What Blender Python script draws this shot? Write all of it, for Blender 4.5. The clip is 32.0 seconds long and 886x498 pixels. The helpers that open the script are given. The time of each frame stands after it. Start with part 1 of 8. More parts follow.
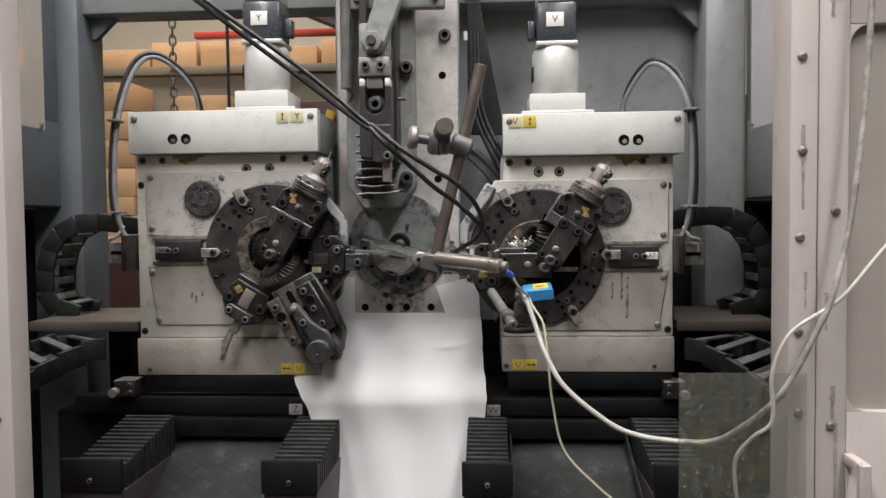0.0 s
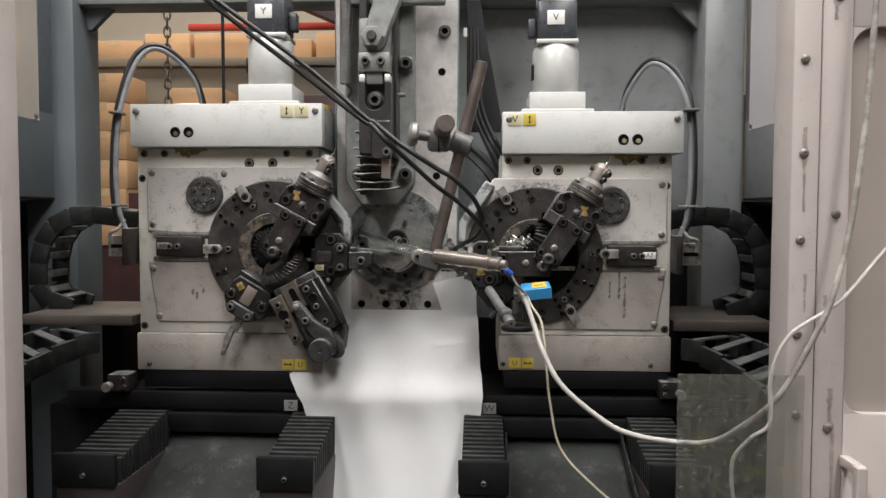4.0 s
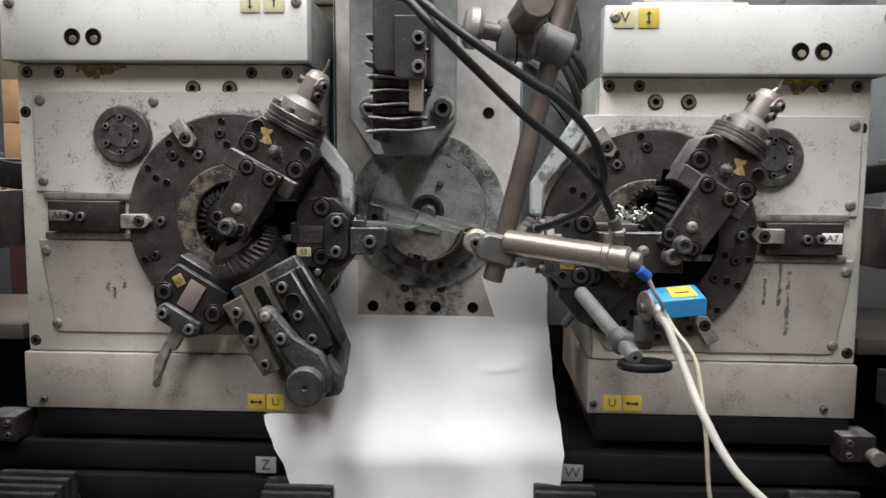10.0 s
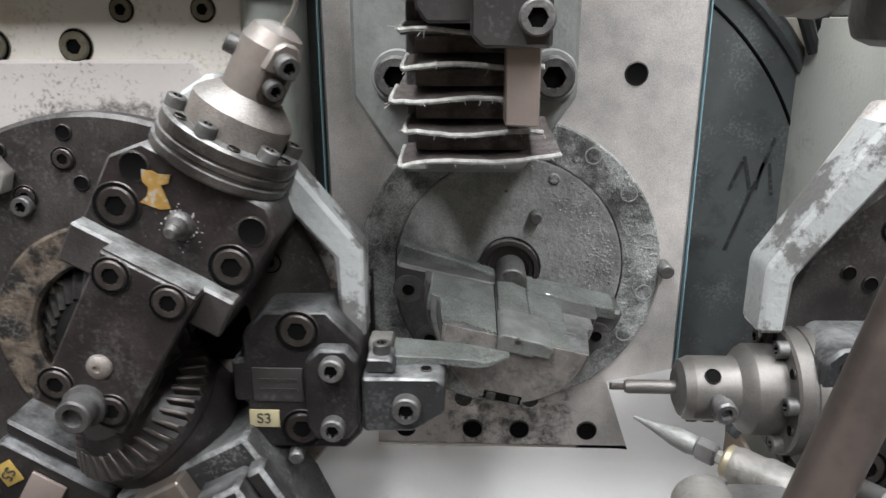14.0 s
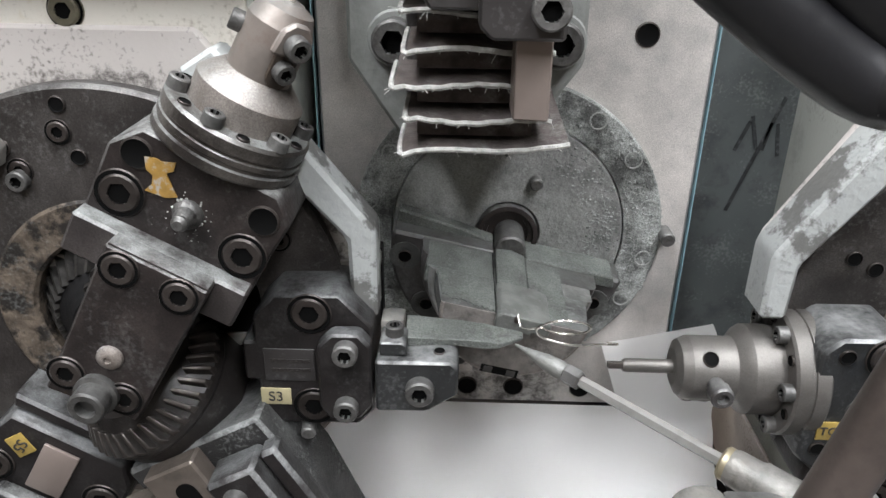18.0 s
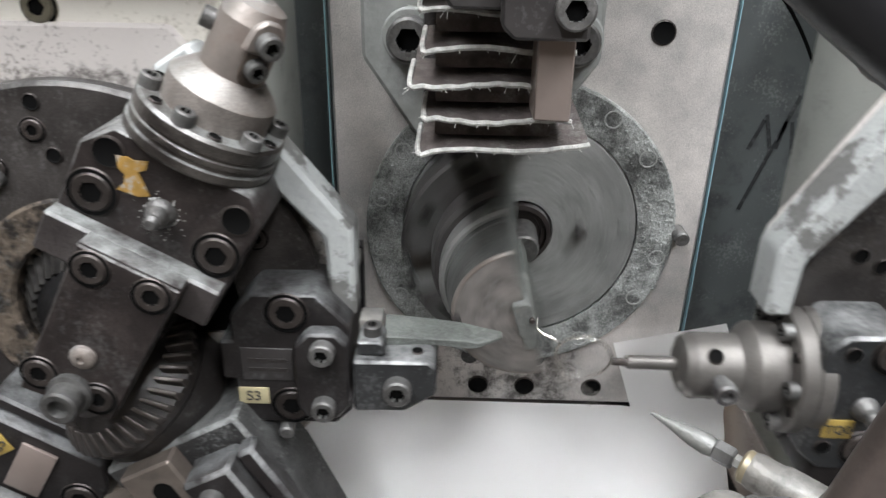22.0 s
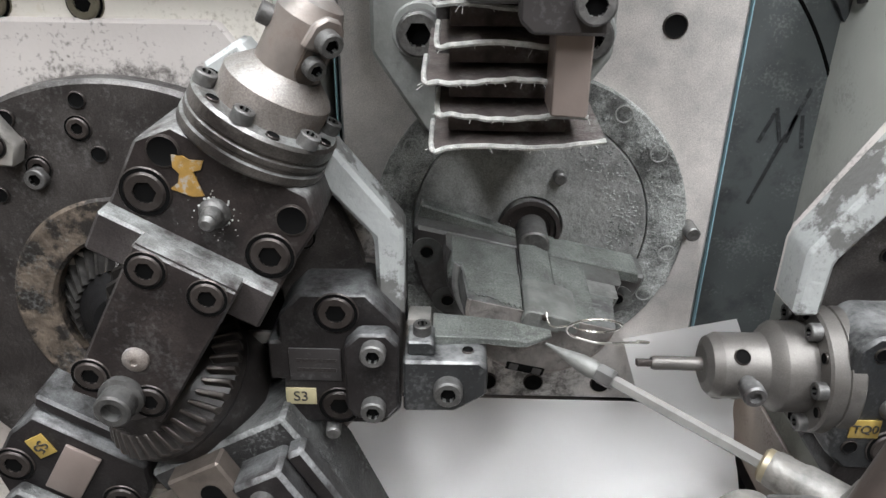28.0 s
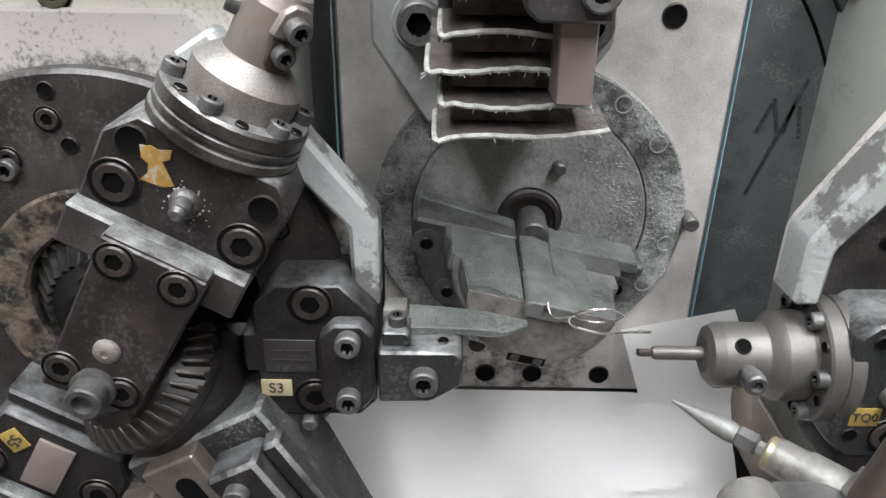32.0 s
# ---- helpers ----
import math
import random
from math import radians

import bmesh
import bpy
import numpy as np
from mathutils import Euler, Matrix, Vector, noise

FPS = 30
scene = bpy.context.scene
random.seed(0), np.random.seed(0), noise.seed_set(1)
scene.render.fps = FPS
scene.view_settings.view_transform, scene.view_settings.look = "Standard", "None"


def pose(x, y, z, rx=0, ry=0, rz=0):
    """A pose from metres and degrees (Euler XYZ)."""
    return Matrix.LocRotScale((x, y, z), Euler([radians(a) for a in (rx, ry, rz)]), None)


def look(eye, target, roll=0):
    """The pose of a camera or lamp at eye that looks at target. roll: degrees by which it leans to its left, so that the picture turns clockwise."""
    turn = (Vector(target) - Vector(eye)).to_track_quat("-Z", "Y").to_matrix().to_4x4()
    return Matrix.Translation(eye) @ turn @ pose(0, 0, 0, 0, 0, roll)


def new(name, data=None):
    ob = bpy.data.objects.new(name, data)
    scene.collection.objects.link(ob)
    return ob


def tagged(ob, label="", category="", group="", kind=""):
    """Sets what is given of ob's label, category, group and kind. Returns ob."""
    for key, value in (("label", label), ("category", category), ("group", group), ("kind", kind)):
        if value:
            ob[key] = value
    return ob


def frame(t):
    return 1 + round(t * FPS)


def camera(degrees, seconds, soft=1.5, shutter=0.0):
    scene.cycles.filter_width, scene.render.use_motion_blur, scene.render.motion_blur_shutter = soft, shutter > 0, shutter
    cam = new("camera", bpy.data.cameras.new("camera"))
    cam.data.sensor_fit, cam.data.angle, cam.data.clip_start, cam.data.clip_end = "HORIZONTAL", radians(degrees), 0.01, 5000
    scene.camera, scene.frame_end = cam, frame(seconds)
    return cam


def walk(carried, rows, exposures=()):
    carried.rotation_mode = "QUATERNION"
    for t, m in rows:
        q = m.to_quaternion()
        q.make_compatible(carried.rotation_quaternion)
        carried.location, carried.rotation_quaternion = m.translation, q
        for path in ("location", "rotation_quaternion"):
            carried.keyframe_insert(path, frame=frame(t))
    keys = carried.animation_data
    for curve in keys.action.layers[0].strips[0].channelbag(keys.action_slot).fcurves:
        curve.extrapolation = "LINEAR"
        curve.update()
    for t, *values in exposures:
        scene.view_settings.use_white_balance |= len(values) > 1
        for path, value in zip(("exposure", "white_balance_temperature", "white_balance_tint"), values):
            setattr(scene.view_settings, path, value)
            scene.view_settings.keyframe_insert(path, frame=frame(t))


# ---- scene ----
cam = camera(62.0, 32.0, 1.5, 0.5)
PATH = [
    (0, (0.154, -1.28, 1.166), (0.031, 0.714, 1.084), -0.6),
    (0.5, (0.154, -1.279, 1.166), (0.03, 0.715, 1.085), -0.5),
    (1, (0.153, -1.28, 1.168), (0.031, 0.714, 1.083), -0.4),
    (1.5, (0.153, -1.278, 1.166), (0.033, 0.717, 1.081), -0.4),
    (2, (0.153, -1.277, 1.165), (0.036, 0.718, 1.08), -0.3),
    (2.5, (0.151, -1.275, 1.166), (0.038, 0.72, 1.079), -0.2),
    (3, (0.149, -1.275, 1.166), (0.04, 0.72, 1.078), -0.1),
    (3.5, (0.144, -1.277, 1.169), (0.041, 0.718, 1.076), -0.0),
    (5.5, (0.142, -1.273, 1.165), (0.048, 0.723, 1.071), 0.4),
    (6, (0.143, -1.27, 1.167), (0.05, 0.725, 1.064), 0.3),
    (6.5, (0.141, -1.263, 1.166), (0.055, 0.732, 1.055), 0.4),
    (7, (0.142, -1.245, 1.165), (0.067, 0.75, 1.037), 0.5),
    (7.5, (0.133, -1.204, 1.165), (0.077, 0.79, 1.021), 0.6),
    (8, (0.081, -1.111, 1.167), (0.058, 0.882, 1.0), 0.6),
    (8.5, (0.031, -1.019, 1.161), (0.014, 0.974, 0.992), 0.6),
    (9, (0.038, -0.949, 1.163), (-0.002, 1.042, 0.982), 0.5),
    (9.5, (0.064, -0.895, 1.159), (-0.011, 1.095, 0.975), 0.2),
    (10, (0.054, -0.845, 1.163), (-0.031, 1.144, 0.967), 0.5),
    (10.5, (0.026, -0.787, 1.187), (-0.058, 1.199, 0.968), 0.3),
    (11, (-0.001, -0.707, 1.201), (-0.059, 1.276, 0.948), -0.0),
    (11.5, (-0.021, -0.637, 1.215), (-0.064, 1.341, 0.923), -0.3),
    (12, (-0.028, -0.564, 1.229), (-0.062, 1.404, 0.877), -0.5),
    (12.5, (-0.036, -0.502, 1.241), (-0.07, 1.453, 0.823), -0.6),
    (13, (-0.033, -0.458, 1.25), (-0.071, 1.481, 0.761), -0.6),
    (13.5, (-0.026, -0.436, 1.248), (-0.082, 1.498, 0.742), -0.4),
    (14, (-0.023, -0.42, 1.263), (-0.095, 1.489, 0.671), -0.1),
    (14.5, (-0.025, -0.411, 1.271), (-0.101, 1.48, 0.623), 0.1),
    (15, (-0.026, -0.405, 1.277), (-0.096, 1.469, 0.582), 0.4),
    (15.5, (-0.029, -0.402, 1.284), (-0.09, 1.453, 0.541), 0.6),
    (17.5, (-0.031, -0.397, 1.294), (-0.068, 1.418, 0.454), 0.9),
    (18, (-0.029, -0.398, 1.294), (-0.065, 1.416, 0.451), 0.9),
    (18.5, (-0.026, -0.398, 1.296), (-0.067, 1.413, 0.449), 0.9),
    (19, (-0.027, -0.399, 1.296), (-0.066, 1.412, 0.449), 0.9),
    (19.5, (-0.028, -0.399, 1.296), (-0.066, 1.411, 0.446), 0.9),
    (20, (-0.029, -0.398, 1.297), (-0.066, 1.411, 0.445), 0.9),
    (20.5, (-0.029, -0.397, 1.297), (-0.07, 1.413, 0.447), 0.9),
    (21, (-0.031, -0.398, 1.297), (-0.071, 1.412, 0.447), 1.0),
    (21.5, (-0.033, -0.397, 1.295), (-0.072, 1.415, 0.448), 1.1),
    (22, (-0.036, -0.395, 1.295), (-0.073, 1.412, 0.44), 1.0),
    (22.5, (-0.037, -0.395, 1.295), (-0.069, 1.412, 0.438), 1.2),
    (23, (-0.038, -0.395, 1.295), (-0.069, 1.411, 0.437), 1.2),
    (23.5, (-0.039, -0.395, 1.295), (-0.068, 1.41, 0.433), 1.2),
    (24, (-0.039, -0.394, 1.296), (-0.067, 1.41, 0.433), 1.2),
    (24.5, (-0.039, -0.394, 1.295), (-0.068, 1.411, 0.433), 1.2),
    (25, (-0.041, -0.392, 1.293), (-0.073, 1.413, 0.433), 1.3),
    (25.5, (-0.041, -0.392, 1.294), (-0.075, 1.413, 0.435), 1.2),
    (27.5, (-0.041, -0.393, 1.296), (-0.073, 1.408, 0.427), 0.7),
    (28, (-0.043, -0.391, 1.295), (-0.071, 1.409, 0.423), 0.8),
    (28.5, (-0.044, -0.39, 1.295), (-0.071, 1.409, 0.421), 0.8),
    (29, (-0.045, -0.39, 1.297), (-0.071, 1.405, 0.417), 0.8),
    (29.5, (-0.044, -0.39, 1.297), (-0.067, 1.407, 0.419), 0.8),
    (30, (-0.044, -0.392, 1.295), (-0.064, 1.407, 0.421), 0.8),
    (30.5, (-0.045, -0.391, 1.295), (-0.061, 1.405, 0.416), 0.9),
    (31, (-0.045, -0.392, 1.295), (-0.062, 1.405, 0.416), 0.9),
    (31.5, (-0.046, -0.392, 1.294), (-0.057, 1.402, 0.411), 0.9),
    (32, (-0.048, -0.391, 1.293), (-0.05, 1.402, 0.409), 0.9),
]
EXPOSURES = [(0, -0.26, 6850, 11), (7, -0.26, 6800, 11), (8, -0.22, 6600, 10.3), (10, -0.03, 6600, 10.3), (12.5, 0.28, 6520, 10), (32, 0.29, 6500, 10)]
walk(cam, [(t, look(eye, target, roll)) for t, eye, target, roll in PATH], EXPOSURES)

# ---- world and light ----
world = bpy.data.worlds.new("world")
scene.world = world
world.use_nodes = True
world.node_tree.nodes["Background"].inputs[0].default_value = (0.9, 0.93, 1.0, 1)
world.node_tree.nodes["Background"].inputs[1].default_value = 0.035


def lamp(name, m, sx, sy, watts, colour=(0.945, 0.965, 0.995)):
    d = bpy.data.lights.new(name, "AREA")
    d.shape, d.size, d.size_y, d.energy, d.color = "RECTANGLE", sx, sy, watts, colour
    ob = new(name, d)
    ob.matrix_world = m
    return ob


TUBES = [(-0.9, -2.1, 3.4), (0.9, -2.1, 3.4), (0.0, -0.55, 3.4)]
for lx, ly, lz in TUBES[:2]:
    lamp("tube_light", look((lx, ly, lz), (lx, ly, 0)), 0.35, 2.4, 98)
lamp("tube_light", look(TUBES[2], (0, -0.55, 0)), 2.4, 0.35, 76)
lamp("tube_light", look((-1.5, 2.3, 3.6), (-1.5, 2.3, 0)), 2.6, 0.5, 100, (1, 0.92, 0.82))


# ---- materials ----
def mat(name, base, rough=0.5, metal=0.0, var=0.25, scale=30, bump=0.0, bscale=200, stain=None, stain_at=(0.55, 0.75),
        stain_scale=8, rough_var=0.15, spec=0.5, rand=0.0, trans=0.0, coat=0.0, alpha=1.0, dust=0.0, speck=0.0, dust_col=(0.30, 0.31, 0.305), halos=(), fine=0.0):
    m = bpy.data.materials.new(name)
    m.use_nodes = True
    nt = m.node_tree
    n, l = nt.nodes, nt.links
    b = n["Principled BSDF"]
    tc = n.new("ShaderNodeTexCoord")
    geo = n.new("ShaderNodeNewGeometry")
    nz = n.new("ShaderNodeTexNoise")
    nz.inputs["Scale"].default_value, nz.inputs["Detail"].default_value = scale, 6
    l.new(geo.outputs["Position"] if name.startswith("still_") else tc.outputs["Object"], nz.inputs["Vector"])
    ramp = n.new("ShaderNodeValToRGB")
    c = base
    ramp.color_ramp.elements[0].color = (*[max(0, v * (1 - var)) for v in c], 1)
    ramp.color_ramp.elements[1].color = (*[min(1, v * (1 + var)) for v in c], 1)
    ramp.color_ramp.elements[0].position, ramp.color_ramp.elements[1].position = 0.3, 0.7
    l.new(nz.outputs["Fac"], ramp.inputs["Fac"])
    col = ramp.outputs["Color"]
    if stain:
        n2 = n.new("ShaderNodeTexNoise")
        n2.inputs["Scale"].default_value, n2.inputs["Detail"].default_value, n2.inputs["Roughness"].default_value = stain_scale, 9, 0.68
        l.new(tc.outputs["Object"], n2.inputs["Vector"])
        r2 = n.new("ShaderNodeMapRange")
        r2.inputs["From Min"].default_value, r2.inputs["From Max"].default_value = stain_at
        l.new(n2.outputs["Fac"], r2.inputs["Value"])
        mx = n.new("ShaderNodeMix")
        mx.data_type = "RGBA"
        l.new(r2.outputs["Result"], mx.inputs["Factor"])
        l.new(col, mx.inputs["A"])
        mx.inputs["B"].default_value = (*stain, 1)
        col = mx.outputs["Result"]
    if speck:
        n5 = n.new("ShaderNodeTexNoise")
        n5.inputs["Scale"].default_value, n5.inputs["Detail"].default_value = 520, 3
        l.new(tc.outputs["Object"], n5.inputs["Vector"])
        n6 = n.new("ShaderNodeTexNoise")
        n6.inputs["Scale"].default_value, n6.inputs["Detail"].default_value = 38, 5
        l.new(tc.outputs["Object"], n6.inputs["Vector"])
        ad = n.new("ShaderNodeMath")
        ad.operation = "ADD"
        l.new(n5.outputs["Fac"], ad.inputs[0])
        l.new(n6.outputs["Fac"], ad.inputs[1])
        r5 = n.new("ShaderNodeMapRange")
        r5.inputs["From Min"].default_value, r5.inputs["From Max"].default_value, r5.inputs["To Max"].default_value = 1.10, 1.32, speck
        l.new(ad.outputs["Value"], r5.inputs["Value"])
        mx = n.new("ShaderNodeMix")
        mx.data_type = "RGBA"
        l.new(r5.outputs["Result"], mx.inputs["Factor"])
        l.new(col, mx.inputs["A"])
        mx.inputs["B"].default_value = (*dust_col, 1)
        col = mx.outputs["Result"]
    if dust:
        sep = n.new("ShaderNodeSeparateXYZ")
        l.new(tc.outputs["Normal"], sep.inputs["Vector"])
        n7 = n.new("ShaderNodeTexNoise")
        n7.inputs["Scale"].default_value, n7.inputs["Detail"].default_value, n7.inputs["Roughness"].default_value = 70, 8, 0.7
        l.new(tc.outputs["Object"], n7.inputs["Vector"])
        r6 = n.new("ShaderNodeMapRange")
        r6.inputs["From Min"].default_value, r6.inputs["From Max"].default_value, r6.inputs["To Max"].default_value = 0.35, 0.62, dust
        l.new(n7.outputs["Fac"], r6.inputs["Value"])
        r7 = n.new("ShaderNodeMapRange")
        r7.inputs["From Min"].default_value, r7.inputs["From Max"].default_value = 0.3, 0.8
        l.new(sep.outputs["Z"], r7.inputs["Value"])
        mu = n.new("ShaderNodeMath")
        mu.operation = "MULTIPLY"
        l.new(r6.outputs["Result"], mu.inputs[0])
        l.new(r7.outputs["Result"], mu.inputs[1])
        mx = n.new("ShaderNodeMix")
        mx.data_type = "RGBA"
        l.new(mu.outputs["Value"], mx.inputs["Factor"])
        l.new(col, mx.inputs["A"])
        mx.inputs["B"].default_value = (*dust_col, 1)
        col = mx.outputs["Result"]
    for hc, h0, h1 in halos:
        vm = n.new("ShaderNodeVectorMath")
        vm.operation = "DISTANCE"
        l.new(tc.outputs["Object"], vm.inputs[0])
        vm.inputs[1].default_value = hc
        ha = n.new("ShaderNodeMapRange")
        ha.inputs["From Min"].default_value, ha.inputs["From Max"].default_value, ha.inputs["To Min"].default_value, ha.inputs["To Max"].default_value = h0, h1, 0.30, 0.0
        l.new(vm.outputs["Value"], ha.inputs["Value"])
        n8 = n.new("ShaderNodeTexNoise")
        n8.inputs["Scale"].default_value, n8.inputs["Detail"].default_value, n8.inputs["Roughness"].default_value = 95, 10, 0.8
        l.new(tc.outputs["Object"], n8.inputs["Vector"])
        hs2 = n.new("ShaderNodeMath")
        l.new(ha.outputs["Result"], hs2.inputs[0])
        l.new(n8.outputs["Fac"], hs2.inputs[1])
        hr = n.new("ShaderNodeMapRange")
        hr.inputs["From Min"].default_value, hr.inputs["From Max"].default_value, hr.inputs["To Max"].default_value = 0.74, 0.88, 0.85
        l.new(hs2.outputs["Value"], hr.inputs["Value"])
        mx = n.new("ShaderNodeMix")
        mx.data_type = "RGBA"
        l.new(hr.outputs["Result"], mx.inputs["Factor"])
        l.new(col, mx.inputs["A"])
        mx.inputs["B"].default_value = (0.05, 0.045, 0.042, 1)
        col = mx.outputs["Result"]
    if fine:
        n9 = n.new("ShaderNodeTexNoise")
        n9.inputs["Scale"].default_value, n9.inputs["Detail"].default_value, n9.inputs["Roughness"].default_value = 1400, 4, 0.75
        l.new(tc.outputs["Object"], n9.inputs["Vector"])
        r9 = n.new("ShaderNodeMapRange")
        r9.inputs["From Min"].default_value, r9.inputs["From Max"].default_value = 0.34, 0.66
        r9.inputs["To Min"].default_value, r9.inputs["To Max"].default_value = 1 - fine, 1 + fine
        l.new(n9.outputs["Fac"], r9.inputs["Value"])
        h9 = n.new("ShaderNodeHueSaturation")
        l.new(r9.outputs["Result"], h9.inputs["Value"])
        l.new(col, h9.inputs["Color"])
        col = h9.outputs["Color"]
    if rand:
        oi = n.new("ShaderNodeObjectInfo")
        hs = n.new("ShaderNodeHueSaturation")
        mr = n.new("ShaderNodeMapRange")
        mr.inputs["To Min"].default_value, mr.inputs["To Max"].default_value = 1 - rand, 1 + rand
        l.new(oi.outputs["Random"], mr.inputs["Value"])
        l.new(mr.outputs["Result"], hs.inputs["Value"])
        l.new(col, hs.inputs["Color"])
        col = hs.outputs["Color"]
    l.new(col, b.inputs["Base Color"])
    rr = n.new("ShaderNodeMapRange")
    rr.inputs["To Min"].default_value, rr.inputs["To Max"].default_value = max(0.03, rough - rough_var), min(1, rough + rough_var)
    n3 = n.new("ShaderNodeTexNoise")
    n3.inputs["Scale"].default_value, n3.inputs["Detail"].default_value = scale * 0.6, 8
    l.new(tc.outputs["Object"], n3.inputs["Vector"])
    l.new(n3.outputs["Fac"], rr.inputs["Value"])
    l.new(rr.outputs["Result"], b.inputs["Roughness"])
    b.inputs["Metallic"].default_value = metal
    b.inputs["Specular IOR Level"].default_value = spec
    b.inputs["Transmission Weight"].default_value = trans
    b.inputs["Coat Weight"].default_value = coat
    b.inputs["Alpha"].default_value = alpha
    if bump:
        bp = n.new("ShaderNodeBump")
        bp.inputs["Strength"].default_value, bp.inputs["Distance"].default_value = bump, 0.001
        n4 = n.new("ShaderNodeTexNoise")
        n4.inputs["Scale"].default_value, n4.inputs["Detail"].default_value = bscale, 6
        l.new(tc.outputs["Object"], n4.inputs["Vector"])
        l.new(n4.outputs["Fac"], bp.inputs["Height"])
        l.new(bp.outputs["Normal"], b.inputs["Normal"])
    return m


def glow(name, colour, strength):
    m = bpy.data.materials.new(name)
    m.use_nodes = True
    b = m.node_tree.nodes["Principled BSDF"]
    b.inputs["Base Color"].default_value = (*colour, 1)
    b.inputs["Emission Color"].default_value = (*colour, 1)
    b.inputs["Emission Strength"].default_value = strength
    return m


CREAM = mat("cream_paint", (0.555, 0.555, 0.535), 0.42, 0, 0.04, 14, 0.12, 400, (0.34, 0.32, 0.28), (0.66, 0.84), 13, speck=0.35, dust_col=(0.22, 0.20, 0.17))
CREAM_DIRTY = mat("cream_paint_oily", (0.54, 0.51, 0.485), 0.4, 0, 0.06, 16, 0.15, 400, (0.26, 0.235, 0.215), (0.60, 0.84), 12, speck=0.6, dust_col=(0.12, 0.105, 0.09), halos=(((0.113, -0.0095, 0.078), 0.030, 0.037), ((0, -0.0095, 0), 0.112, 0.132)))
# Grimy cream, darkened further for the weaker light low on the heads.
CREAM_SHADED = mat("cream_paint_grimy_shaded", (0.34, 0.305, 0.28), 0.42, 0, 0.08, 16, 0.15, 400, (0.20, 0.17, 0.15), (0.48, 0.80), 10, speck=0.7, dust_col=(0.10, 0.085, 0.07))
CREAM_SPLAT = mat("cream_paint_oil_splashed", (0.50, 0.47, 0.45), 0.4, 0, 0.06, 16, 0.15, 400, (0.24, 0.215, 0.195), (0.60, 0.84), 12, speck=0.8, dust_col=(0.10, 0.09, 0.08), halos=(((-0.131, -0.0095, 0.088), 0.030, 0.066), ((0, -0.0095, 0.0), 0.114, 0.128)))
CREAM_OIL = mat("cream_paint_oil_run", (0.63, 0.60, 0.545), 0.38, 0, 0.05, 16, 0.12, 400, (0.46, 0.36, 0.18), (0.60, 0.80), 20, speck=0.4, dust_col=(0.16, 0.13, 0.08))
DOOR = mat("door_paint", (0.47, 0.415, 0.395), 0.42, 0, 0.05, 10, 0.1, 300, (0.20, 0.165, 0.155), (0.66, 0.82), 9, speck=0.25, dust_col=(0.24, 0.185, 0.17))
GREY_WALL = mat("grey_enclosure_paint", (0.19, 0.20, 0.20), 0.42, 0, 0.08, 10, 0.12, 300, (0.12, 0.122, 0.122), (0.60, 0.80), 12, speck=0.6, dust_col=(0.045, 0.045, 0.045))
DARK_WALL = mat("blue_grey_enclosure_paint", (0.10, 0.115, 0.125), 0.45, 0, 0.12, 8, 0.1, 300, (0.03, 0.03, 0.03), (0.6, 0.8), 10)
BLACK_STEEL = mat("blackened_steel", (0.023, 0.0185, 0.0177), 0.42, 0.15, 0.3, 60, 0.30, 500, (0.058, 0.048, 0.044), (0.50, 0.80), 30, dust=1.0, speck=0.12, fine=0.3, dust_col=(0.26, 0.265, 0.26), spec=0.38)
BLACK_STEEL_DUST = mat("dusty_blackened_steel", (0.024, 0.0235, 0.0235), 0.55, 0.15, 0.5, 90, 0.7, 700, (0.075, 0.077, 0.075), (0.58, 0.80), 75, dust=0.5, speck=0.4)
# Black oil and the low tools' self-shadow share this dark steel.
OILY_SHADED = mat("oily_shaded_tool_steel", (0.016, 0.0140, 0.0140), 0.38, 0.15, 0.35, 60, 0.3, 500, (0.045, 0.043, 0.042), (0.55, 0.80), 40, dust=0.85, speck=0.14, fine=0.3, dust_col=(0.145, 0.15, 0.152), spec=0.38)
TURRET = mat("oiled_turret_steel", (0.036, 0.032, 0.0305), 0.36, 0.32, 0.35, 45, 0.5, 350, (0.082, 0.077, 0.073), (0.50, 0.76), 22, dust=0.5, speck=0.28, fine=0.4, dust_col=(0.20, 0.20, 0.195))
RUSTY = mat("worn_rusty_steel", (0.13, 0.105, 0.083), 0.5, 0.4, 0.45, 120, 0.9, 350, (0.025, 0.022, 0.02), (0.47, 0.56), 70, speck=0.3)
BRIGHT = mat("machined_steel", (0.225, 0.203, 0.186), 0.5, 0.45, 0.22, 60, 0.25, 500, (0.15, 0.118, 0.10), (0.48, 0.70), 42, dust=0.6, fine=0.3)
GROUND = mat("ground_steel", (0.40, 0.37, 0.35), 0.38, 0.75, 0.15, 25, 0.1, 500, (0.20, 0.19, 0.185), (0.5, 0.8), 14)
PLATE = mat("dusty_ground_plate", (0.64, 0.60, 0.572), 0.42, 0.3, 0.12, 12, 0.15, 500, (0.25, 0.25, 0.245), (0.40, 0.72), 11, speck=0.3, fine=0.25, dust_col=(0.30, 0.31, 0.30), halos=(((0.0, -0.02, 0.022), 0.030, 0.095),))
DUST = mat("dust_caked_steel", (0.27, 0.28, 0.27), 0.8, 0.05, 0.3, 90, 1.0, 300, (0.075, 0.077, 0.074), (0.46, 0.60), 48, dust=0.4, speck=0.35, fine=0.6, dust_col=(0.26, 0.27, 0.26))
# Grey-green for the heads' inner sides: dust plus shade in one colour.
SIDE_SHADE = mat("dusty_shaded_side_grey", (0.36, 0.37, 0.34), 0.6, 0, 0.10, 14, 0.3, 400, (0.20, 0.205, 0.185), (0.52, 0.74), 18, speck=0.35, dust_col=(0.16, 0.16, 0.15))
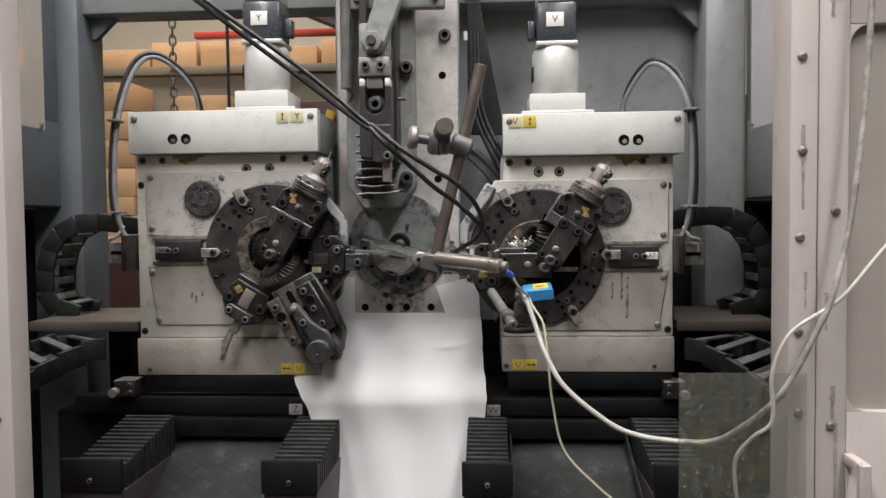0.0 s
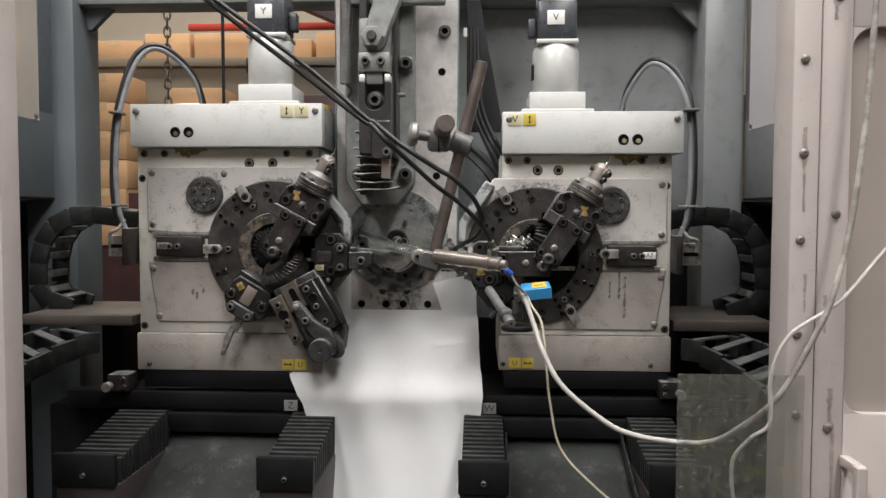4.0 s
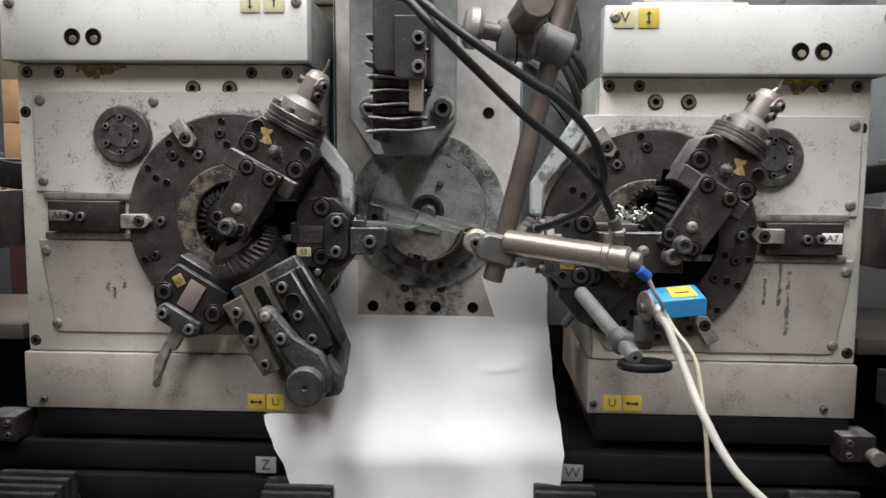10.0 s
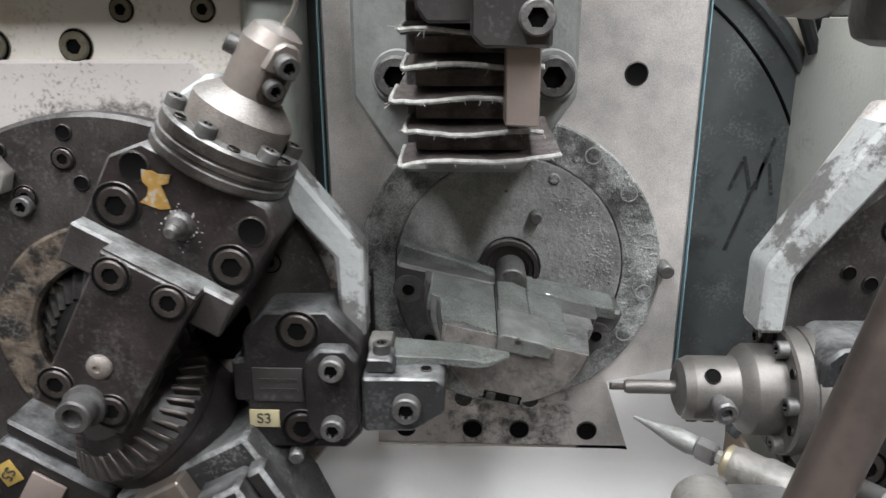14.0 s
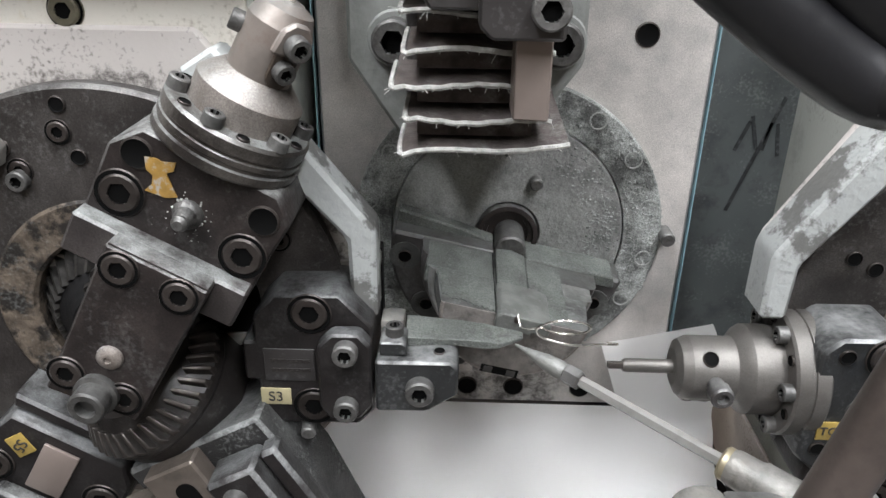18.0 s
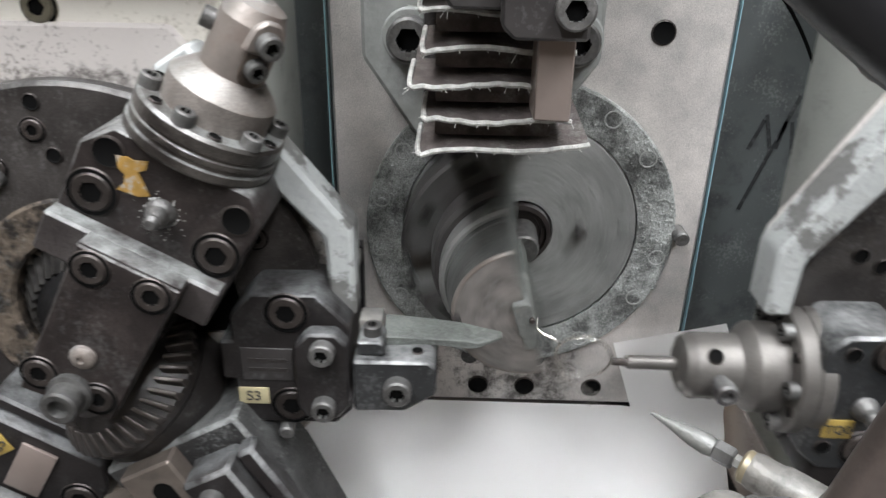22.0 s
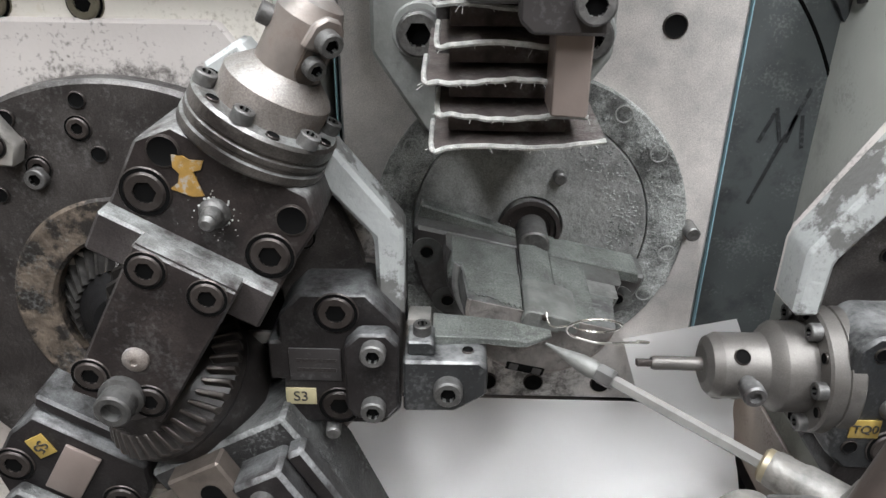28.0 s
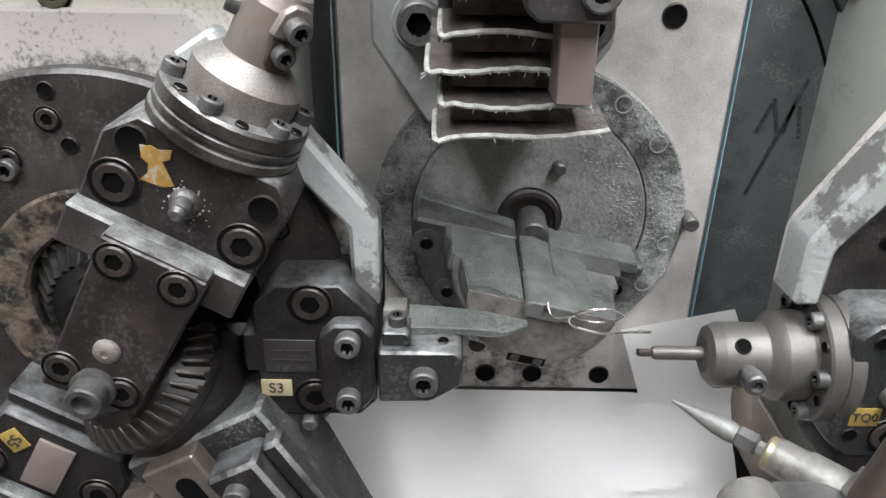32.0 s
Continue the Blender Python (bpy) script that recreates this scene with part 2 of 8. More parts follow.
DUST_LIGHT = mat("pale_dust_on_steel", (0.255, 0.262, 0.252), 0.62, 0.2, 0.25, 50, 0.4, 500, (0.17, 0.171, 0.17), (0.5, 0.72), 40, dust=0.5, speck=0.3)
SLIDE = mat("dark_slide_steel", (0.052, 0.048, 0.048), 0.35, 0.4, 0.25, 30, 0.1, 400, (0.10, 0.098, 0.098), (0.55, 0.8), 24, dust=0.5, speck=0.2)
SCREW = mat("socket_screw_steel", (0.115, 0.112, 0.109), 0.48, 0.55, 0.35, 200, 0.3, 900, (0.055, 0.052, 0.049), (0.48, 0.68), 160, rand=0.3, dust=0.5, dust_col=(0.22, 0.225, 0.22))
SCREW_DARK = mat("black_socket_screw", (0.044, 0.037, 0.034), 0.36, 0.5, 0.3, 150, 0.2, 900, (0.06, 0.055, 0.052), (0.55, 0.7), 140, rand=0.3)
# Near-black paint for the shade inside holes, sockets, slots, gaps and wells.
SHADE_BLACK = mat("recess_shade_black", (0.004, 0.004, 0.004), 0.8, 0, 0.1, 30, spec=0.05)
# Black castings, and the near-black sheets that stand for shade round the bed.
BLACK = mat("black_casting_and_shade", (0.007, 0.0068, 0.0072), 0.55, 0.0, 0.4, 25, 0.3, 300, (0.024, 0.021, 0.02), (0.6, 0.8), 20, spec=0.22)
BASE = mat("oily_dark_bed", (0.007, 0.0066, 0.008), 0.5, 0.0, 0.35, 18, 0.2, 300, (0.03, 0.024, 0.017), (0.64, 0.8), 22, spec=0.22)
TROUGH = mat("oily_steel_trough", (0.030, 0.033, 0.031), 0.33, 0.3, 0.5, 7, 0.15, 120, (0.10, 0.10, 0.095), (0.56, 0.72), 16, speck=0.3)
SHELF = mat("dark_brown_tray_paint", (0.072, 0.060, 0.052), 0.5, 0, 0.15, 12, 0.15, 300, speck=0.3, dust_col=(0.02, 0.02, 0.02))
RUBBER = mat("black_rubber_hose", (0.014, 0.014, 0.016), 0.38, 0, 0.3, 40, 0.1, 500)
GREY_CABLE = mat("grey_cable_sheath", (0.20, 0.205, 0.215), 0.45, 0, 0.2, 60, 0.1, 400)
WHITE_CABLE = mat("pale_grey_cable_sheath", (0.46, 0.435, 0.40), 0.45, 0, 0.1, 60, 0.1, 400, (0.22, 0.20, 0.17), (0.58, 0.8), 30)
THIN_CABLE = mat("yellowed_cable_sheath", (0.46, 0.42, 0.32), 0.5, 0, 0.15, 60)
FELT = mat("brown_bellows_cloth", (0.085, 0.07, 0.066), 0.9, 0, 0.35, 160, 0.5, 900, (0.15, 0.14, 0.135), (0.52, 0.68), 70, speck=0.2)
FRAY = mat("frayed_pale_cloth_edge", (0.45, 0.45, 0.43), 0.9, 0, 0.3, 300, 0.8, 1500)
PAPER = mat("white_paper_sheet", (0.94, 0.935, 0.93), 0.6, 0, 0.02, 9, 0.1, 120, (0.84, 0.81, 0.80), (0.55, 0.85), 6)
LABEL_W = mat("white_label", (0.75, 0.74, 0.71), 0.4, 0, 0.05, 80)
LABEL_Y = mat("yellow_label", (0.58, 0.43, 0.07), 0.4, 0, 0.1, 80, 0, 100, (0.3, 0.22, 0.08), (0.6, 0.75), 90)
LABEL_DULL = mat("dulled_cream_label", (0.40, 0.355, 0.22), 0.45, 0, 0.12, 120, 0, 100, (0.25, 0.21, 0.12), (0.58, 0.78), 120)
LABEL_OCHRE = mat("dull_ochre_label", (0.30, 0.21, 0.055), 0.45, 0, 0.15, 120, 0, 100, (0.16, 0.12, 0.05), (0.52, 0.72), 120)
LABEL_GREY = mat("greyed_label", (0.24, 0.235, 0.225), 0.45, 0, 0.1, 80)
STICKER = mat("torn_orange_sticker", (0.28, 0.165, 0.04), 0.5, 0, 0.25, 200, 0, 100, (0.30, 0.28, 0.25), (0.52, 0.6), 160)
LABEL_PALE = mat("pale_yellow_label", (0.58, 0.53, 0.34), 0.4, 0, 0.08, 80, 0, 100, (0.40, 0.34, 0.22), (0.60, 0.8), 60)
INK = mat("dark_ink", (0.03, 0.03, 0.03), 0.5, 0, 0.1, 80)
BLUE = mat("blue_sensor_plastic", (0.03, 0.24, 0.50), 0.35, 0, 0.1, 60)
MOTOR_BLACK = mat("dark_grey_motor_casting", (0.06, 0.064, 0.072), 0.28, 0.1, 0.2, 60, 0.1, 300)
MOTOR_ALU = mat("cast_aluminium", (0.56, 0.56, 0.54), 0.42, 0.25, 0.08, 40, 0.15, 400, (0.38, 0.37, 0.34), (0.62, 0.8), 30)
CHAIN = mat("dusty_black_plastic_chain", (0.009, 0.0095, 0.0095), 0.55, 0, 0.4, 60, 0.3, 400, (0.042, 0.043, 0.04), (0.58, 0.76), 60, dust=0.12, spec=0.3)
CHAIN_BAR = mat("grey_plastic_crossbar", (0.085, 0.088, 0.086), 0.5, 0, 0.3, 60, 0.2, 300, (0.04, 0.04, 0.04), (0.5, 0.7), 40)
CARD = mat("cardboard", (0.50, 0.31, 0.175), 0.8, 0, 0.06, 8, 0.1, 100, rand=0.15)
HALL_WALL = mat("painted_block_wall", (0.16, 0.14, 0.11), 0.7, 0, 0.08, 3, 0.2, 20)
HALL_WHITE = mat("white_hall_wall", (0.75, 0.70, 0.62), 0.7, 0, 0.05, 3, 0.2, 20)
RED = mat("red_rack_paint", (0.45, 0.05, 0.03), 0.5, 0, 0.1, 10)
MAROON = mat("maroon_bin_paint", (0.05, 0.02, 0.02), 0.5, 0, 0.2, 10)
FLOOR = mat("concrete_floor", (0.075, 0.07, 0.065), 0.6, 0, 0.2, 3, 0.2, 60)
ROD = mat("dull_stand_rod_steel", (0.20, 0.165, 0.15), 0.38, 0.7, 0.2, 50, 0.15, 500, (0.11, 0.09, 0.085), (0.5, 0.75), 30)
ACRYLIC = mat("scratched_acrylic", (0.16, 0.16, 0.14), 0.18, 0, 0.4, 140, 0.05, 300, (0.55, 0.54, 0.50), (0.60, 0.64), 150, alpha=0.24, speck=0.8, dust_col=(0.42, 0.42, 0.10))
WINDOW = mat("dusty_window_pane", (0.60, 0.53, 0.46), 0.12, 0, 0.05, 8, 0.02, 40, alpha=0.45)
# A pale lavender reflection is put into this pane's colour and alpha.
WINDOW_PALE = mat("pane_with_painted_reflection", (0.62, 0.58, 0.60), 0.12, 0, 0.05, 8, 0.02, 40, alpha=0.55)
WINDOW_DOOR = mat("dusty_door_pane", (0.42, 0.365, 0.335), 0.08, 0, 0.05, 8, 0.02, 40, alpha=0.85, speck=0.3, dust_col=(0.5, 0.46, 0.43))
WIRE = mat("spring_wire", (0.62, 0.60, 0.56), 0.25, 0.95, 0.08, 80)
GRIP = mat("grey_gun_tip", (0.22, 0.22, 0.21), 0.5, 0.4, 0.25, 60, 0.4, 500, (0.11, 0.11, 0.105), (0.5, 0.68), 60, dust=0.4)
COPPER = mat("pink_machined_tool_steel", (0.25, 0.205, 0.185), 0.4, 0.4, 0.12, 40, 0.1, 400)
FILM = mat("blue_film_edge", (0.20, 0.33, 0.37), 0.4, 0, 0.1, 40)


# ---- building kit ----
ORIGIN = {}


def bm_box(x0, x1, y0, y1, z0, z1, bevel=0.0015, bm=None):
    bm = bm or bmesh.new()
    r = bmesh.ops.create_cube(bm, size=1)
    for v in r["verts"]:
        v.co = Vector(((x0 + x1) / 2 + v.co.x * (x1 - x0), (y0 + y1) / 2 + v.co.y * (y1 - y0), (z0 + z1) / 2 + v.co.z * (z1 - z0)))
    if bevel:
        bevel = min(bevel, 0.3 * min(abs(x1 - x0), abs(y1 - y0), abs(z1 - z0)))
        es = list({e for v in r["verts"] for e in v.link_edges})
        bmesh.ops.bevel(bm, geom=es, offset=bevel, segments=2, affect="EDGES", profile=0.5)
    return bm


def bm_prism(pts, y0, y1, bevel=0.0012, bm=None):
    """A plate with the outline pts in x and z, between the depths y0 and y1."""
    bm = bm or bmesh.new()
    a = sum(p[0] * q[1] - q[0] * p[1] for p, q in zip(pts, pts[1:] + pts[:1]))
    if a > 0:
        pts = pts[::-1]
    vs = [bm.verts.new((x, y1, z)) for x, z in pts]
    f = bm.faces.new(vs)
    r = bmesh.ops.extrude_face_region(bm, geom=[f])
    new_vs = [v for v in r["geom"] if isinstance(v, bmesh.types.BMVert)]
    for v in new_vs:
        v.co.y = y0
    bmesh.ops.recalc_face_normals(bm, faces=bm.faces)
    if bevel:
        es = [e for e in bm.edges if e.is_manifold and e.calc_face_angle(0) > 0.5 and all(v in vs or v in new_vs for v in e.verts)]
        bmesh.ops.bevel(bm, geom=es, offset=bevel, segments=1, affect="EDGES")
    return bm


def bm_lathe(profile, axis, at, seg=32, bm=None, sweep=360.0, start=0.0):
    """Turns the profile of (radius, along) round the line through at along axis."""
    bm = bm or bmesh.new()
    q = Vector((0, 0, 1)).rotation_difference(Vector(axis).normalized())
    full = sweep > 359
    n = seg if full else seg + 1
    rings = []
    for r, h in profile:
        if r < 1e-6:
            rings.append([bm.verts.new(Vector(at) + q @ Vector((0, 0, h)))] * n)
        else:
            rings.append([bm.verts.new(Vector(at) + q @ Vector((r * math.cos(radians(start + sweep * i / seg)), r * math.sin(radians(start + sweep * i / seg)), h))) for i in range(n)])
    for a, b in zip(rings, rings[1:]):
        for i in range(n if full else n - 1):
            j = (i + 1) % n
            vs = []
            for v in (a[i], a[j], b[j], b[i]):
                if v not in vs:
                    vs.append(v)
            if len(vs) > 2:
                try:
                    bm.faces.new(vs)
                except ValueError:
                    pass
    if not full:
        for i in (0, n - 1):
            vs = []
            for ring in rings:
                if ring[i] not in vs:
                    vs.append(ring[i])
            if len(vs) > 2:
                bm.faces.new(vs)
    bmesh.ops.recalc_face_normals(bm, faces=bm.faces)
    return bm


def bm_cyl(a, b, r, seg=24, chamfer=0.0008, bm=None):
    a, b = Vector(a), Vector(b)
    h = (b - a).length
    c = min(chamfer, r * 0.3, h * 0.3)
    return bm_lathe([(0, 0), (r - c, 0), (r, c), (r, h - c), (r - c, h), (0, h)], b - a, a, seg, bm)


def smooth_path(pts, n=10):
    pts = [Vector(p) for p in pts]
    ext = [2 * pts[0] - pts[1]] + pts + [2 * pts[-1] - pts[-2]]
    out = []
    for i in range(1, len(ext) - 2):
        p0, p1, p2, p3 = ext[i - 1:i + 3]
        for k in range(n):
            t = k / n
            out.append(0.5 * (2 * p1 + (p2 - p0) * t + (2 * p0 - 5 * p1 + 4 * p2 - p3) * t * t + (3 * p1 - p0 - 3 * p2 + p3) * t ** 3))
    out.append(pts[-1])
    return out


def bm_tube(pts, r, seg=10, n=10, bm=None, smooth=True):
    bm = bm or bmesh.new()
    path = smooth_path(pts, n) if smooth else [Vector(p) for p in pts]
    up = Vector((0.13, 0.21, 0.97)).normalized()
    rings = []
    for i, p in enumerate(path):
        d = (path[min(i + 1, len(path) - 1)] - path[max(i - 1, 0)]).normalized()
        s = d.cross(up)
        if s.length < 0.05:
            s = d.cross(Vector((1, 0, 0)))
        s.normalize()
        up = s.cross(d).normalized()
        rings.append([bm.verts.new(p + r * (math.cos(a) * s + math.sin(a) * up)) for a in [2 * math.pi * k / seg for k in range(seg)]])
    for a, b in zip(rings, rings[1:]):
        for k in range(seg):
            bm.faces.new((a[k], a[(k + 1) % seg], b[(k + 1) % seg], b[k]))
    bm.faces.new(rings[0][::-1])
    bm.faces.new(rings[-1])
    bmesh.ops.recalc_face_normals(bm, faces=bm.faces)
    return bm


def finish(bm, name, material, sharp=35):
    me = bpy.data.meshes.new(name)
    for e in bm.edges:
        e.smooth = len(e.link_faces) == 2 and e.calc_face_angle(3) < radians(sharp)
    for f in bm.faces:
        f.smooth = True
    bm.to_mesh(me)
    bm.free()
    me.materials.append(material)
    return me


def thing(name, at, label, category, group="", kind=""):
    ob = new(name)
    ob.location = at
    ob.empty_display_size = 0.02
    ORIGIN[ob] = Vector(at)
    return tagged(ob, label, category, group, kind)


def part(name, bm, material, parent=None, label="", at=None, m=None, sharp=35):
    """One mesh, drawn in the place's metres at rest, as a part of parent, with its pivot at `at`."""
    if m is not None:
        bmesh.ops.transform(bm, matrix=m, verts=bm.verts)
    po = ORIGIN[parent] if parent else Vector((0, 0, 0))
    o = Vector(at) if at is not None else po
    bmesh.ops.translate(bm, vec=-o, verts=bm.verts)
    ob = new(name, finish(bm, name, material, sharp))
    ob.parent = parent
    ob.location = o - po
    ORIGIN[ob] = o
    if label:
        ob["label"] = label
    return ob


def solo(name, bm, material, label, category, at=(0, 0, 0), group="", kind=""):
    return tagged(part(name, bm, material, None, "", at), label, category, group, kind)


def place(name, mesh, m, parent, label=""):
    """A shared mesh as a part of parent, at the pose m in the place."""
    ob = new(name, mesh)
    ob.parent = parent
    ob.matrix_basis = Matrix.Translation(-ORIGIN[parent]) @ m
    ORIGIN[ob] = m.translation.copy()
    if label:
        ob["label"] = label
    return ob


def cap_mesh(name, r, h, material, hexr=0.5, sink=0.45):
    """A socket head cap screw whose head points to -y, with its seat at the origin."""
    bm = bmesh.new()
    c = r * 0.12
    prof = [(r, 0), (r, h - c), (r - c, h)]
    ring = [[bm.verts.new((a * math.cos(2 * math.pi * k / 24), -b, a * math.sin(2 * math.pi * k / 24))) for k in range(24)] for a, b in prof]
    hx = r * hexr

    def hexp(k):
        a = 2 * math.pi * k / 24
        s = hx / math.cos((a % (math.pi / 3)) - math.pi / 6)
        return s * math.cos(a), s * math.sin(a)
    ring.append([bm.verts.new((hexp(k)[0], -h, hexp(k)[1])) for k in range(24)])
    ring.append([bm.verts.new((hexp(k)[0], -h * (1 - sink), hexp(k)[1])) for k in range(24)])
    for a, b in zip(ring, ring[1:]):
        for k in range(24):
            bm.faces.new((a[k], a[(k + 1) % 24], b[(k + 1) % 24], b[k]))
    bm.faces.new(ring[-1])
    if h < 0.004:
        rim = [[bm.verts.new((a * math.cos(2 * math.pi * k / 24), -b, a * math.sin(2 * math.pi * k / 24))) for k in range(24)] for a, b in ((r * 1.0, 0.0006), (r * 1.18, 0.0006), (r * 1.24, 0.0))]
        for a, b in zip(rim, rim[1:]):
            for k in range(24):
                bm.faces.new((a[k], a[(k + 1) % 24], b[(k + 1) % 24], b[k]))
    bmesh.ops.recalc_face_normals(bm, faces=bm.faces)
    me = finish(bm, name, material)
    # Socket floor and seat gap are painted near-black for their shade.
    me.materials.append(SHADE_BLACK)
    for f in me.polygons:
        d = math.hypot(f.center.x, f.center.z)
        if (d < hx * 1.02 and f.center.y > -h * 0.99) or (h < 0.004 and abs(d - r * 1.09) < r * 0.07):
            f.material_index = 1
    return me


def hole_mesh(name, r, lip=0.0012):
    """A bored hole drawn as a raised disc facing -y: shade painted near-black, worn rim."""
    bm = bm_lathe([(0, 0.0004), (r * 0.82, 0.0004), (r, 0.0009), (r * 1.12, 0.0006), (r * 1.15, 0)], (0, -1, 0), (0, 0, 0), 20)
    me = finish(bm, name, SHADE_BLACK)
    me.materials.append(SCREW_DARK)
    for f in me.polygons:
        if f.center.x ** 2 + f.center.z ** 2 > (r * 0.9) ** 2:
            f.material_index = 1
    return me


CAP8 = cap_mesh("cap_screw", 0.0066, 0.006, SCREW)
CAP8D = cap_mesh("cap_screw", 0.0066, 0.0012, SCREW_DARK, 0.5, 0.8)
CAP6 = cap_mesh("cap_screw", 0.0048, 0.005, SCREW)
CAP6D = cap_mesh("cap_screw", 0.0048, 0.0012, SCREW_DARK, 0.5, 0.8)
SCREW_OLIVE = mat("oily_olive_screw", (0.17, 0.155, 0.115), 0.45, 0.4, 0.3, 150, 0.2, 900, (0.08, 0.07, 0.05), (0.5, 0.7), 140, rand=0.2)
CAP8O = cap_mesh("cap_screw", 0.0066, 0.003, SCREW_OLIVE)
CAP6O = cap_mesh("cap_screw", 0.0048, 0.002, SCREW_OLIVE)
CAP4 = cap_mesh("cap_screw", 0.0034, 0.0035, SCREW)
CAP12 = cap_mesh("cap_screw", 0.0105, 0.011, SCREW)
BUTTON = finish(bm_lathe([(0.0055, 0), (0.0052, 0.0015), (0.0035, 0.0028), (0.0016, 0.0030), (0.0014, 0.002), (0, 0.002)], (0, -1, 0), (0, 0, 0), 16), "button_screw", BRIGHT)
CAP7 = cap_mesh("cap_screw", 0.0056, 0.0058, SCREW)
CAP10D = cap_mesh("cap_screw", 0.0083, 0.0012, SCREW_DARK, 0.5, 0.8)
CAP5T = cap_mesh("cap_screw", 0.0042, 0.0050, SCREW)
HOLE4 = hole_mesh("hole", 0.0024)
RING_SCREW = finish(bm_lathe([(0.0050, 0), (0.0050, 0.0004), (0.0043, 0.0005), (0.0040, -0.0005), (0.0022, -0.0003), (0.0018, -0.0018), (0, -0.0018)], (0, -1, 0), (0, 0, 0), 20), "ring_screw", DUST_LIGHT)
HOLE5 = hole_mesh("hole", 0.0034)
HOLE8 = hole_mesh("hole", 0.0058)
HOLE10 = hole_mesh("hole", 0.0075)


def at(x, y, z, spin=0.0):
    return Matrix.Translation((x, y, z)) @ Matrix.Rotation(radians(spin), 4, "Y")


def writing(text, size, m, parent, material=None, name="lettering"):
    """Letters that face -y; m puts their centre."""
    cu = bpy.data.curves.new(name, "FONT")
    cu.body, cu.size, cu.align_x, cu.align_y, cu.extrude = text, size, "CENTER", "CENTER", 0.0002
    tmp = bpy.data.objects.new(name, cu)
    me = bpy.data.meshes.new_from_object(tmp)
    bpy.data.objects.remove(tmp)
    me.materials.clear()
    me.materials.append(material or INK)
    return place(name, me, m @ Matrix.Rotation(radians(90), 4, "X"), parent)


def plate_label(name, x, y, z, w, h, material, parent, spin=0, text="", size=0.012, label=""):
    ob = place(name, finish(bm_box(-w / 2, w / 2, -0.0009, 0, -h / 2, h / 2, 0.0004), name, material), at(x, y, z, spin), parent, label)
    if text:
        writing(text, size, at(x, y - 0.0012, z, spin), ob)
    return ob


def arrow_bm(x, y, z, h, vertical=True):
    """A two-headed arrow as one flat raised mark."""
    a, w, s = h / 2, h * 0.2, h * 0.06
    pts = [(0, a), (w, a - w * 1.2), (s, a - w * 1.2), (s, -a + w * 1.2), (w, -a + w * 1.2), (0, -a), (-w, -a + w * 1.2), (-s, -a + w * 1.2), (-s, a - w * 1.2), (-w, a - w * 1.2)]
    if not vertical:
        pts = [(q, p) for p, q in pts]
    return bm_prism([(x + p, z + q) for p, q in pts], y - 0.0004, y, 0)


# ---- hall and enclosure ----
def setting(name, bm, material, label, category=""):
    return solo(name, bm, material, label, category or name.split("_")[0], kind="structure")


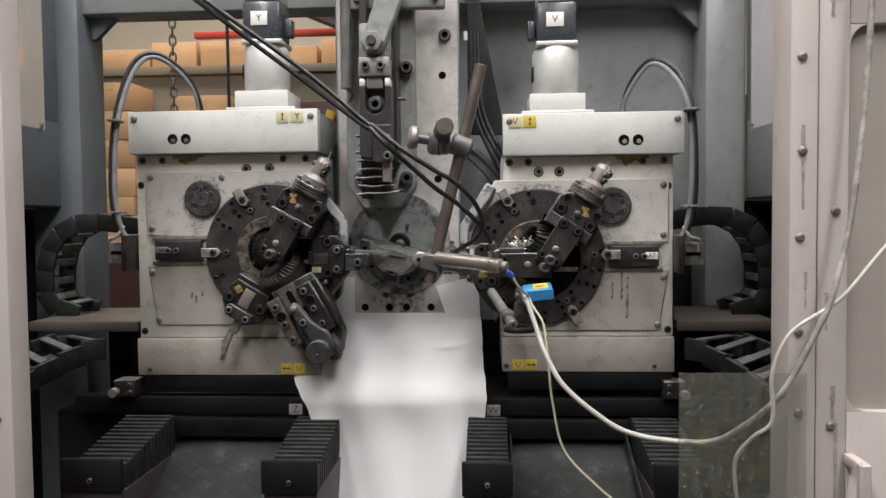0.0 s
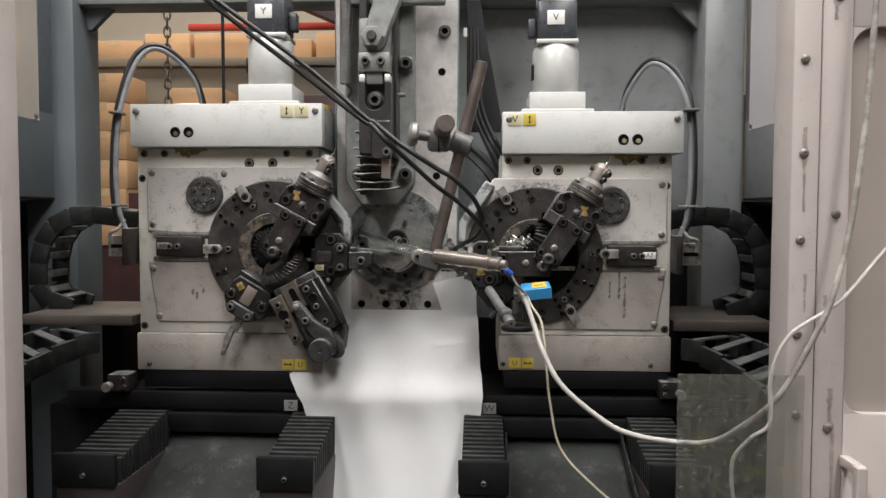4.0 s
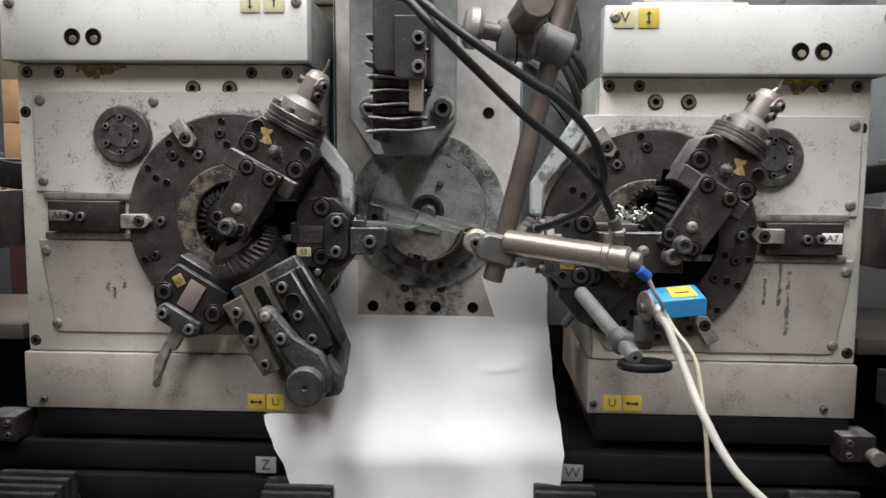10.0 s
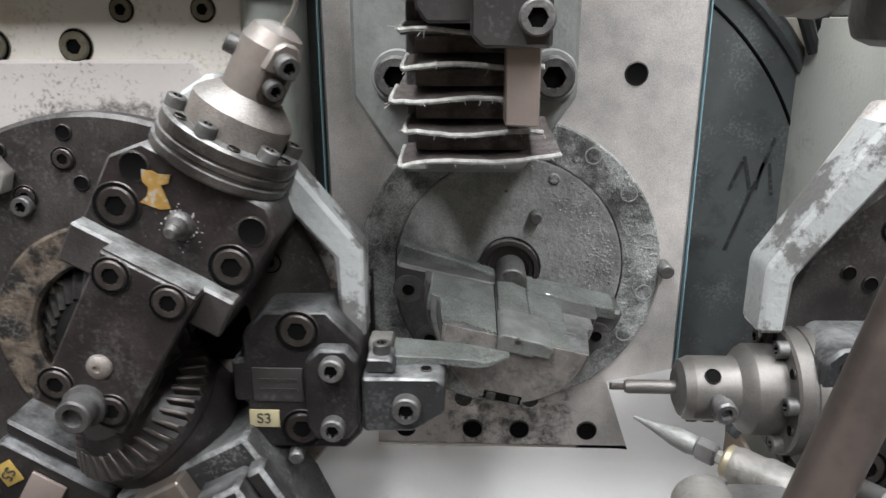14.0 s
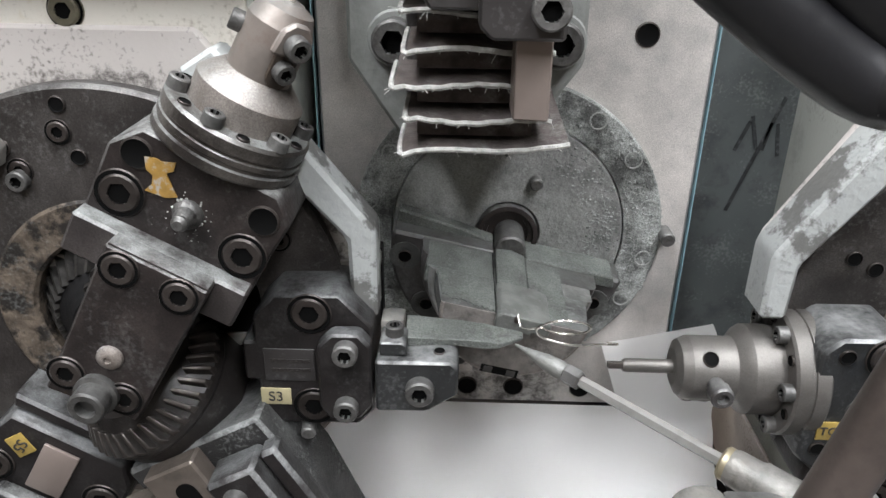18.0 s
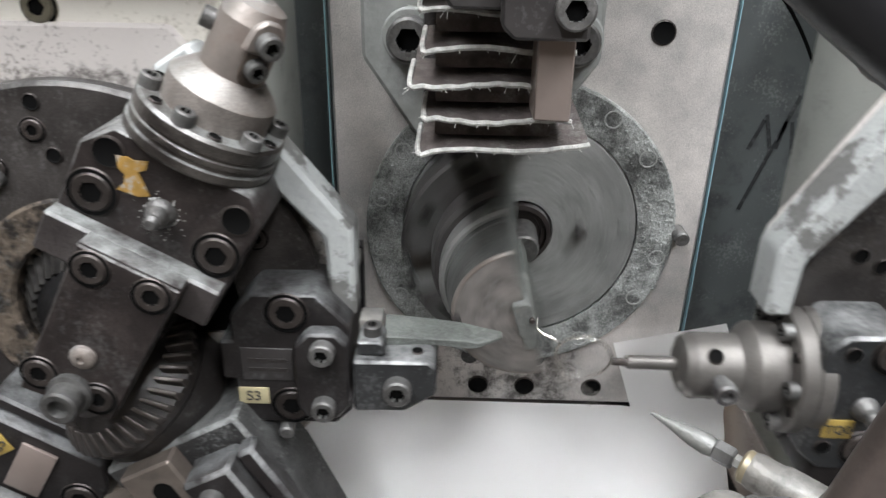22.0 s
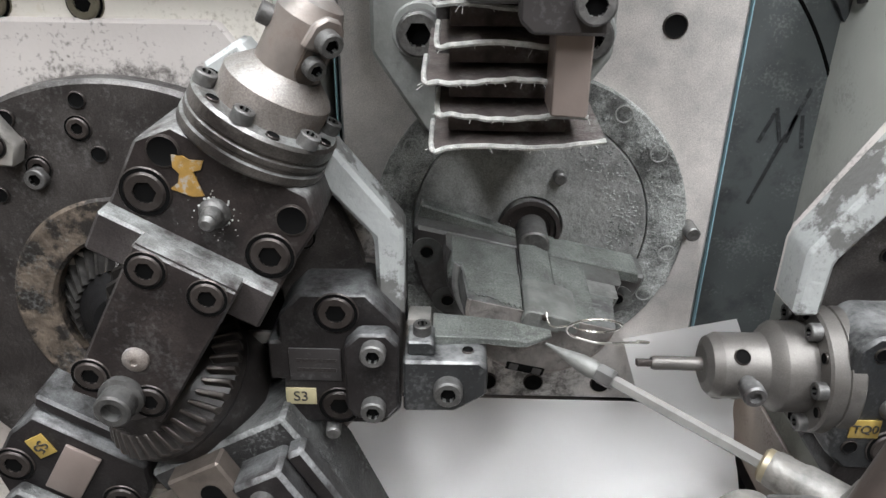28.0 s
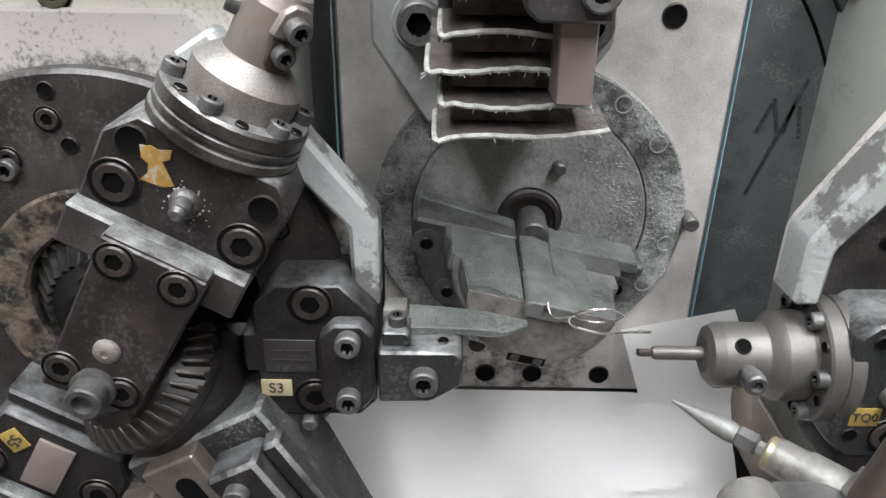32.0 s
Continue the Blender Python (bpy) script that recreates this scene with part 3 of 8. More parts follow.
def build_hall():
    setting("floor", bm_box(-5, 5, -5, 6, -0.1, 0, 0), FLOOR, "grey concrete workshop floor")
    setting("ceiling", bm_box(-5, 5, -5, 6, 4.2, 4.3, 0), HALL_WHITE, "pale workshop ceiling high above the machine")
    # Unseen wall added behind the camera, kept dark to cut fill light.
    setting("wall_south", bm_box(-5, 5, -5.1, -5, 0, 4.2, 0), HALL_WALL, "unseen olive-grey wall added behind the camera", "wall")
    setting("wall_west", bm_box(-5.1, -5, -5, 6, 0, 4.2, 0), HALL_WHITE, "pale workshop side wall", "wall")
    setting("wall_east", bm_box(5, 5.1, -5, 6, 0, 4.2, 0), HALL_WHITE, "pale workshop side wall", "wall")
    setting("wall_north", bm_box(-5, 5, 4.6, 4.7, 0, 2.1, 0), HALL_WALL, "olive-grey painted block wall behind the boxes", "wall")
    setting("wall_north_upper", bm_box(-5, 5, 4.62, 4.7, 2.1, 4.2, 0), HALL_WHITE, "pale upper wall above the block wall", "wall")
    for i, (lx, ly, lz) in enumerate(TUBES):
        sx, sy = (0.42, 2.5) if i < 2 else (2.5, 0.42)
        t = thing("ceiling_light", (lx, ly, lz + 0.02), "long white fluorescent ceiling fixture hung over the machine", "ceiling light", "workshop ceiling lights")
        part("housing", bm_box(lx - sx / 2, lx + sx / 2, ly - sy / 2, ly + sy / 2, lz + 0.03, lz + 0.09, 0.005), HALL_WHITE, t)
        for k in (-1.0, 1.0):
            hx, hy = (lx, ly + k) if i < 2 else (lx + k, ly)
            part("hanger_rod", bm_cyl((hx, hy, lz + 0.088), (hx, hy, 4.2), 0.006, 10), GREY_CABLE, t, "thin steel hanger rod")
        for k in (-0.08, 0.08):
            a = (lx + k, ly - 1.15, lz + 0.035) if i < 2 else (lx - 1.15, ly + k, lz + 0.035)
            b = (lx + k, ly + 1.15, lz + 0.035) if i < 2 else (lx + 1.15, ly + k, lz + 0.035)
            part("tube", bm_cyl(a, b, 0.013, 12), TUBE_GLOW, t, "glowing fluorescent tube")
    # storage rack and cartons behind the machine
    rack = thing("storage_rack", (-1.5, 3.0, 0), "tall storage rack with red beams and a carton shelf", "rack")
    for x in (-2.75, 0.9):
        part("upright", bm_box(x - 0.03, x + 0.03, 2.75, 2.81, 0, 3.2, 0.003), DARK_WALL, rack)
    part("beam", bm_box(-1.45, -0.62, 2.72, 2.76, 2.17, 2.205, 0.003), RED, rack, "red shelf beam")
    part("shelf_board", bm_box(-2.8, 0.95, 2.84, 3.4, 2.00, 2.045, 0.002), HALL_WALL, rack, "olive painted ledge")
    part("back_panel", bm_box(-2.8, 0.95, 2.87, 2.89, 1.35, 1.998, 0.002), HALL_WALL, rack, "olive-grey painted panel below the ledge")
    rnd = random.Random(4)

    def carton(x, y, z, w, d, h, spin=0):
        t = thing("cardboard_box", (x, y, z), "closed brown cardboard carton with taped top", "box", "stored cartons")
        part("carton_body", bm_box(x - w / 2, x + w / 2, y - d / 2, y + d / 2, z, z + h, 0.004), CARD, t)
        part("tape", bm_box(x - 0.025, x + 0.025, y - d / 2 - 0.001, y + d / 2 + 0.001, z + h * 0.75, z + h + 0.001, 0), TAPE, t, "pale packing tape")
        t.rotation_euler = (0, 0, radians(spin))
    x = -2.65
    while x < 0.8:
        w = rnd.uniform(0.24, 0.36)
        z = 2.047
        for k in range(rnd.choice((1, 2, 2)) if x < -1.4 else 1):
            h = rnd.uniform(0.10, 0.16)
            carton(x + w / 2, 3.08, z, w - 0.01, 0.35, h, rnd.uniform(-3, 3))
            z += h + 0.002
        x += w + 0.006
    for i in range(6):
        carton(-1.86, 2.7, 1.0 + i * 0.152, 0.24, 0.26, 0.15, rnd.uniform(-4, 4))
    for i in range(3):
        carton(-2.13, 2.7, 1.0 + i * 0.2, 0.24, 0.26, 0.195, rnd.uniform(-8, 8))
    t = thing("oil_drum", (-1.36, 2.72, 1.001), "dull steel drum with a pale lid holding a carton", "drum")
    part("drum_body", bm_cyl((-1.36, 2.72, 1.001), (-1.36, 2.72, 1.72), 0.2, 28, 0.01), SHELF, t)
    part("drum_lid", bm_cyl((-1.36, 2.72, 1.722), (-1.36, 2.72, 1.742), 0.215, 28, 0.004), LABEL_W, t, "pale lid")
    carton(-1.36, 2.72, 1.743, 0.3, 0.28, 0.09)
    for i in range(4):
        carton(1.75 + 0.02 * (i % 2), 1.2, 1.0 + i * 0.26, 0.5, 0.4, 0.25, rnd.uniform(-5, 5))
    t = thing("pallet_table", (1.75, 1.2, 0), "dark steel table holding cartons", "table")
    part("worktop", bm_box(1.3, 2.2, 0.9, 1.5, 0.95, 0.999, 0.004), DARK_WALL, t)
    for lx, ly in ((1.35, 0.95), (2.15, 0.95), (1.35, 1.45), (2.15, 1.45)):
        part("leg", bm_box(lx - 0.03, lx + 0.03, ly - 0.03, ly + 0.03, 0, 0.95, 0.003), DARK_WALL, t)
    # yellow and maroon press behind the slide column
    t = thing("floor_press", (-0.55, 2.2, 0), "maroon painted press with a yellow guard bar", "press")
    part("press_body", bm_box(-0.78, -0.25, 2.1, 2.5, 0, 1.72, 0.02), MAROON, t)
    part("guard_bar", bm_tube([(-0.70, 2.06, 1.30), (-0.66, 2.05, 1.46), (-0.60, 2.05, 1.52), (-0.55, 2.05, 1.66)], 0.022, 10), YELLOW, t, "yellow guard bar")
    part("sloped_beam", bm_prism([(-0.95, 2.30), (-0.80, 2.42), (-0.2, 2.15), (-0.2, 1.98)], 2.52, 2.6, 0.004), MAROON, t, "dark maroon sloped beam")
    t = thing("workbench", (-1.7, 3.0, 0), "steel workbench holding stacked cartons", "bench")
    part("worktop", bm_box(-2.7, -0.7, 2.65, 3.35, 0.95, 1.0, 0.004), DARK_WALL, t)
    for lx, ly in ((-2.6, 2.75), (-0.8, 2.75), (-2.6, 3.25), (-0.8, 3.25)):
        part("leg", bm_box(lx - 0.03, lx + 0.03, ly - 0.03, ly + 0.03, 0, 0.95, 0.003), DARK_WALL, t)
    part("bin_panel", bm_box(-2.7, -0.7, 2.6, 2.63, 0.5, 1.28, 0.004), MAROON, t, "maroon sheet front")
    # lifting chain
    ch = thing("hanging_chain", (-0.98, 1.35, 1.4), "rusty steel lifting chain hanging from above", "chain")
    z = 1.2
    i = 0
    while z < 4.19:
        m = Matrix.Translation((-0.98, 1.35, z)) @ Matrix.Rotation(radians(90 * (i % 2) + 20), 4, "Z")
        pts = [(0.011 * math.cos(a), 0, 0.021 * math.sin(a)) for a in [2 * math.pi * k / 12 for k in range(13)]]
        part("link", bm_tube(pts, 0.0035, 6, 1, None, False), RUSTY, ch, m=m)
        z += 0.031
        i += 1
    for x0, x1 in ((-0.80, -0.79), (-0.66, -0.60)):
        solo("hanging_cable", bm_tube([(x0, 1.4, 4.2), ((x0 + x1) / 2, 1.4, 1.8), (x1, 1.4, 1.2)], 0.006, 8), RUBBER, "black cable hanging from above", "cable")


YELLOW = mat("yellow_machine_paint", (0.55, 0.33, 0.05), 0.5, 0, 0.1, 10)
TAPE = mat("packing_tape", (0.55, 0.40, 0.24), 0.3, 0, 0.05, 20)
TUBE_GLOW = glow("fluorescent_tube", (1, 0.96, 0.9), 6)


def build_enclosure():
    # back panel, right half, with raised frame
    # Near-black sheet takes the place of the shade below the grey panel.
    setting("back_wall_lower", bm_box(0.09, 0.62, 0.24, 0.26, 0.3, 1.10, 0), BLACK, "near-black sheet standing for the shaded recess behind the bed", "wall")
    # Two added black sheets close side gaps in place of deep shade.
    setting("back_wall_lower_right", bm_box(0.64, 0.79, 0.165, 0.18, 0.3, 1.195, 0), BLACK, "near-black sheet added to close the dark gap beside the bed", "wall")
    setting("back_wall_lower_left", bm_box(-0.84, -0.763, 0.165, 0.18, 0.3, 1.195, 0), BLACK, "near-black sheet added to close the dark gap beside the bed", "wall")
    setting("back_wall_right", bm_box(0.09, 0.62, 0.24, 0.26, 1.10, 1.80, 0), GREY_WALL, "mid-grey painted steel back panel of the enclosure", "wall")
    setting("back_beam", bm_box(-0.70, 0.62, 0.17, 0.24, 1.583, 1.70, 0.004), GREY_WALL, "grey painted cross beam above the opening", "beam")
    g = setting("beam_gusset", bm_prism([(0.515, 1.583), (0.575, 1.583), (0.575, 1.530), (0.565, 1.530)], 0.2, 0.215, 0.001), GREY_WALL, "grey corner gusset below the beam", "gusset")
    setting("beam_gusset_left", bm_prism([(-0.66, 1.583), (-0.600, 1.583), (-0.645, 1.540), (-0.66, 1.540)], 0.2, 0.215, 0.001), DARK_WALL, "grey corner gusset below the beam", "gusset")
    setting("back_post_right", bm_box(0.565, 0.64, 0.15, 0.25, 0.3, 1.8, 0.006), GREY_WALL, "grey painted corner post", "post")
    setting("back_post_left", bm_box(-0.76, -0.655, 0.15, 0.25, 0.3, 1.8, 0.006), DARK_WALL, "blue-grey painted corner post", "post")
    # side walls with windows
    for s, material in ((-1, DARK_WALL), (1, GREY_WALL)):
        xo = -0.70 if s < 0 else 0.645
        wall = thing("side_wall_left" if s < 0 else "side_wall_right", (xo, -0.1, 0.3), "painted steel side wall with a small viewing window", "wall", kind="structure")
        x0, x1 = sorted((xo, xo + s * 0.02))
        y0, y1, wz, wy0, wy1 = -0.34, 0.16, 1.365 if s < 0 else 1.345, -0.30 if s < 0 else -0.26, 0.075 if s < 0 else 0.10
        part("lower_panel", bm_box(x0, x1, y0, y1, 1.20, wz, 0.001), material, wall)
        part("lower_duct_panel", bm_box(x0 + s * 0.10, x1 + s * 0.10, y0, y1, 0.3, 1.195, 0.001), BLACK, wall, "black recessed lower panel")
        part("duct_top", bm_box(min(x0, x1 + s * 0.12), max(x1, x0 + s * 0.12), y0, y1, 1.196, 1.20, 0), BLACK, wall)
        part("front_panel", bm_box(x0, x1, y0, wy0, wz, 1.8, 0.001), material, wall)
        part("rear_panel", bm_box(x0, x1, wy1, y1, wz, 1.8, 0.001), material, wall)
        part("top_panel", bm_box(x0, x1, wy0, wy1, 1.75, 1.8, 0.001), material, wall)
        pane = part("window_pane", bm_box(xo - s * 0.006, xo - s * 0.003, wy0 - 0.01, wy1 + 0.02, wz - 0.02, 1.76, 0), WINDOW if s < 0 else WINDOW_PALE, wall, "pale plastic window pane")
        pane.visible_shadow = False
        for yy in (wy0, wy1 + 0.008):
            place("button_screw", BUTTON, Matrix.Translation((xo - s * 0.007, yy, wz - 0.012)) @ Matrix.Rotation(radians(-90 * s), 4, "Z"), wall)
    # front door jambs
    setting("door_jamb_left", bm_box(-0.60, -0.443, -0.40, -0.36, 0.2, 1.85, 0.004), DOOR, "cream painted steel door frame with button screws", "door frame")
    jr = thing("door_right", (0.75, -0.38, 0.2), "cream painted steel enclosure door with a dusty window", "door", kind="structure")
    part("edge_post", bm_box(0.503, 0.535, -0.40, -0.345, 0.2, 1.85, 0.003), DOOR, jr)
    part("leaf_stile", bm_box(0.537, 0.572, -0.395, -0.365, 0.2, 1.85, 0.002), DOOR, jr)
    part("leaf_bottom", bm_box(0.572, 1.3, -0.395, -0.365, 0.2, 0.935, 0.002), DOOR, jr)
    part("leaf_top", bm_box(0.572, 1.3, -0.395, -0.365, 1.385, 1.85, 0.002), DOOR, jr)
    part("window_pane", bm_box(0.570, 1.3, -0.384, -0.380, 0.93, 1.39, 0), WINDOW_DOOR, jr, "brown pale plastic window pane")
    for cx, cz, a0 in ((0.572, 0.935, 180), (0.572, 1.385, 90)):
        sx, sz = 1, (1 if a0 == 180 else -1)
        c2 = (cx + 0.024 * sx, cz + 0.024 * sz)
        fil = [(cx, cz)] + [(c2[0] + 0.024 * math.cos(radians(a0 + 90 * k / 8)), c2[1] + 0.024 * math.sin(radians(a0 + 90 * k / 8))) for k in range(9)]
        part("window_corner", bm_prism(fil, -0.3945, -0.3655, 0), DOOR, jr)
    part("handle", bm_prism([(0.568, 0.886), (0.580, 0.886), (0.580, 0.790), (0.568, 0.790)], -0.440, -0.428, 0.002), DOOR, jr, "cream painted square pull handle")
    part("handle_arm", bm_box(0.568, 0.580, -0.428, -0.3955, 0.874, 0.886, 0.002), DOOR, jr)
    part("handle_arm", bm_box(0.568, 0.580, -0.428, -0.3955, 0.790, 0.802, 0.002), DOOR, jr)
    rnd = random.Random(8)
    for x0, z0, ln in ((0.548, 1.075, 0.05), (0.556, 0.965, 0.045), (0.560, 0.925, 0.14), (0.518, 1.27, 0.11), (0.522, 1.10, 0.05), (0.552, 1.42, 0.03)):
        w = rnd.uniform(0.0022, 0.004)
        n = 9
        left = [(x0 - w * rnd.uniform(0.5, 1.2) * (1 - 0.5 * k / n), z0 - ln * k / n) for k in range(n)]
        right = [(x0 + w * rnd.uniform(0.5, 1.2) * (1 - 0.5 * k / n), z0 - ln * k / n) for k in range(n)][::-1]
        y = -0.4003 if x0 < 0.536 else -0.3953
        part("dirt_run", bm_prism(left + right, y - 0.0001, y + 0.0001, 0), RUN, jr, "dried dirty oil run")
    for x, z in ((0.516, 1.348), (0.517, 1.24), (0.515, 1.14), (0.514, 1.03), (0.515, 0.934), (0.515, 0.83)):
        place("button_screw", BUTTON, at(x, -0.401, z), jr)
    for x, z in ((0.556, 1.42), (0.557, 1.17), (0.554, 0.918), (0.556, 0.70)):
        place("button_screw", BUTTON, at(x, -0.396, z), jr)
    jl = bpy.data.objects["door_jamb_left"]
    for z in (1.385, 1.27, 1.155, 1.05, 0.92, 0.80):
        place("button_screw", BUTTON, at(-0.462, -0.401, z), jl)


def build_bed():
    bed = thing("machine_bed", (0, 0.05, 0.3), "oily black machine bed with guide rails", "machine bed")
    part("bed_block", bm_box(-0.60, 0.60, -0.05, 0.24, 0.3, 0.84, 0.004), BASE, bed)
    part("front_rail", bm_box(-0.55, 0.60, -0.082, -0.052, 0.842, 0.872, 0.003), BASE, bed)
    part("cross_beam", bm_box(-0.40, 0.45, -0.09, -0.053, 0.806, 0.838, 0.003), BASE, bed)
    for x in (-0.16, 0.16):
        plate_label("axis_label", x + (-0.006 if x < 0 else 0.0), -0.0905, 0.854, 0.022, 0.018, LABEL_GREY, bed, 0, "Z" if x < 0 else "W", 0.016, "white axis letter plate")
    part("sump", bm_box(-0.62, 0.62, -0.40, 0.2, 0.25, 0.60, 0.002), BLACK, bed)
    for x0, x1 in ((-0.375, -0.175), (0.185, 0.375)):
        tr = thing("chip_trough", ((x0 + x1) / 2, -0.2, 0.7), "oily steel chip trough sloping to the front", "trough", "chip troughs")
        bm = bmesh.new()
        a = [bm.verts.new(p) for p in ((x0, -0.055, 0.806), (x1, -0.055, 0.806), (x1 + 0.0, -0.36, 0.68), (x0 - 0.0, -0.36, 0.68))]
        f = bm.faces.new(a)
        r = bmesh.ops.extrude_face_region(bm, geom=[f])
        for v in r["geom"]:
            if isinstance(v, bmesh.types.BMVert):
                v.co.z -= 0.006
        bmesh.ops.recalc_face_normals(bm, faces=bm.faces)
        part("sheet", bm, TROUGH, tr)
        slope = Matrix.Translation((0, -0.2075, 0.743)) @ Matrix.Rotation(math.atan2(0.126, 0.305), 4, "X")
        for x in (x0 + 0.002, x1 - 0.002):
            part("side_lip", bm_box(x - 0.002, x + 0.002, -0.160, 0.160, 0.001, 0.022, 0.001), TROUGH, tr, "oily folded side lip", m=slope)
        part("front_lip", bm_box(x0 + 0.006, x1 - 0.006, -0.163, -0.159, 0.001, 0.012, 0.001), TROUGH, tr, m=slope)
    # folded guideway covers
    for i, (x0, x1) in enumerate(((-0.455, -0.365), (-0.165, -0.085), (0.115, 0.185), (0.375, 0.455))):
        t = thing("guideway_cover", ((x0 + x1) / 2, -0.2, 0.6), "dusty black pleated guideway cover", "bellows cover", "guideway covers")
        for k in range(13):
            y = -0.10 - k * 0.013
            z = 0.845 - k * 0.0022
            part("pleat", bm_box(x0 + 0.004, x1 - 0.004, y - 0.0045, y + 0.004, 0.66, z, 0.002), CHAIN, t)
            part("pleat_core", bm_box(x0 + 0.010, x1 - 0.010, y - 0.009, y - 0.0046, 0.66, z - 0.007, 0.001), BLACK, t)
        part("end_plate", bm_box(x0, x1, -0.286, -0.276, 0.785, 0.832, 0.002), BLACK, t)
        part("pedestal", bm_box(x0 + 0.002, x1 - 0.002, -0.28, -0.10, 0.60, 0.783, 0.002), MAROON_DARK, t)
        place("cap_screw", CAP4, at((x0 + x1) / 2, -0.287, 0.802), t)
    # side trays
    for x0, x1 in ((-0.64, -0.445), (0.46, 0.62)):
        solo("side_tray", bm_box(x0, x1, -0.06, 0.14, 0.978, 0.996, 0.003), SHELF, "dark brown painted steel tray beside the head", "tray", group="side trays")
        solo("tray_bracket", bm_box((x0 + x1) / 2 - 0.02, (x0 + x1) / 2 + 0.02, 0.06, 0.16, 0.84, 0.977, 0.003), BLACK, "black steel bracket under the tray", "bracket", group="tray brackets")
    for x, s in ((-0.455, -1), (0.45, 1)):
        st = thing("stop_block", (x, -0.09, 0.88), "dark steel stop block with a bright adjusting screw", "stop block", "stop blocks")
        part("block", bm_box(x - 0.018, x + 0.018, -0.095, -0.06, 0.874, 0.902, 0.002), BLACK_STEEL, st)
        part("adjuster", bm_cyl((x + s * 0.012, -0.10, 0.884), (x + s * 0.012, -0.112, 0.884), 0.008, 14), BRIGHT, st, "bright steel adjuster")
        for dz in (0.882, 0.895):
            place("cap_screw", CAP4, at(x - s * 0.010, -0.095, dz), st)


RUN = mat("dried_oil_run", (0.29, 0.245, 0.23), 0.4, 0, 0.25, 90, 0, 100, (0.42, 0.37, 0.35), (0.5, 0.62), 120)
MAROON_DARK = mat("dull_brown_black_paint", (0.035, 0.027, 0.027), 0.5, 0, 0.2, 20, 0.2, 200)


def chain_bm(p, d, w, h, t, upv):
    """One link of a cable chain: two side plates and two crossbars, at p along d."""
    d, upv = Vector(d).normalized(), Vector(upv).normalized()
    s = d.cross(upv)
    m = Matrix((d, s, upv)).transposed().to_4x4()
    m.translation = p
    plates = [bm_box(-t * 0.58, t * 0.58, side * w / 2 - 0.004, side * w / 2 + 0.004, -h / 2, h / 2, 0.003) for side in (-1, 1)]
    bars = [bm_box(-t * 0.18, t * 0.18, -w / 2 + 0.004, w / 2 - 0.004, v * h / 2 * 0.9 - 0.002, v * h / 2 * 0.9 + 0.002, 0.001) for v in (-1, 1)]
    return plates, bars, m


def cable_chain(pts, w, h, t, side, label):
    c = thing("cable_chain", pts[0], label, "cable chain", "cable chains")
    path = smooth_path(pts, 14)
    dist, last = 0.0, path[0]
    for a, b in zip(path, path[1:]):
        dist += (b - a).length
        if dist >= t:
            d = (b - a).normalized()
            plates, bars, m = chain_bm(b, d, w, h, t, Vector(side).cross(d) if abs(d.dot(Vector(side))) < 0.99 else (0, 0, 1))
            for bm in plates:
                part("link_plate", bm, CHAIN, c, m=m)
            for bm in bars:
                part("crossbar", bm, CHAIN_BAR, c, "grey plastic crossbar", m=m)
            dist = 0.0
    return c


def build_chains():
    for s in (-1, 1):
        o = -0.02 if s < 0 else 0.0
        cable_chain([(s * 0.44 + o, 0.06, 1.155), (s * 0.56 + o, 0.05, 1.165), (s * 0.62 + o, 0.05, 1.12), (s * 0.63 + o, 0.05, 1.03), (s * 0.58 + o, 0.05, 1.00)], 0.07, 0.032, 0.036, (0, 1, 0), "dusty black plastic cable chain looping beside the head")
        cable_chain([(s * 0.49 + o, -0.05, 0.955), (s * 0.54 + o, -0.12, 0.95), (s * 0.60 + o, -0.22, 0.90), (s * 0.61 + o, -0.28, 0.80), (s * 0.60 + o, -0.30, 0.66)], 0.09, 0.035, 0.036, (1, 0.0, 0), "dusty black cable chain with grey crossbars curving down")


build_hall()
build_enclosure()
build_bed()
build_chains()


# ---- centre: plate, guide ring, rotating wire guide, vertical slide ----
AX = Vector((0.001, -0.092, 1.1137))  # where the wire leaves its guide
ring_c = (0.0, 1.123)


def polar(r, a):
    return ring_c[0] + r * math.cos(radians(a)), ring_c[1] + r * math.sin(radians(a))


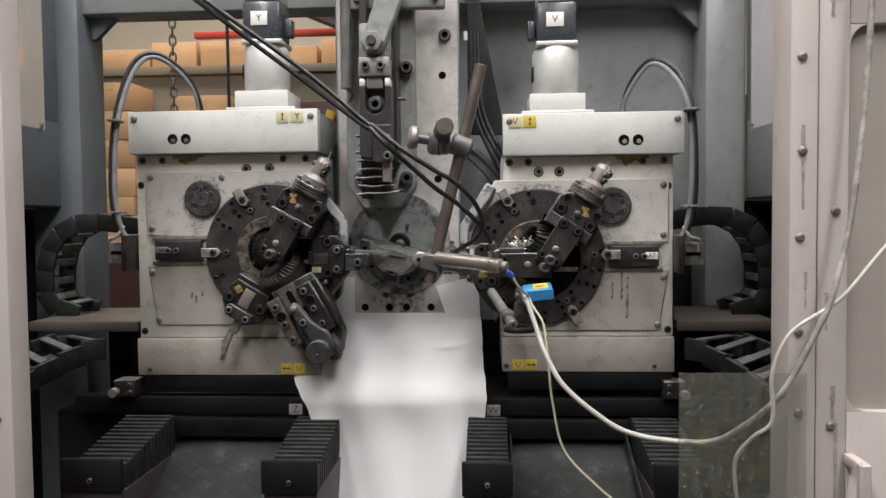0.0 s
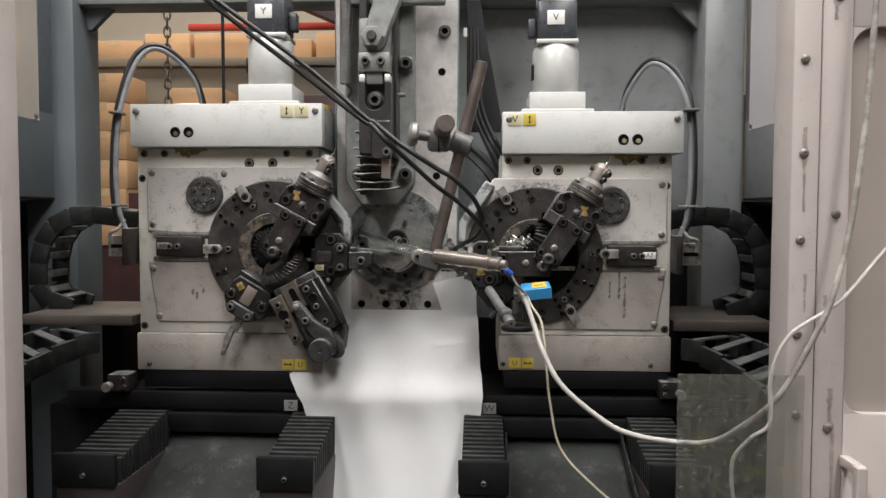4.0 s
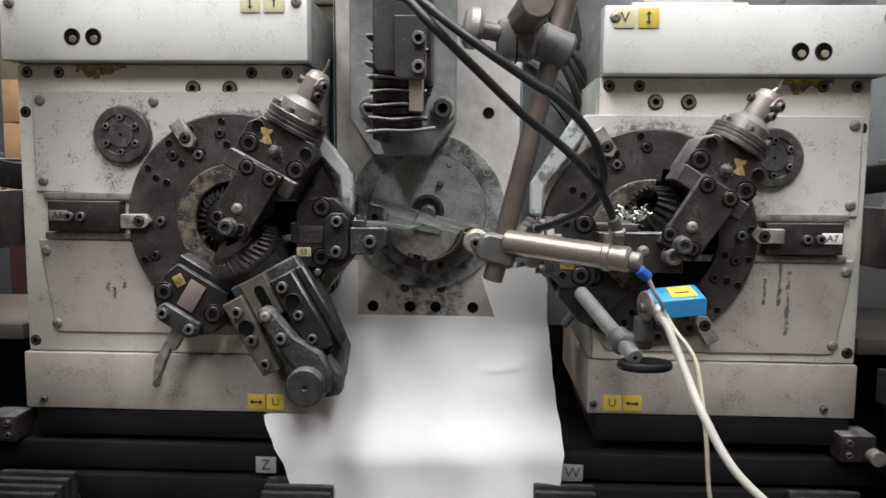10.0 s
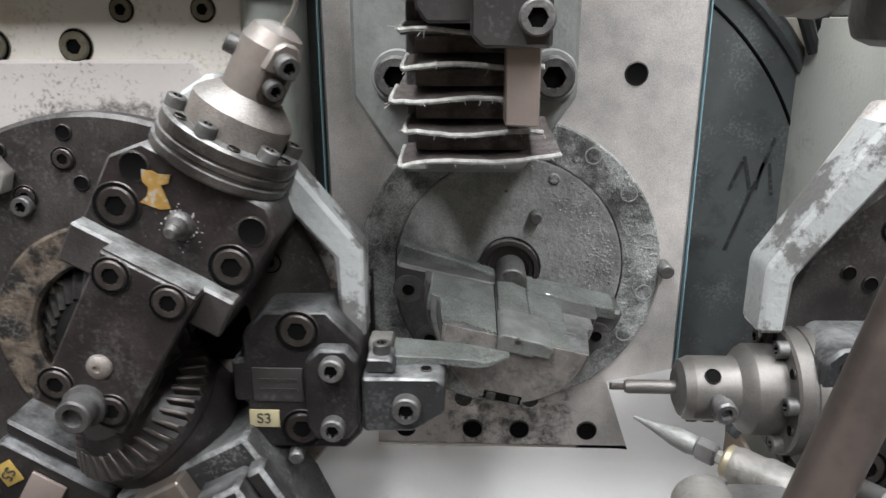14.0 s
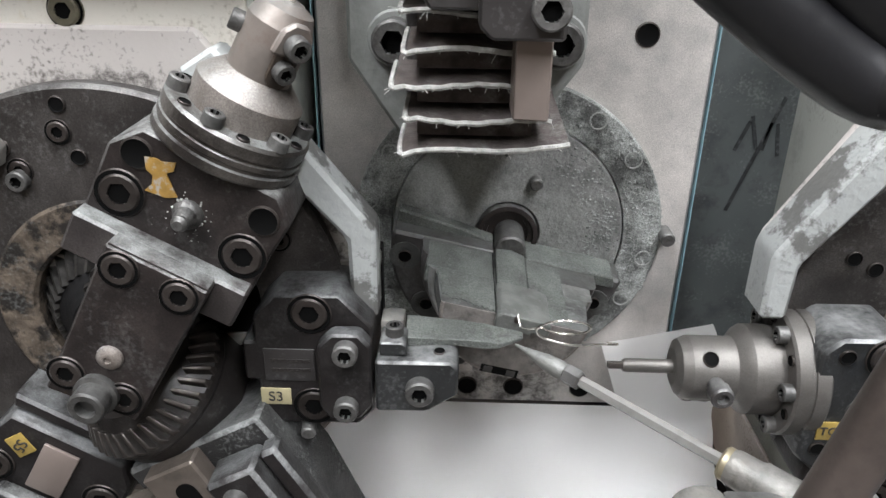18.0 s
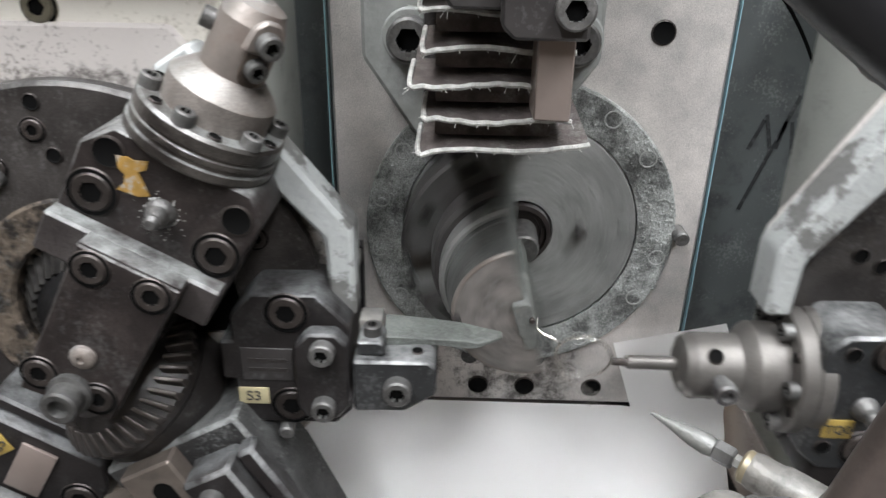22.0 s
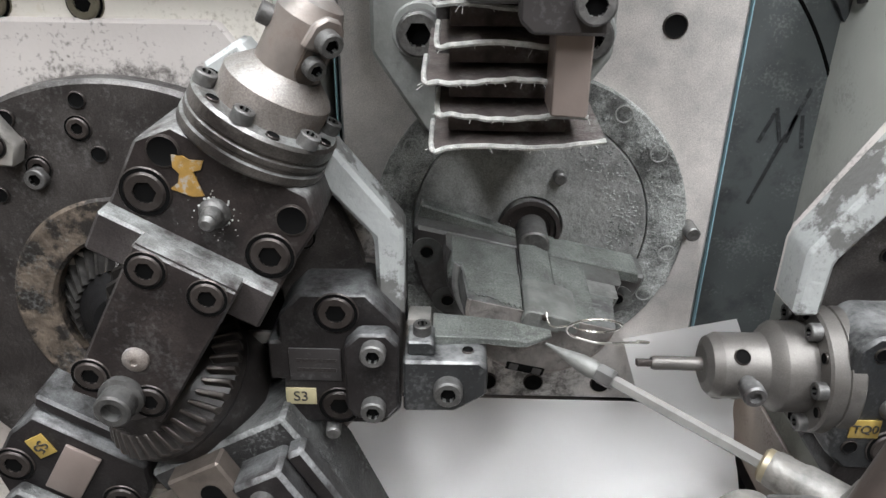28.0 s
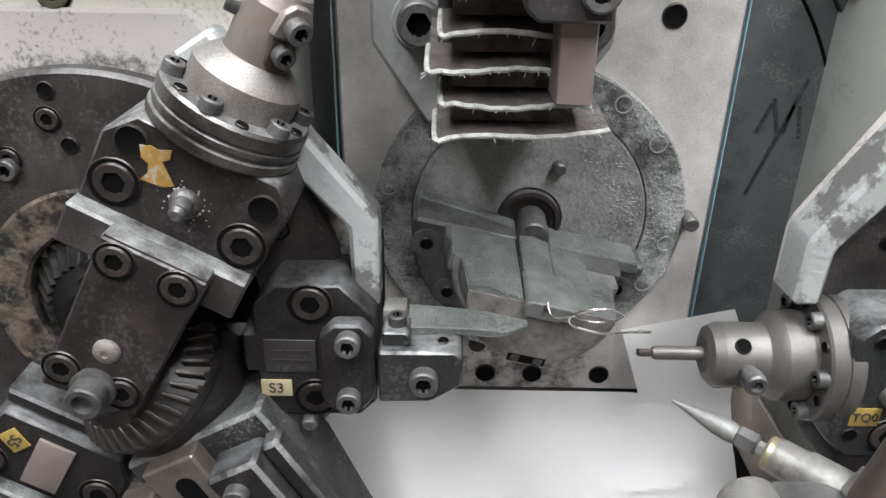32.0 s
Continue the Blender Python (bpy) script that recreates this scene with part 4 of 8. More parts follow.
def build_plate():
    p = thing("front_plate", (0, 0.02, 1.0), "dusty ground-steel front plate of the wire former", "machine plate")
    part("plate", bm_prism([(-0.105, 1.02), (-0.082, 1.0), (0.080, 1.0), (0.104, 1.02), (0.106, 1.78), (-0.108, 1.78)], 0.0, 0.045, 0.0015), PLATE, p)
    for x in (-0.1075, 0.1055):
        part("edge_film", bm_box(x - 0.0003, x + 0.0003, -0.0008, 0.003, 1.03, 1.75, 0), FILM, p, "thin blue film edge")
    ring = part("guide_ring", bm_lathe([(0.067, 0.0), (0.067, 0.0055), (0.068, 0.006), (0.0875, 0.006), (0.0885, 0.005), (0.0885, 0)], (0, -1, 0), (ring_c[0], 0, ring_c[1]), 72), DUST, p, "dust-caked steel guide ring")
    for a in (12.5, 34, 55.5, 90, 124, 145, 167, 189, 212, 240, 300, 330, 350):
        x, z = polar(0.0815, a)
        place("ring_screw", RING_SCREW, at(x, -0.0060, z, a), ring)
    rnd = random.Random(31)
    clump = bmesh.new()
    for k in range(640):
        an = radians(rnd.gauss(2, 22) if k < 400 else rnd.gauss(172, 26))
        rr = rnd.uniform(0.0675, 0.0885)
        q = rnd.uniform(0.00025, 0.00085)
        bmesh.ops.create_icosphere(clump, subdivisions=1, radius=q, matrix=Matrix.Translation((rr * math.cos(an), -0.0060, ring_c[1] + rr * math.sin(an))) @ Matrix.Rotation(rnd.uniform(0, 3), 4, "Y") @ Matrix.Diagonal((rnd.uniform(0.8, 2.2), 0.8, rnd.uniform(0.7, 1.4), 1)))
    tagged(part("dust_clumps", clump, DUST, ring, "clumped grey dust"), kind="stuff")
    part("locating_pin", bm_cyl((0.091, -0.0, 1.124), (0.091, -0.014, 1.124), 0.0042, 14), SCREW, p)
    part("white_tag", bm_box(0.112, 0.126, 0.0905, 0.0915, 1.494, 1.510, 0), LABEL_W, p, "small white tag")
    for x, z in ((0.103, 1.60), (0.120, 1.60), (0.103, 1.587), (0.120, 1.587)):
        place("cap_screw", CAP8, at(x + 0.016, 0.166, z + 0.006), p)
    for x, z in ((0.082, 1.481),):
        place("cap_screw", CAP12, at(x, 0.004, z), p)
    for x, z, me in ((0.077, 1.413, HOLE8), (0.068, 1.235, HOLE8), (-0.063, 1.012, HOLE8), (-0.020, 1.012, HOLE8), (0.010, 1.012, HOLE8), (0.053, 1.012, HOLE8)):
        place("hole", me, at(x, 0.0, z), p)
    for x, z in ((-0.026, 1.034), (0.016, 1.034)):
        place("hole_plug", finish(bm_lathe([(0.0055, 0), (0.0055, 0.001), (0, 0.001)], (0, -1, 0), (0, 0, 0), 16), "hole_plug", BLACK_STEEL_DUST), at(x, 0, z), p)
    # slide guide column bolted to the plate
    g = thing("slide_guide", (-0.02, -0.02, 1.25), "dusty grey steel guide column of the vertical slide", "slide guide")
    part("column", bm_prism([(-0.085, 1.80), (-0.085, 1.225), (-0.058, 1.185), (0.004, 1.185), (0.032, 1.225), (0.032, 1.80)], -0.030, 0.0, 0.002), DUST_LIGHT, g)
    for x, z in ((-0.061, 1.236), (0.018, 1.236), (0.019, 1.42)):
        part("boss", bm_cyl((x, -0.03, z), (x, -0.035, z), 0.0135, 24), DUST_LIGHT, g)
        place("cap_screw", CAP12, at(x, -0.035, z), g)
    part("side_rail", bm_box(-0.052, -0.040, -0.085, -0.03, 1.20, 1.78, 0.002), SLIDE, g)
    part("side_rail", bm_box(-0.004, 0.008, -0.085, -0.03, 1.26, 1.78, 0.002), SLIDE, g)
    part("grease_pin", bm_cyl((0.008, -0.075, 1.362), (0.022, -0.075, 1.362), 0.003, 10), BRIGHT, g)
    part("cross_bracket", bm_box(-0.075, 0.085, -0.052, -0.031, 1.515, 1.55, 0.004), DUST_LIGHT, g, "grey steel bracket across the column")
    for x in (-0.06, 0.07):
        place("cap_screw", CAP8, at(x, -0.052, 1.532), g)
    # return spring
    s = thing("return_spring", (-0.074, -0.045, 1.37), "long dull steel tension spring beside the slide", "spring")
    pts = [(-0.080 + 0.0095 * math.cos(k * 0.7), -0.047 + 0.0095 * math.sin(k * 0.7), 1.385 + k * 0.00036) for k in range(1000)]
    part("coil", bm_tube(pts, 0.0014, 5, 1, None, False), SLIDE_GREY, s)
    part("hook", bm_tube([(-0.080, -0.047, 1.385), (-0.072, -0.047, 1.375), (-0.078, -0.042, 1.364)], 0.0018, 6), SCREW, s)
    # black fan-shaped guards behind the plate
    gd = thing("curved_guard", (0, 0.05, 1.1), "black curved sheet guard with a raised rim behind the plate", "guard")
    arc = [(0.213 * math.cos(radians(a)) + 0.0, 1.12 + 0.213 * math.sin(radians(a))) for a in range(-40, 221, 5)]
    part("sheet", bm_prism(arc, 0.05, 0.056, 0), GUARD, gd)
    rim = [(x, 0.047, z) for x, z in arc]
    for x, z, a, ln in ((0.146, 1.168, 70, 0.020), (0.153, 1.170, 105, 0.022), (0.161, 1.168, 80, 0.018), (0.168, 1.166, 100, 0.021), (0.156, 1.1555, 72, 0.078)):
        m = Matrix.Translation((x, 0.0494, z)) @ Matrix.Rotation(radians(-a), 4, "Y")
        part("pen_mark", bm_box(-ln / 2, ln / 2, -0.0003, 0.0003, -0.0011, 0.0011, 0), MARK, gd, "dark smudged pen bar", m=m)
    part("rim", bm_tube(rim, 0.005, 8, 1, None, False), GUARD, gd)
    # Raised near-black tube stands for the dark line of the groove.
    groove = [(0.194 * math.cos(radians(a)), 0.0502, 1.12 + 0.194 * math.sin(radians(a))) for a in range(10, 60, 2)]
    part("groove", bm_tube(groove, 0.0012, 6, 1, None, False), SHADE_BLACK, gd, "black pressed groove")
    # black hanging strap between plate and back wall
    solo("black_strap", bm_prism([(0.118, 1.56), (0.142, 1.56), (0.186, 1.32), (0.118, 1.32)], 0.09, 0.097, 0.001), RUBBER, "black rubber apron hanging behind the plate", "apron")
    for k in range(3):
        solo("black_hose", bm_tube([(0.125 + 0.006 * k, 0.05, 1.50), (0.13 + 0.008 * k, 0.04, 1.36), (0.165 + 0.01 * k, 0.03, 1.27), (0.176 + 0.006 * k, 0.03, 1.245)], 0.004, 8), RUBBER, "thin black hose running down behind the plate", "hose", group="hoses behind the plate")


MARK = mat("smudged_pen_mark", (0.028, 0.030, 0.032), 0.5, 0, 0.3, 200, 0, 100, (0.09, 0.096, 0.098), (0.52, 0.64), 260)
GUARD = mat("dusty_grey_sheet", (0.092, 0.102, 0.104), 0.45, 0.15, 0.2, 12, 0.15, 200, (0.065, 0.07, 0.073), (0.52, 0.64), 26, speck=0.35)


def build_rotor():
    """The rotating disc set in the guide ring."""
    g = thing("rotor_disc", (0, -0.006, 1.1234), "dust-smeared steel rotor disc set in the guide ring", "rotor disc")
    o = (0, -0.002, 1.1234)
    part("disc", bm_lathe([(0, 0), (0.0662, 0), (0.0662, 0.003), (0.0655, 0.0036), (0.019, 0.0036), (0.018, 0.001), (0.012, 0.001), (0, 0.001)], (0, -1, 0), o, 64), DUST_DISC, g, "dusty steel disc")
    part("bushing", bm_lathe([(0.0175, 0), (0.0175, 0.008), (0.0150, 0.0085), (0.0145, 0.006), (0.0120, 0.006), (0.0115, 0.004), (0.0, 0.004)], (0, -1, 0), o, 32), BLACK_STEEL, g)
    part("index_pin", bm_cyl((0.007, -0.004, 1.1575), (0.007, -0.013, 1.1575), 0.0036, 14), SCREW, g, "bright steel pin")
    part("small_plug", bm_cyl((0.012, -0.004, 1.181), (0.012, -0.007, 1.181), 0.0034, 12), DUST, g)
    rnd = random.Random(5)
    grit = bmesh.new()
    for _ in range(420):
        rr, an = rnd.uniform(0.045, 0.0652), radians(rnd.gauss(20, 34))
        k = rnd.uniform(0.00025, 0.0008)
        bmesh.ops.create_icosphere(grit, subdivisions=1, radius=k, matrix=Matrix.Translation((rr * math.cos(an), -0.0056, 1.1234 + rr * math.sin(an))) @ Matrix.Diagonal((rnd.uniform(0.8, 2.0), 0.7, rnd.uniform(0.7, 1.4), 1)))
    tagged(part("dust_clumps", grit, DUST, g, "clumped grey dust"), kind="stuff")
    return g


def build_guide():
    """The wire guide: a stepped half-round snout that points at the viewer, flat side up at rest."""
    C = 1.1234
    g = thing("wire_guide", (0.001, 0, C), "dust-covered turning wire guide with a half-round snout", "wire guide")
    top = C - 0.002
    fl = []
    for a in range(180, 361, 5):
        if 260 <= a <= 280:
            if a == 260:
                fl += [(0.001 - 0.0115, C - 0.0645), (0.001 - 0.0115, C - 0.0460), (0.001 + 0.0135, C - 0.0460), (0.001 + 0.0135, C - 0.0645)]
            continue
        fl.append((0.001 + 0.066 * math.cos(radians(a)), top + 0.066 * math.sin(radians(a))))
    flange = part("half_flange", bm_prism(fl, -0.028, -0.008, 0.0018), SNOUT_DARK, g, "dark half-round flange with a notch")
    part("notch_floor", bm_box(-0.0105, 0.0145, -0.0125, -0.0085, C - 0.0655, C - 0.0462, 0.0005), POCKET, g, "dark brown notch floor")
    part("notch_ledge", bm_box(0.0082, 0.0144, -0.0225, -0.0127, C - 0.0650, C - 0.0463, 0.0005), DUST_LIGHT, g, "pale ledge in the notch")
    for a in (196, 230, 298, 340):
        x, z = 0.001 + 0.0585 * math.cos(radians(a)), C + 0.0585 * math.sin(radians(a))
        part("counterbore", bm_lathe([(0.0088, 0), (0.0088, 0.0006), (0.0062, 0.0007), (0.0050, 0.0003), (0, 0.0003)], (0, -1, 0), (x, -0.0281, z), 24), SNOUT, flange)
        place("hole", HOLE5, at(x, -0.0286, z), flange)

    def half(prof, name, paint, label):
        part(name, bm_lathe(prof, (0, -1, 0), (0.001, 0, top), 44, None, 180, SNOUT_START), paint, g, label, sharp=20)
    half([(0.0, 0.028), (0.0490, 0.028), (0.0485, 0.041), (0.0465, 0.0445), (0.0, 0.0445)], "mid_collar", SNOUT_DARK, "dark half collar")
    half([(0.0, 0.0447), (0.0440, 0.0447), (0.0440, 0.0560), (0.0425, 0.0575), (0.0, 0.0575)], "front_collar", SNOUT_BAND, "bright worn half collar")
    half([(0.0, 0.0577), (0.0410, 0.0577), (0.0405, 0.0610), (0.0398, 0.0615), (0.0375, 0.0835), (0.0368, 0.0848), (0.0, 0.0848)], "snout", SNOUT, "half-round steel snout with a flat side")
    half([(0.0, 0.0849), (0.0362, 0.0849), (0.0356, 0.0856), (0.0, 0.0856)], "snout_face", FACE, "dusty worn end face")
    half([(0.0350, 0.0846), (0.0372, 0.0840), (0.0372, 0.0850), (0.0362, 0.0859), (0.0354, 0.0859)], "worn_edge", BRIGHT, "bright edge of the end face")
    # pocket in the rim of the face, its shade given by a near-black block
    part("rim_pocket", bm_box(-0.0075, 0.0125, -0.0860, -0.0740, top - 0.0368, top - 0.0318, 0.0006), SHADE_BLACK, g)
    for dx in (-0.0035, 0.0085):
        part("pocket_key", bm_box(dx - 0.0025, dx + 0.0025, -0.0862, -0.0760, top - 0.0364, top - 0.0322, 0.0006), SNOUT_DARK, g)
    # split flat with the wire channel
    part("wire_nut", bm_cyl((0.001, -0.004, C), (0.001, -0.026, C), 0.0088, 20, 0.001), SCREW, g, "round wire inlet sleeve")
    part("channel_block", bm_prism([(-0.0078, top - 0.006), (-0.0078, top + 0.0022), (0.0010, top + 0.0034), (0.0092, top + 0.0014), (0.0092, top - 0.006)], -0.0640, -0.0265, 0.0006), DUST_TOP, g, "inlaid wire channel block")
    part("tip_insert", bm_prism([(-0.0085, top - 0.0055), (-0.0085, top + 0.0016), (-0.0060, top + 0.0036), (0.0130, top + 0.0030), (0.0190, top + 0.0012), (0.0190, top - 0.0048), (0.0105, top - 0.0048), (0.0105, top - 0.0062)], -0.0895, -0.0610, 0.0006), FACE_DUST, g, "wire outlet insert")
    part("channel_edge", bm_box(-0.0090, -0.0086, -0.0850, -0.0285, top - 0.002, top + 0.0005, 0), SHADE_BLACK, g)
    part("outlet", bm_cyl((0.001, -0.0890, C), (0.001, -0.0915, C), 0.0014, 10, 0.0003), SCREW_DARK, g)
    # broken left lip and dust ramps on the flat
    rnd = random.Random(12)
    lip = [(-0.0445, top - 0.010), (-0.0445, top + 0.0006), (-0.0092, top + 0.0006), (-0.0092, top - 0.010)]
    part("left_lip", bm_prism(lip, -0.0560, -0.0300, 0.0006), DUST_TOP, g)
    ragged = bmesh.new()
    n = 20
    up = []
    for k in range(n + 1):
        f = k / n
        x = -0.0360 + 0.0268 * f
        y = -0.0790 - 0.0055 * f + rnd.uniform(-0.0014, 0.0014)
        up.append((x, y))
    tv = [ragged.verts.new((x, y, top + 0.0009)) for x, y in up] + [ragged.verts.new((-0.0092, -0.0565, top + 0.0009)), ragged.verts.new((-0.0390, -0.0565, top + 0.0009))]
    f0 = ragged.faces.new(tv)
    r = bmesh.ops.extrude_face_region(ragged, geom=[f0])
    for v in r["geom"]:
        if isinstance(v, bmesh.types.BMVert):
            v.co.z -= 0.0040
    bmesh.ops.recalc_face_normals(ragged, faces=ragged.faces)
    part("ragged_dust_cake", ragged, DUST_TOP, g, "caked dust with a broken edge")
    part("right_cake", bm_prism([(0.0094, top - 0.004), (0.0094, top + 0.0012), (0.0220, top + 0.0006), (0.0365, top - 0.0006), (0.0365, top - 0.004)], -0.0838, -0.0300, 0.0006), DUST_TOP, g, "caked dust on the flat side")
    part("back_step", bm_prism([(-0.0640, top + 0.0075), (-0.030, top + 0.0045), (-0.008, top + 0.0012), (-0.008, top - 0.004), (-0.0640, top - 0.004)], -0.0170, -0.0082, 0.001), DUST_TOP, g)
    part("shoulder", bm_prism([(0.010, top + 0.0012), (0.062, top + 0.0010), (0.064, top - 0.006), (0.010, top - 0.006)], -0.0286, -0.0083, 0.0008), DUST_TOP, g)
    return g


SNOUT_BAND = mat("bright_worn_collar", (0.29, 0.29, 0.282), 0.4, 0.5, 0.3, 50, 0.3, 500, (0.11, 0.11, 0.108), (0.5, 0.7), 45, dust=0.8, speck=0.2, dust_col=(0.12, 0.125, 0.12))
FACE_DUST = mat("dusty_outlet_steel", (0.155, 0.162, 0.152), 0.6, 0.25, 0.3, 90, 0.5, 420, (0.11, 0.11, 0.105), (0.5, 0.68), 60, speck=0.3)
DUST_DISC = mat("dust_smeared_disc", (0.285, 0.288, 0.28), 0.62, 0.2, 0.25, 26, 0.8, 380, (0.085, 0.085, 0.083), (0.43, 0.64), 15, speck=0.3, fine=0.3, dust_col=(0.30, 0.305, 0.295))
SNOUT = mat("worn_dusty_snout_steel", (0.085, 0.087, 0.084), 0.6, 0.3, 0.35, 70, 0.6, 420, (0.075, 0.074, 0.07), (0.5, 0.66), 45, dust=0.3, speck=0.3)
SNOUT_DARK = mat("dark_snout_steel", (0.062, 0.058, 0.057), 0.5, 0.35, 0.4, 60, 0.4, 420, (0.14, 0.143, 0.14), (0.5, 0.7), 40, dust=0.8, speck=0.4, dust_col=(0.12, 0.125, 0.12))
DUST_TOP = mat("thin_dust_on_tool", (0.13, 0.14, 0.13), 0.65, 0.2, 0.3, 50, 0.6, 420, (0.075, 0.08, 0.075), (0.46, 0.66), 38, speck=0.3, fine=0.5, dust_col=(0.26, 0.275, 0.26))
FACE = mat("dust_pink_end_face", (0.195, 0.180, 0.168), 0.6, 0.2, 0.35, 120, 0.8, 420, (0.075, 0.070, 0.067), (0.52, 0.68), 70, speck=0.4)
SNOUT_START = 180.0
LIFT = 0.100  # travel of the slide


def build_slide():
    s = thing("vertical_slide", (-0.02, -0.12, 1.40), "dark steel vertical slide carrying a cutting tool", "slide")
    u = [(-0.044, 1.372), (-0.0345, 1.372), (-0.0345, 1.345)] + [(-0.0195 + 0.0155 * math.cos(radians(a)), 1.345 + 0.0155 * math.sin(radians(a))) for a in range(190, 351, 16)] + [(-0.0045, 1.345), (-0.0045, 1.372), (0.005, 1.372), (0.005, 1.262), (-0.04, 1.262), (-0.044, 1.268)]
    part("slide_bar", bm_prism(u, -0.138, -0.112, 0.0012), SLIDE, s, "dark steel bar with a U-shaped slot")
    part("slide_back", bm_box(-0.043, 0.004, -0.111, -0.088, 1.275, 1.44, 0.002), SLIDE, s)
    for x in (-0.0395, 0.0):
        part("wear_tip", bm_box(x - 0.0045, x + 0.0045, -0.1385, -0.115, 1.3725, 1.384, 0.002), TIP, s, "bright worn tip")
    part("washer", bm_cyl((-0.0195, -0.1115, 1.345), (-0.0195, -0.128, 1.345), 0.0145, 28), SCREW, s)
    place("cap_screw", CAP12, at(-0.0195, -0.128, 1.345), s)
    part("tool_clamp", bm_prism([(-0.0235, 1.312), (0.006, 1.312), (0.006, 1.2535), (-0.019, 1.2535), (-0.0235, 1.258)], -0.146, -0.1385, 0.0012), SLIDE, s, "black steel tool clamp plate")
    for z in (1.264, 1.290):
        place("cap_screw", CAP8, at(0.0, -0.146, z), s)
    part("cutting_blade", bm_prism([(-0.010, 1.28), (0.003, 1.28), (0.003, 1.224), (-0.010, 1.2245)], -0.137, -0.118, 0.0006), COPPER, s, "pinkish machined cutting blade")
    cv = part("clevis", bm_box(-0.046, 0.004, -0.137, -0.09, 1.388, 1.418, 0.003), SLIDE_GREY, s)
    for x in (-0.034, -0.010):
        place("cap_screw", CAP8, at(x, -0.137, 1.404), cv)
    part("clevis_neck", bm_box(-0.034, -0.008, -0.130, -0.10, 1.370, 1.392, 0.002), SLIDE_GREY, s)
    part("pivot_nut", bm_cyl((-0.022, -0.137, 1.439), (-0.022, -0.152, 1.439), 0.0175, 6, 0.002), SLIDE_GREY, s)
    part("pivot_pin", bm_cyl((-0.022, -0.152, 1.439), (-0.022, -0.158, 1.439), 0.0075, 16), SCREW, s)
    part("link_fork", bm_box(-0.047, 0.002, -0.118, -0.095, 1.415, 1.475, 0.004), DUST_LIGHT, s)
    return s


TIP = mat("polished_tip_steel", (0.78, 0.77, 0.74), 0.35, 0.3, 0.04, 60)
SLIDE_GREY = mat("grey_slide_steel", (0.27, 0.265, 0.255), 0.45, 0.45, 0.15, 40, 0.2, 400, (0.15, 0.148, 0.145), (0.5, 0.75), 30)


def build_link():
    """The crank link, pivoting on the slide's pin."""
    k = thing("crank_link", (-0.022, -0.13, 1.439), "grey cast crank link driving the vertical slide", "link")
    part("link_bar", bm_prism([(-0.040, 1.435), (-0.034, 1.424), (-0.010, 1.424), (-0.004, 1.435), (0.008, 1.52), (0.014, 1.62), (-0.030, 1.62), (-0.034, 1.52)], -0.137, -0.12, 0.003), DUST_LIGHT, k)
    plate_label("axis_label", -0.008, -0.1375, 1.575, 0.022, 0.02, LABEL_W, k, 0, "J", 0.014, "white axis letter plate")
    return k


FOLDS = []


def build_bellows():
    top, bot = 1.300, 1.207
    n = 8
    for k in range(n):
        z = bot + (top - bot) * k / (n - 1)
        f = thing("bellows_fold", (-0.022, -0.09, z), "brown cloth bellows fold with a frayed pale edge", "bellows", "bellows folds")
        dx = 0.003 * math.sin(k * 2.3)
        w = 0.056 if k else 0.066
        bm = bmesh.new()
        nx = 9
        rows = []
        for j, (yy, dz) in enumerate(((-0.045, 0.006), (-0.114, 0.0), (-0.121, -0.0015), (-0.114, -0.003), (-0.045, 0.002))):
            rows.append([bm.verts.new((-0.052 + dx + w * i / (nx - 1), yy, z + dz + 0.0009 * math.sin(i * 0.9 + k * 1.7) * (yy < -0.1) + (0.004 * (i / (nx - 1)) if k == 0 else 0))) for i in range(nx)])
        for a, b in zip(rows, rows[1:]):
            for i in range(nx - 1):
                bm.faces.new((a[i], a[i + 1], b[i + 1], b[i]))
        bmesh.ops.recalc_face_normals(bm, faces=bm.faces)
        part("cloth", bm, FELT, f)
        bm = bmesh.new()
        pts = [(-0.0525 + dx, -0.09, z + 0.002)] + [(-0.052 + dx + w * i / 12, -0.1205 - 0.001 * math.sin(i * 3.1 + k), z - 0.001 + 0.0009 * math.sin(i * 0.6 + k * 1.7) + (0.004 * (i / 12) if k == 0 else 0)) for i in range(13)]
        bm_tube(pts, 0.0011, 6, 3, bm)
        part("frayed_edge", bm, FRAY, f, "pale frayed cloth edge")
        bm = bmesh.new()
        rnd = random.Random(k)
        for _ in range(26):
            i = rnd.uniform(0, 1)
            p = Vector((-0.052 + dx + w * i, -0.1205, z - 0.001 + 0.0009 * math.sin(i * 7.2 + k * 1.7) + (0.004 * i if k == 0 else 0)))
            d = Vector((rnd.uniform(-1, 1) - (1.5 if i < 0.1 else 0), -0.6, rnd.uniform(-1.2, 0.8))) * rnd.uniform(0.0012, 0.0032)
            bm_tube([p, p + d * 0.5, p + d + Vector((0, 0, -0.0006))], 0.00016, 4, 2, bm)
        part("loose_threads", bm, FRAY, f)
        part("pleat_wall", bm_box(-0.046, 0.0, -0.110, -0.088, z + 0.0035, z + 0.0105, 0.001), FELT, f)
        FOLDS.append((f, k / (n - 1)))


# ---- forming heads ----
def tool_frame(c, a):
    """From a tool's own axes (u outward, y depth, v across) to the place, for a turret centred at c."""
    return Matrix.Translation((c[0], 0, c[1])) @ Matrix.Rotation(radians(-a), 4, "Y")


def tbolt(mesh, M, u, y, v, parent, name="cap_screw"):
    return place(name, mesh, M @ Matrix.Translation((u, y, v)), parent)


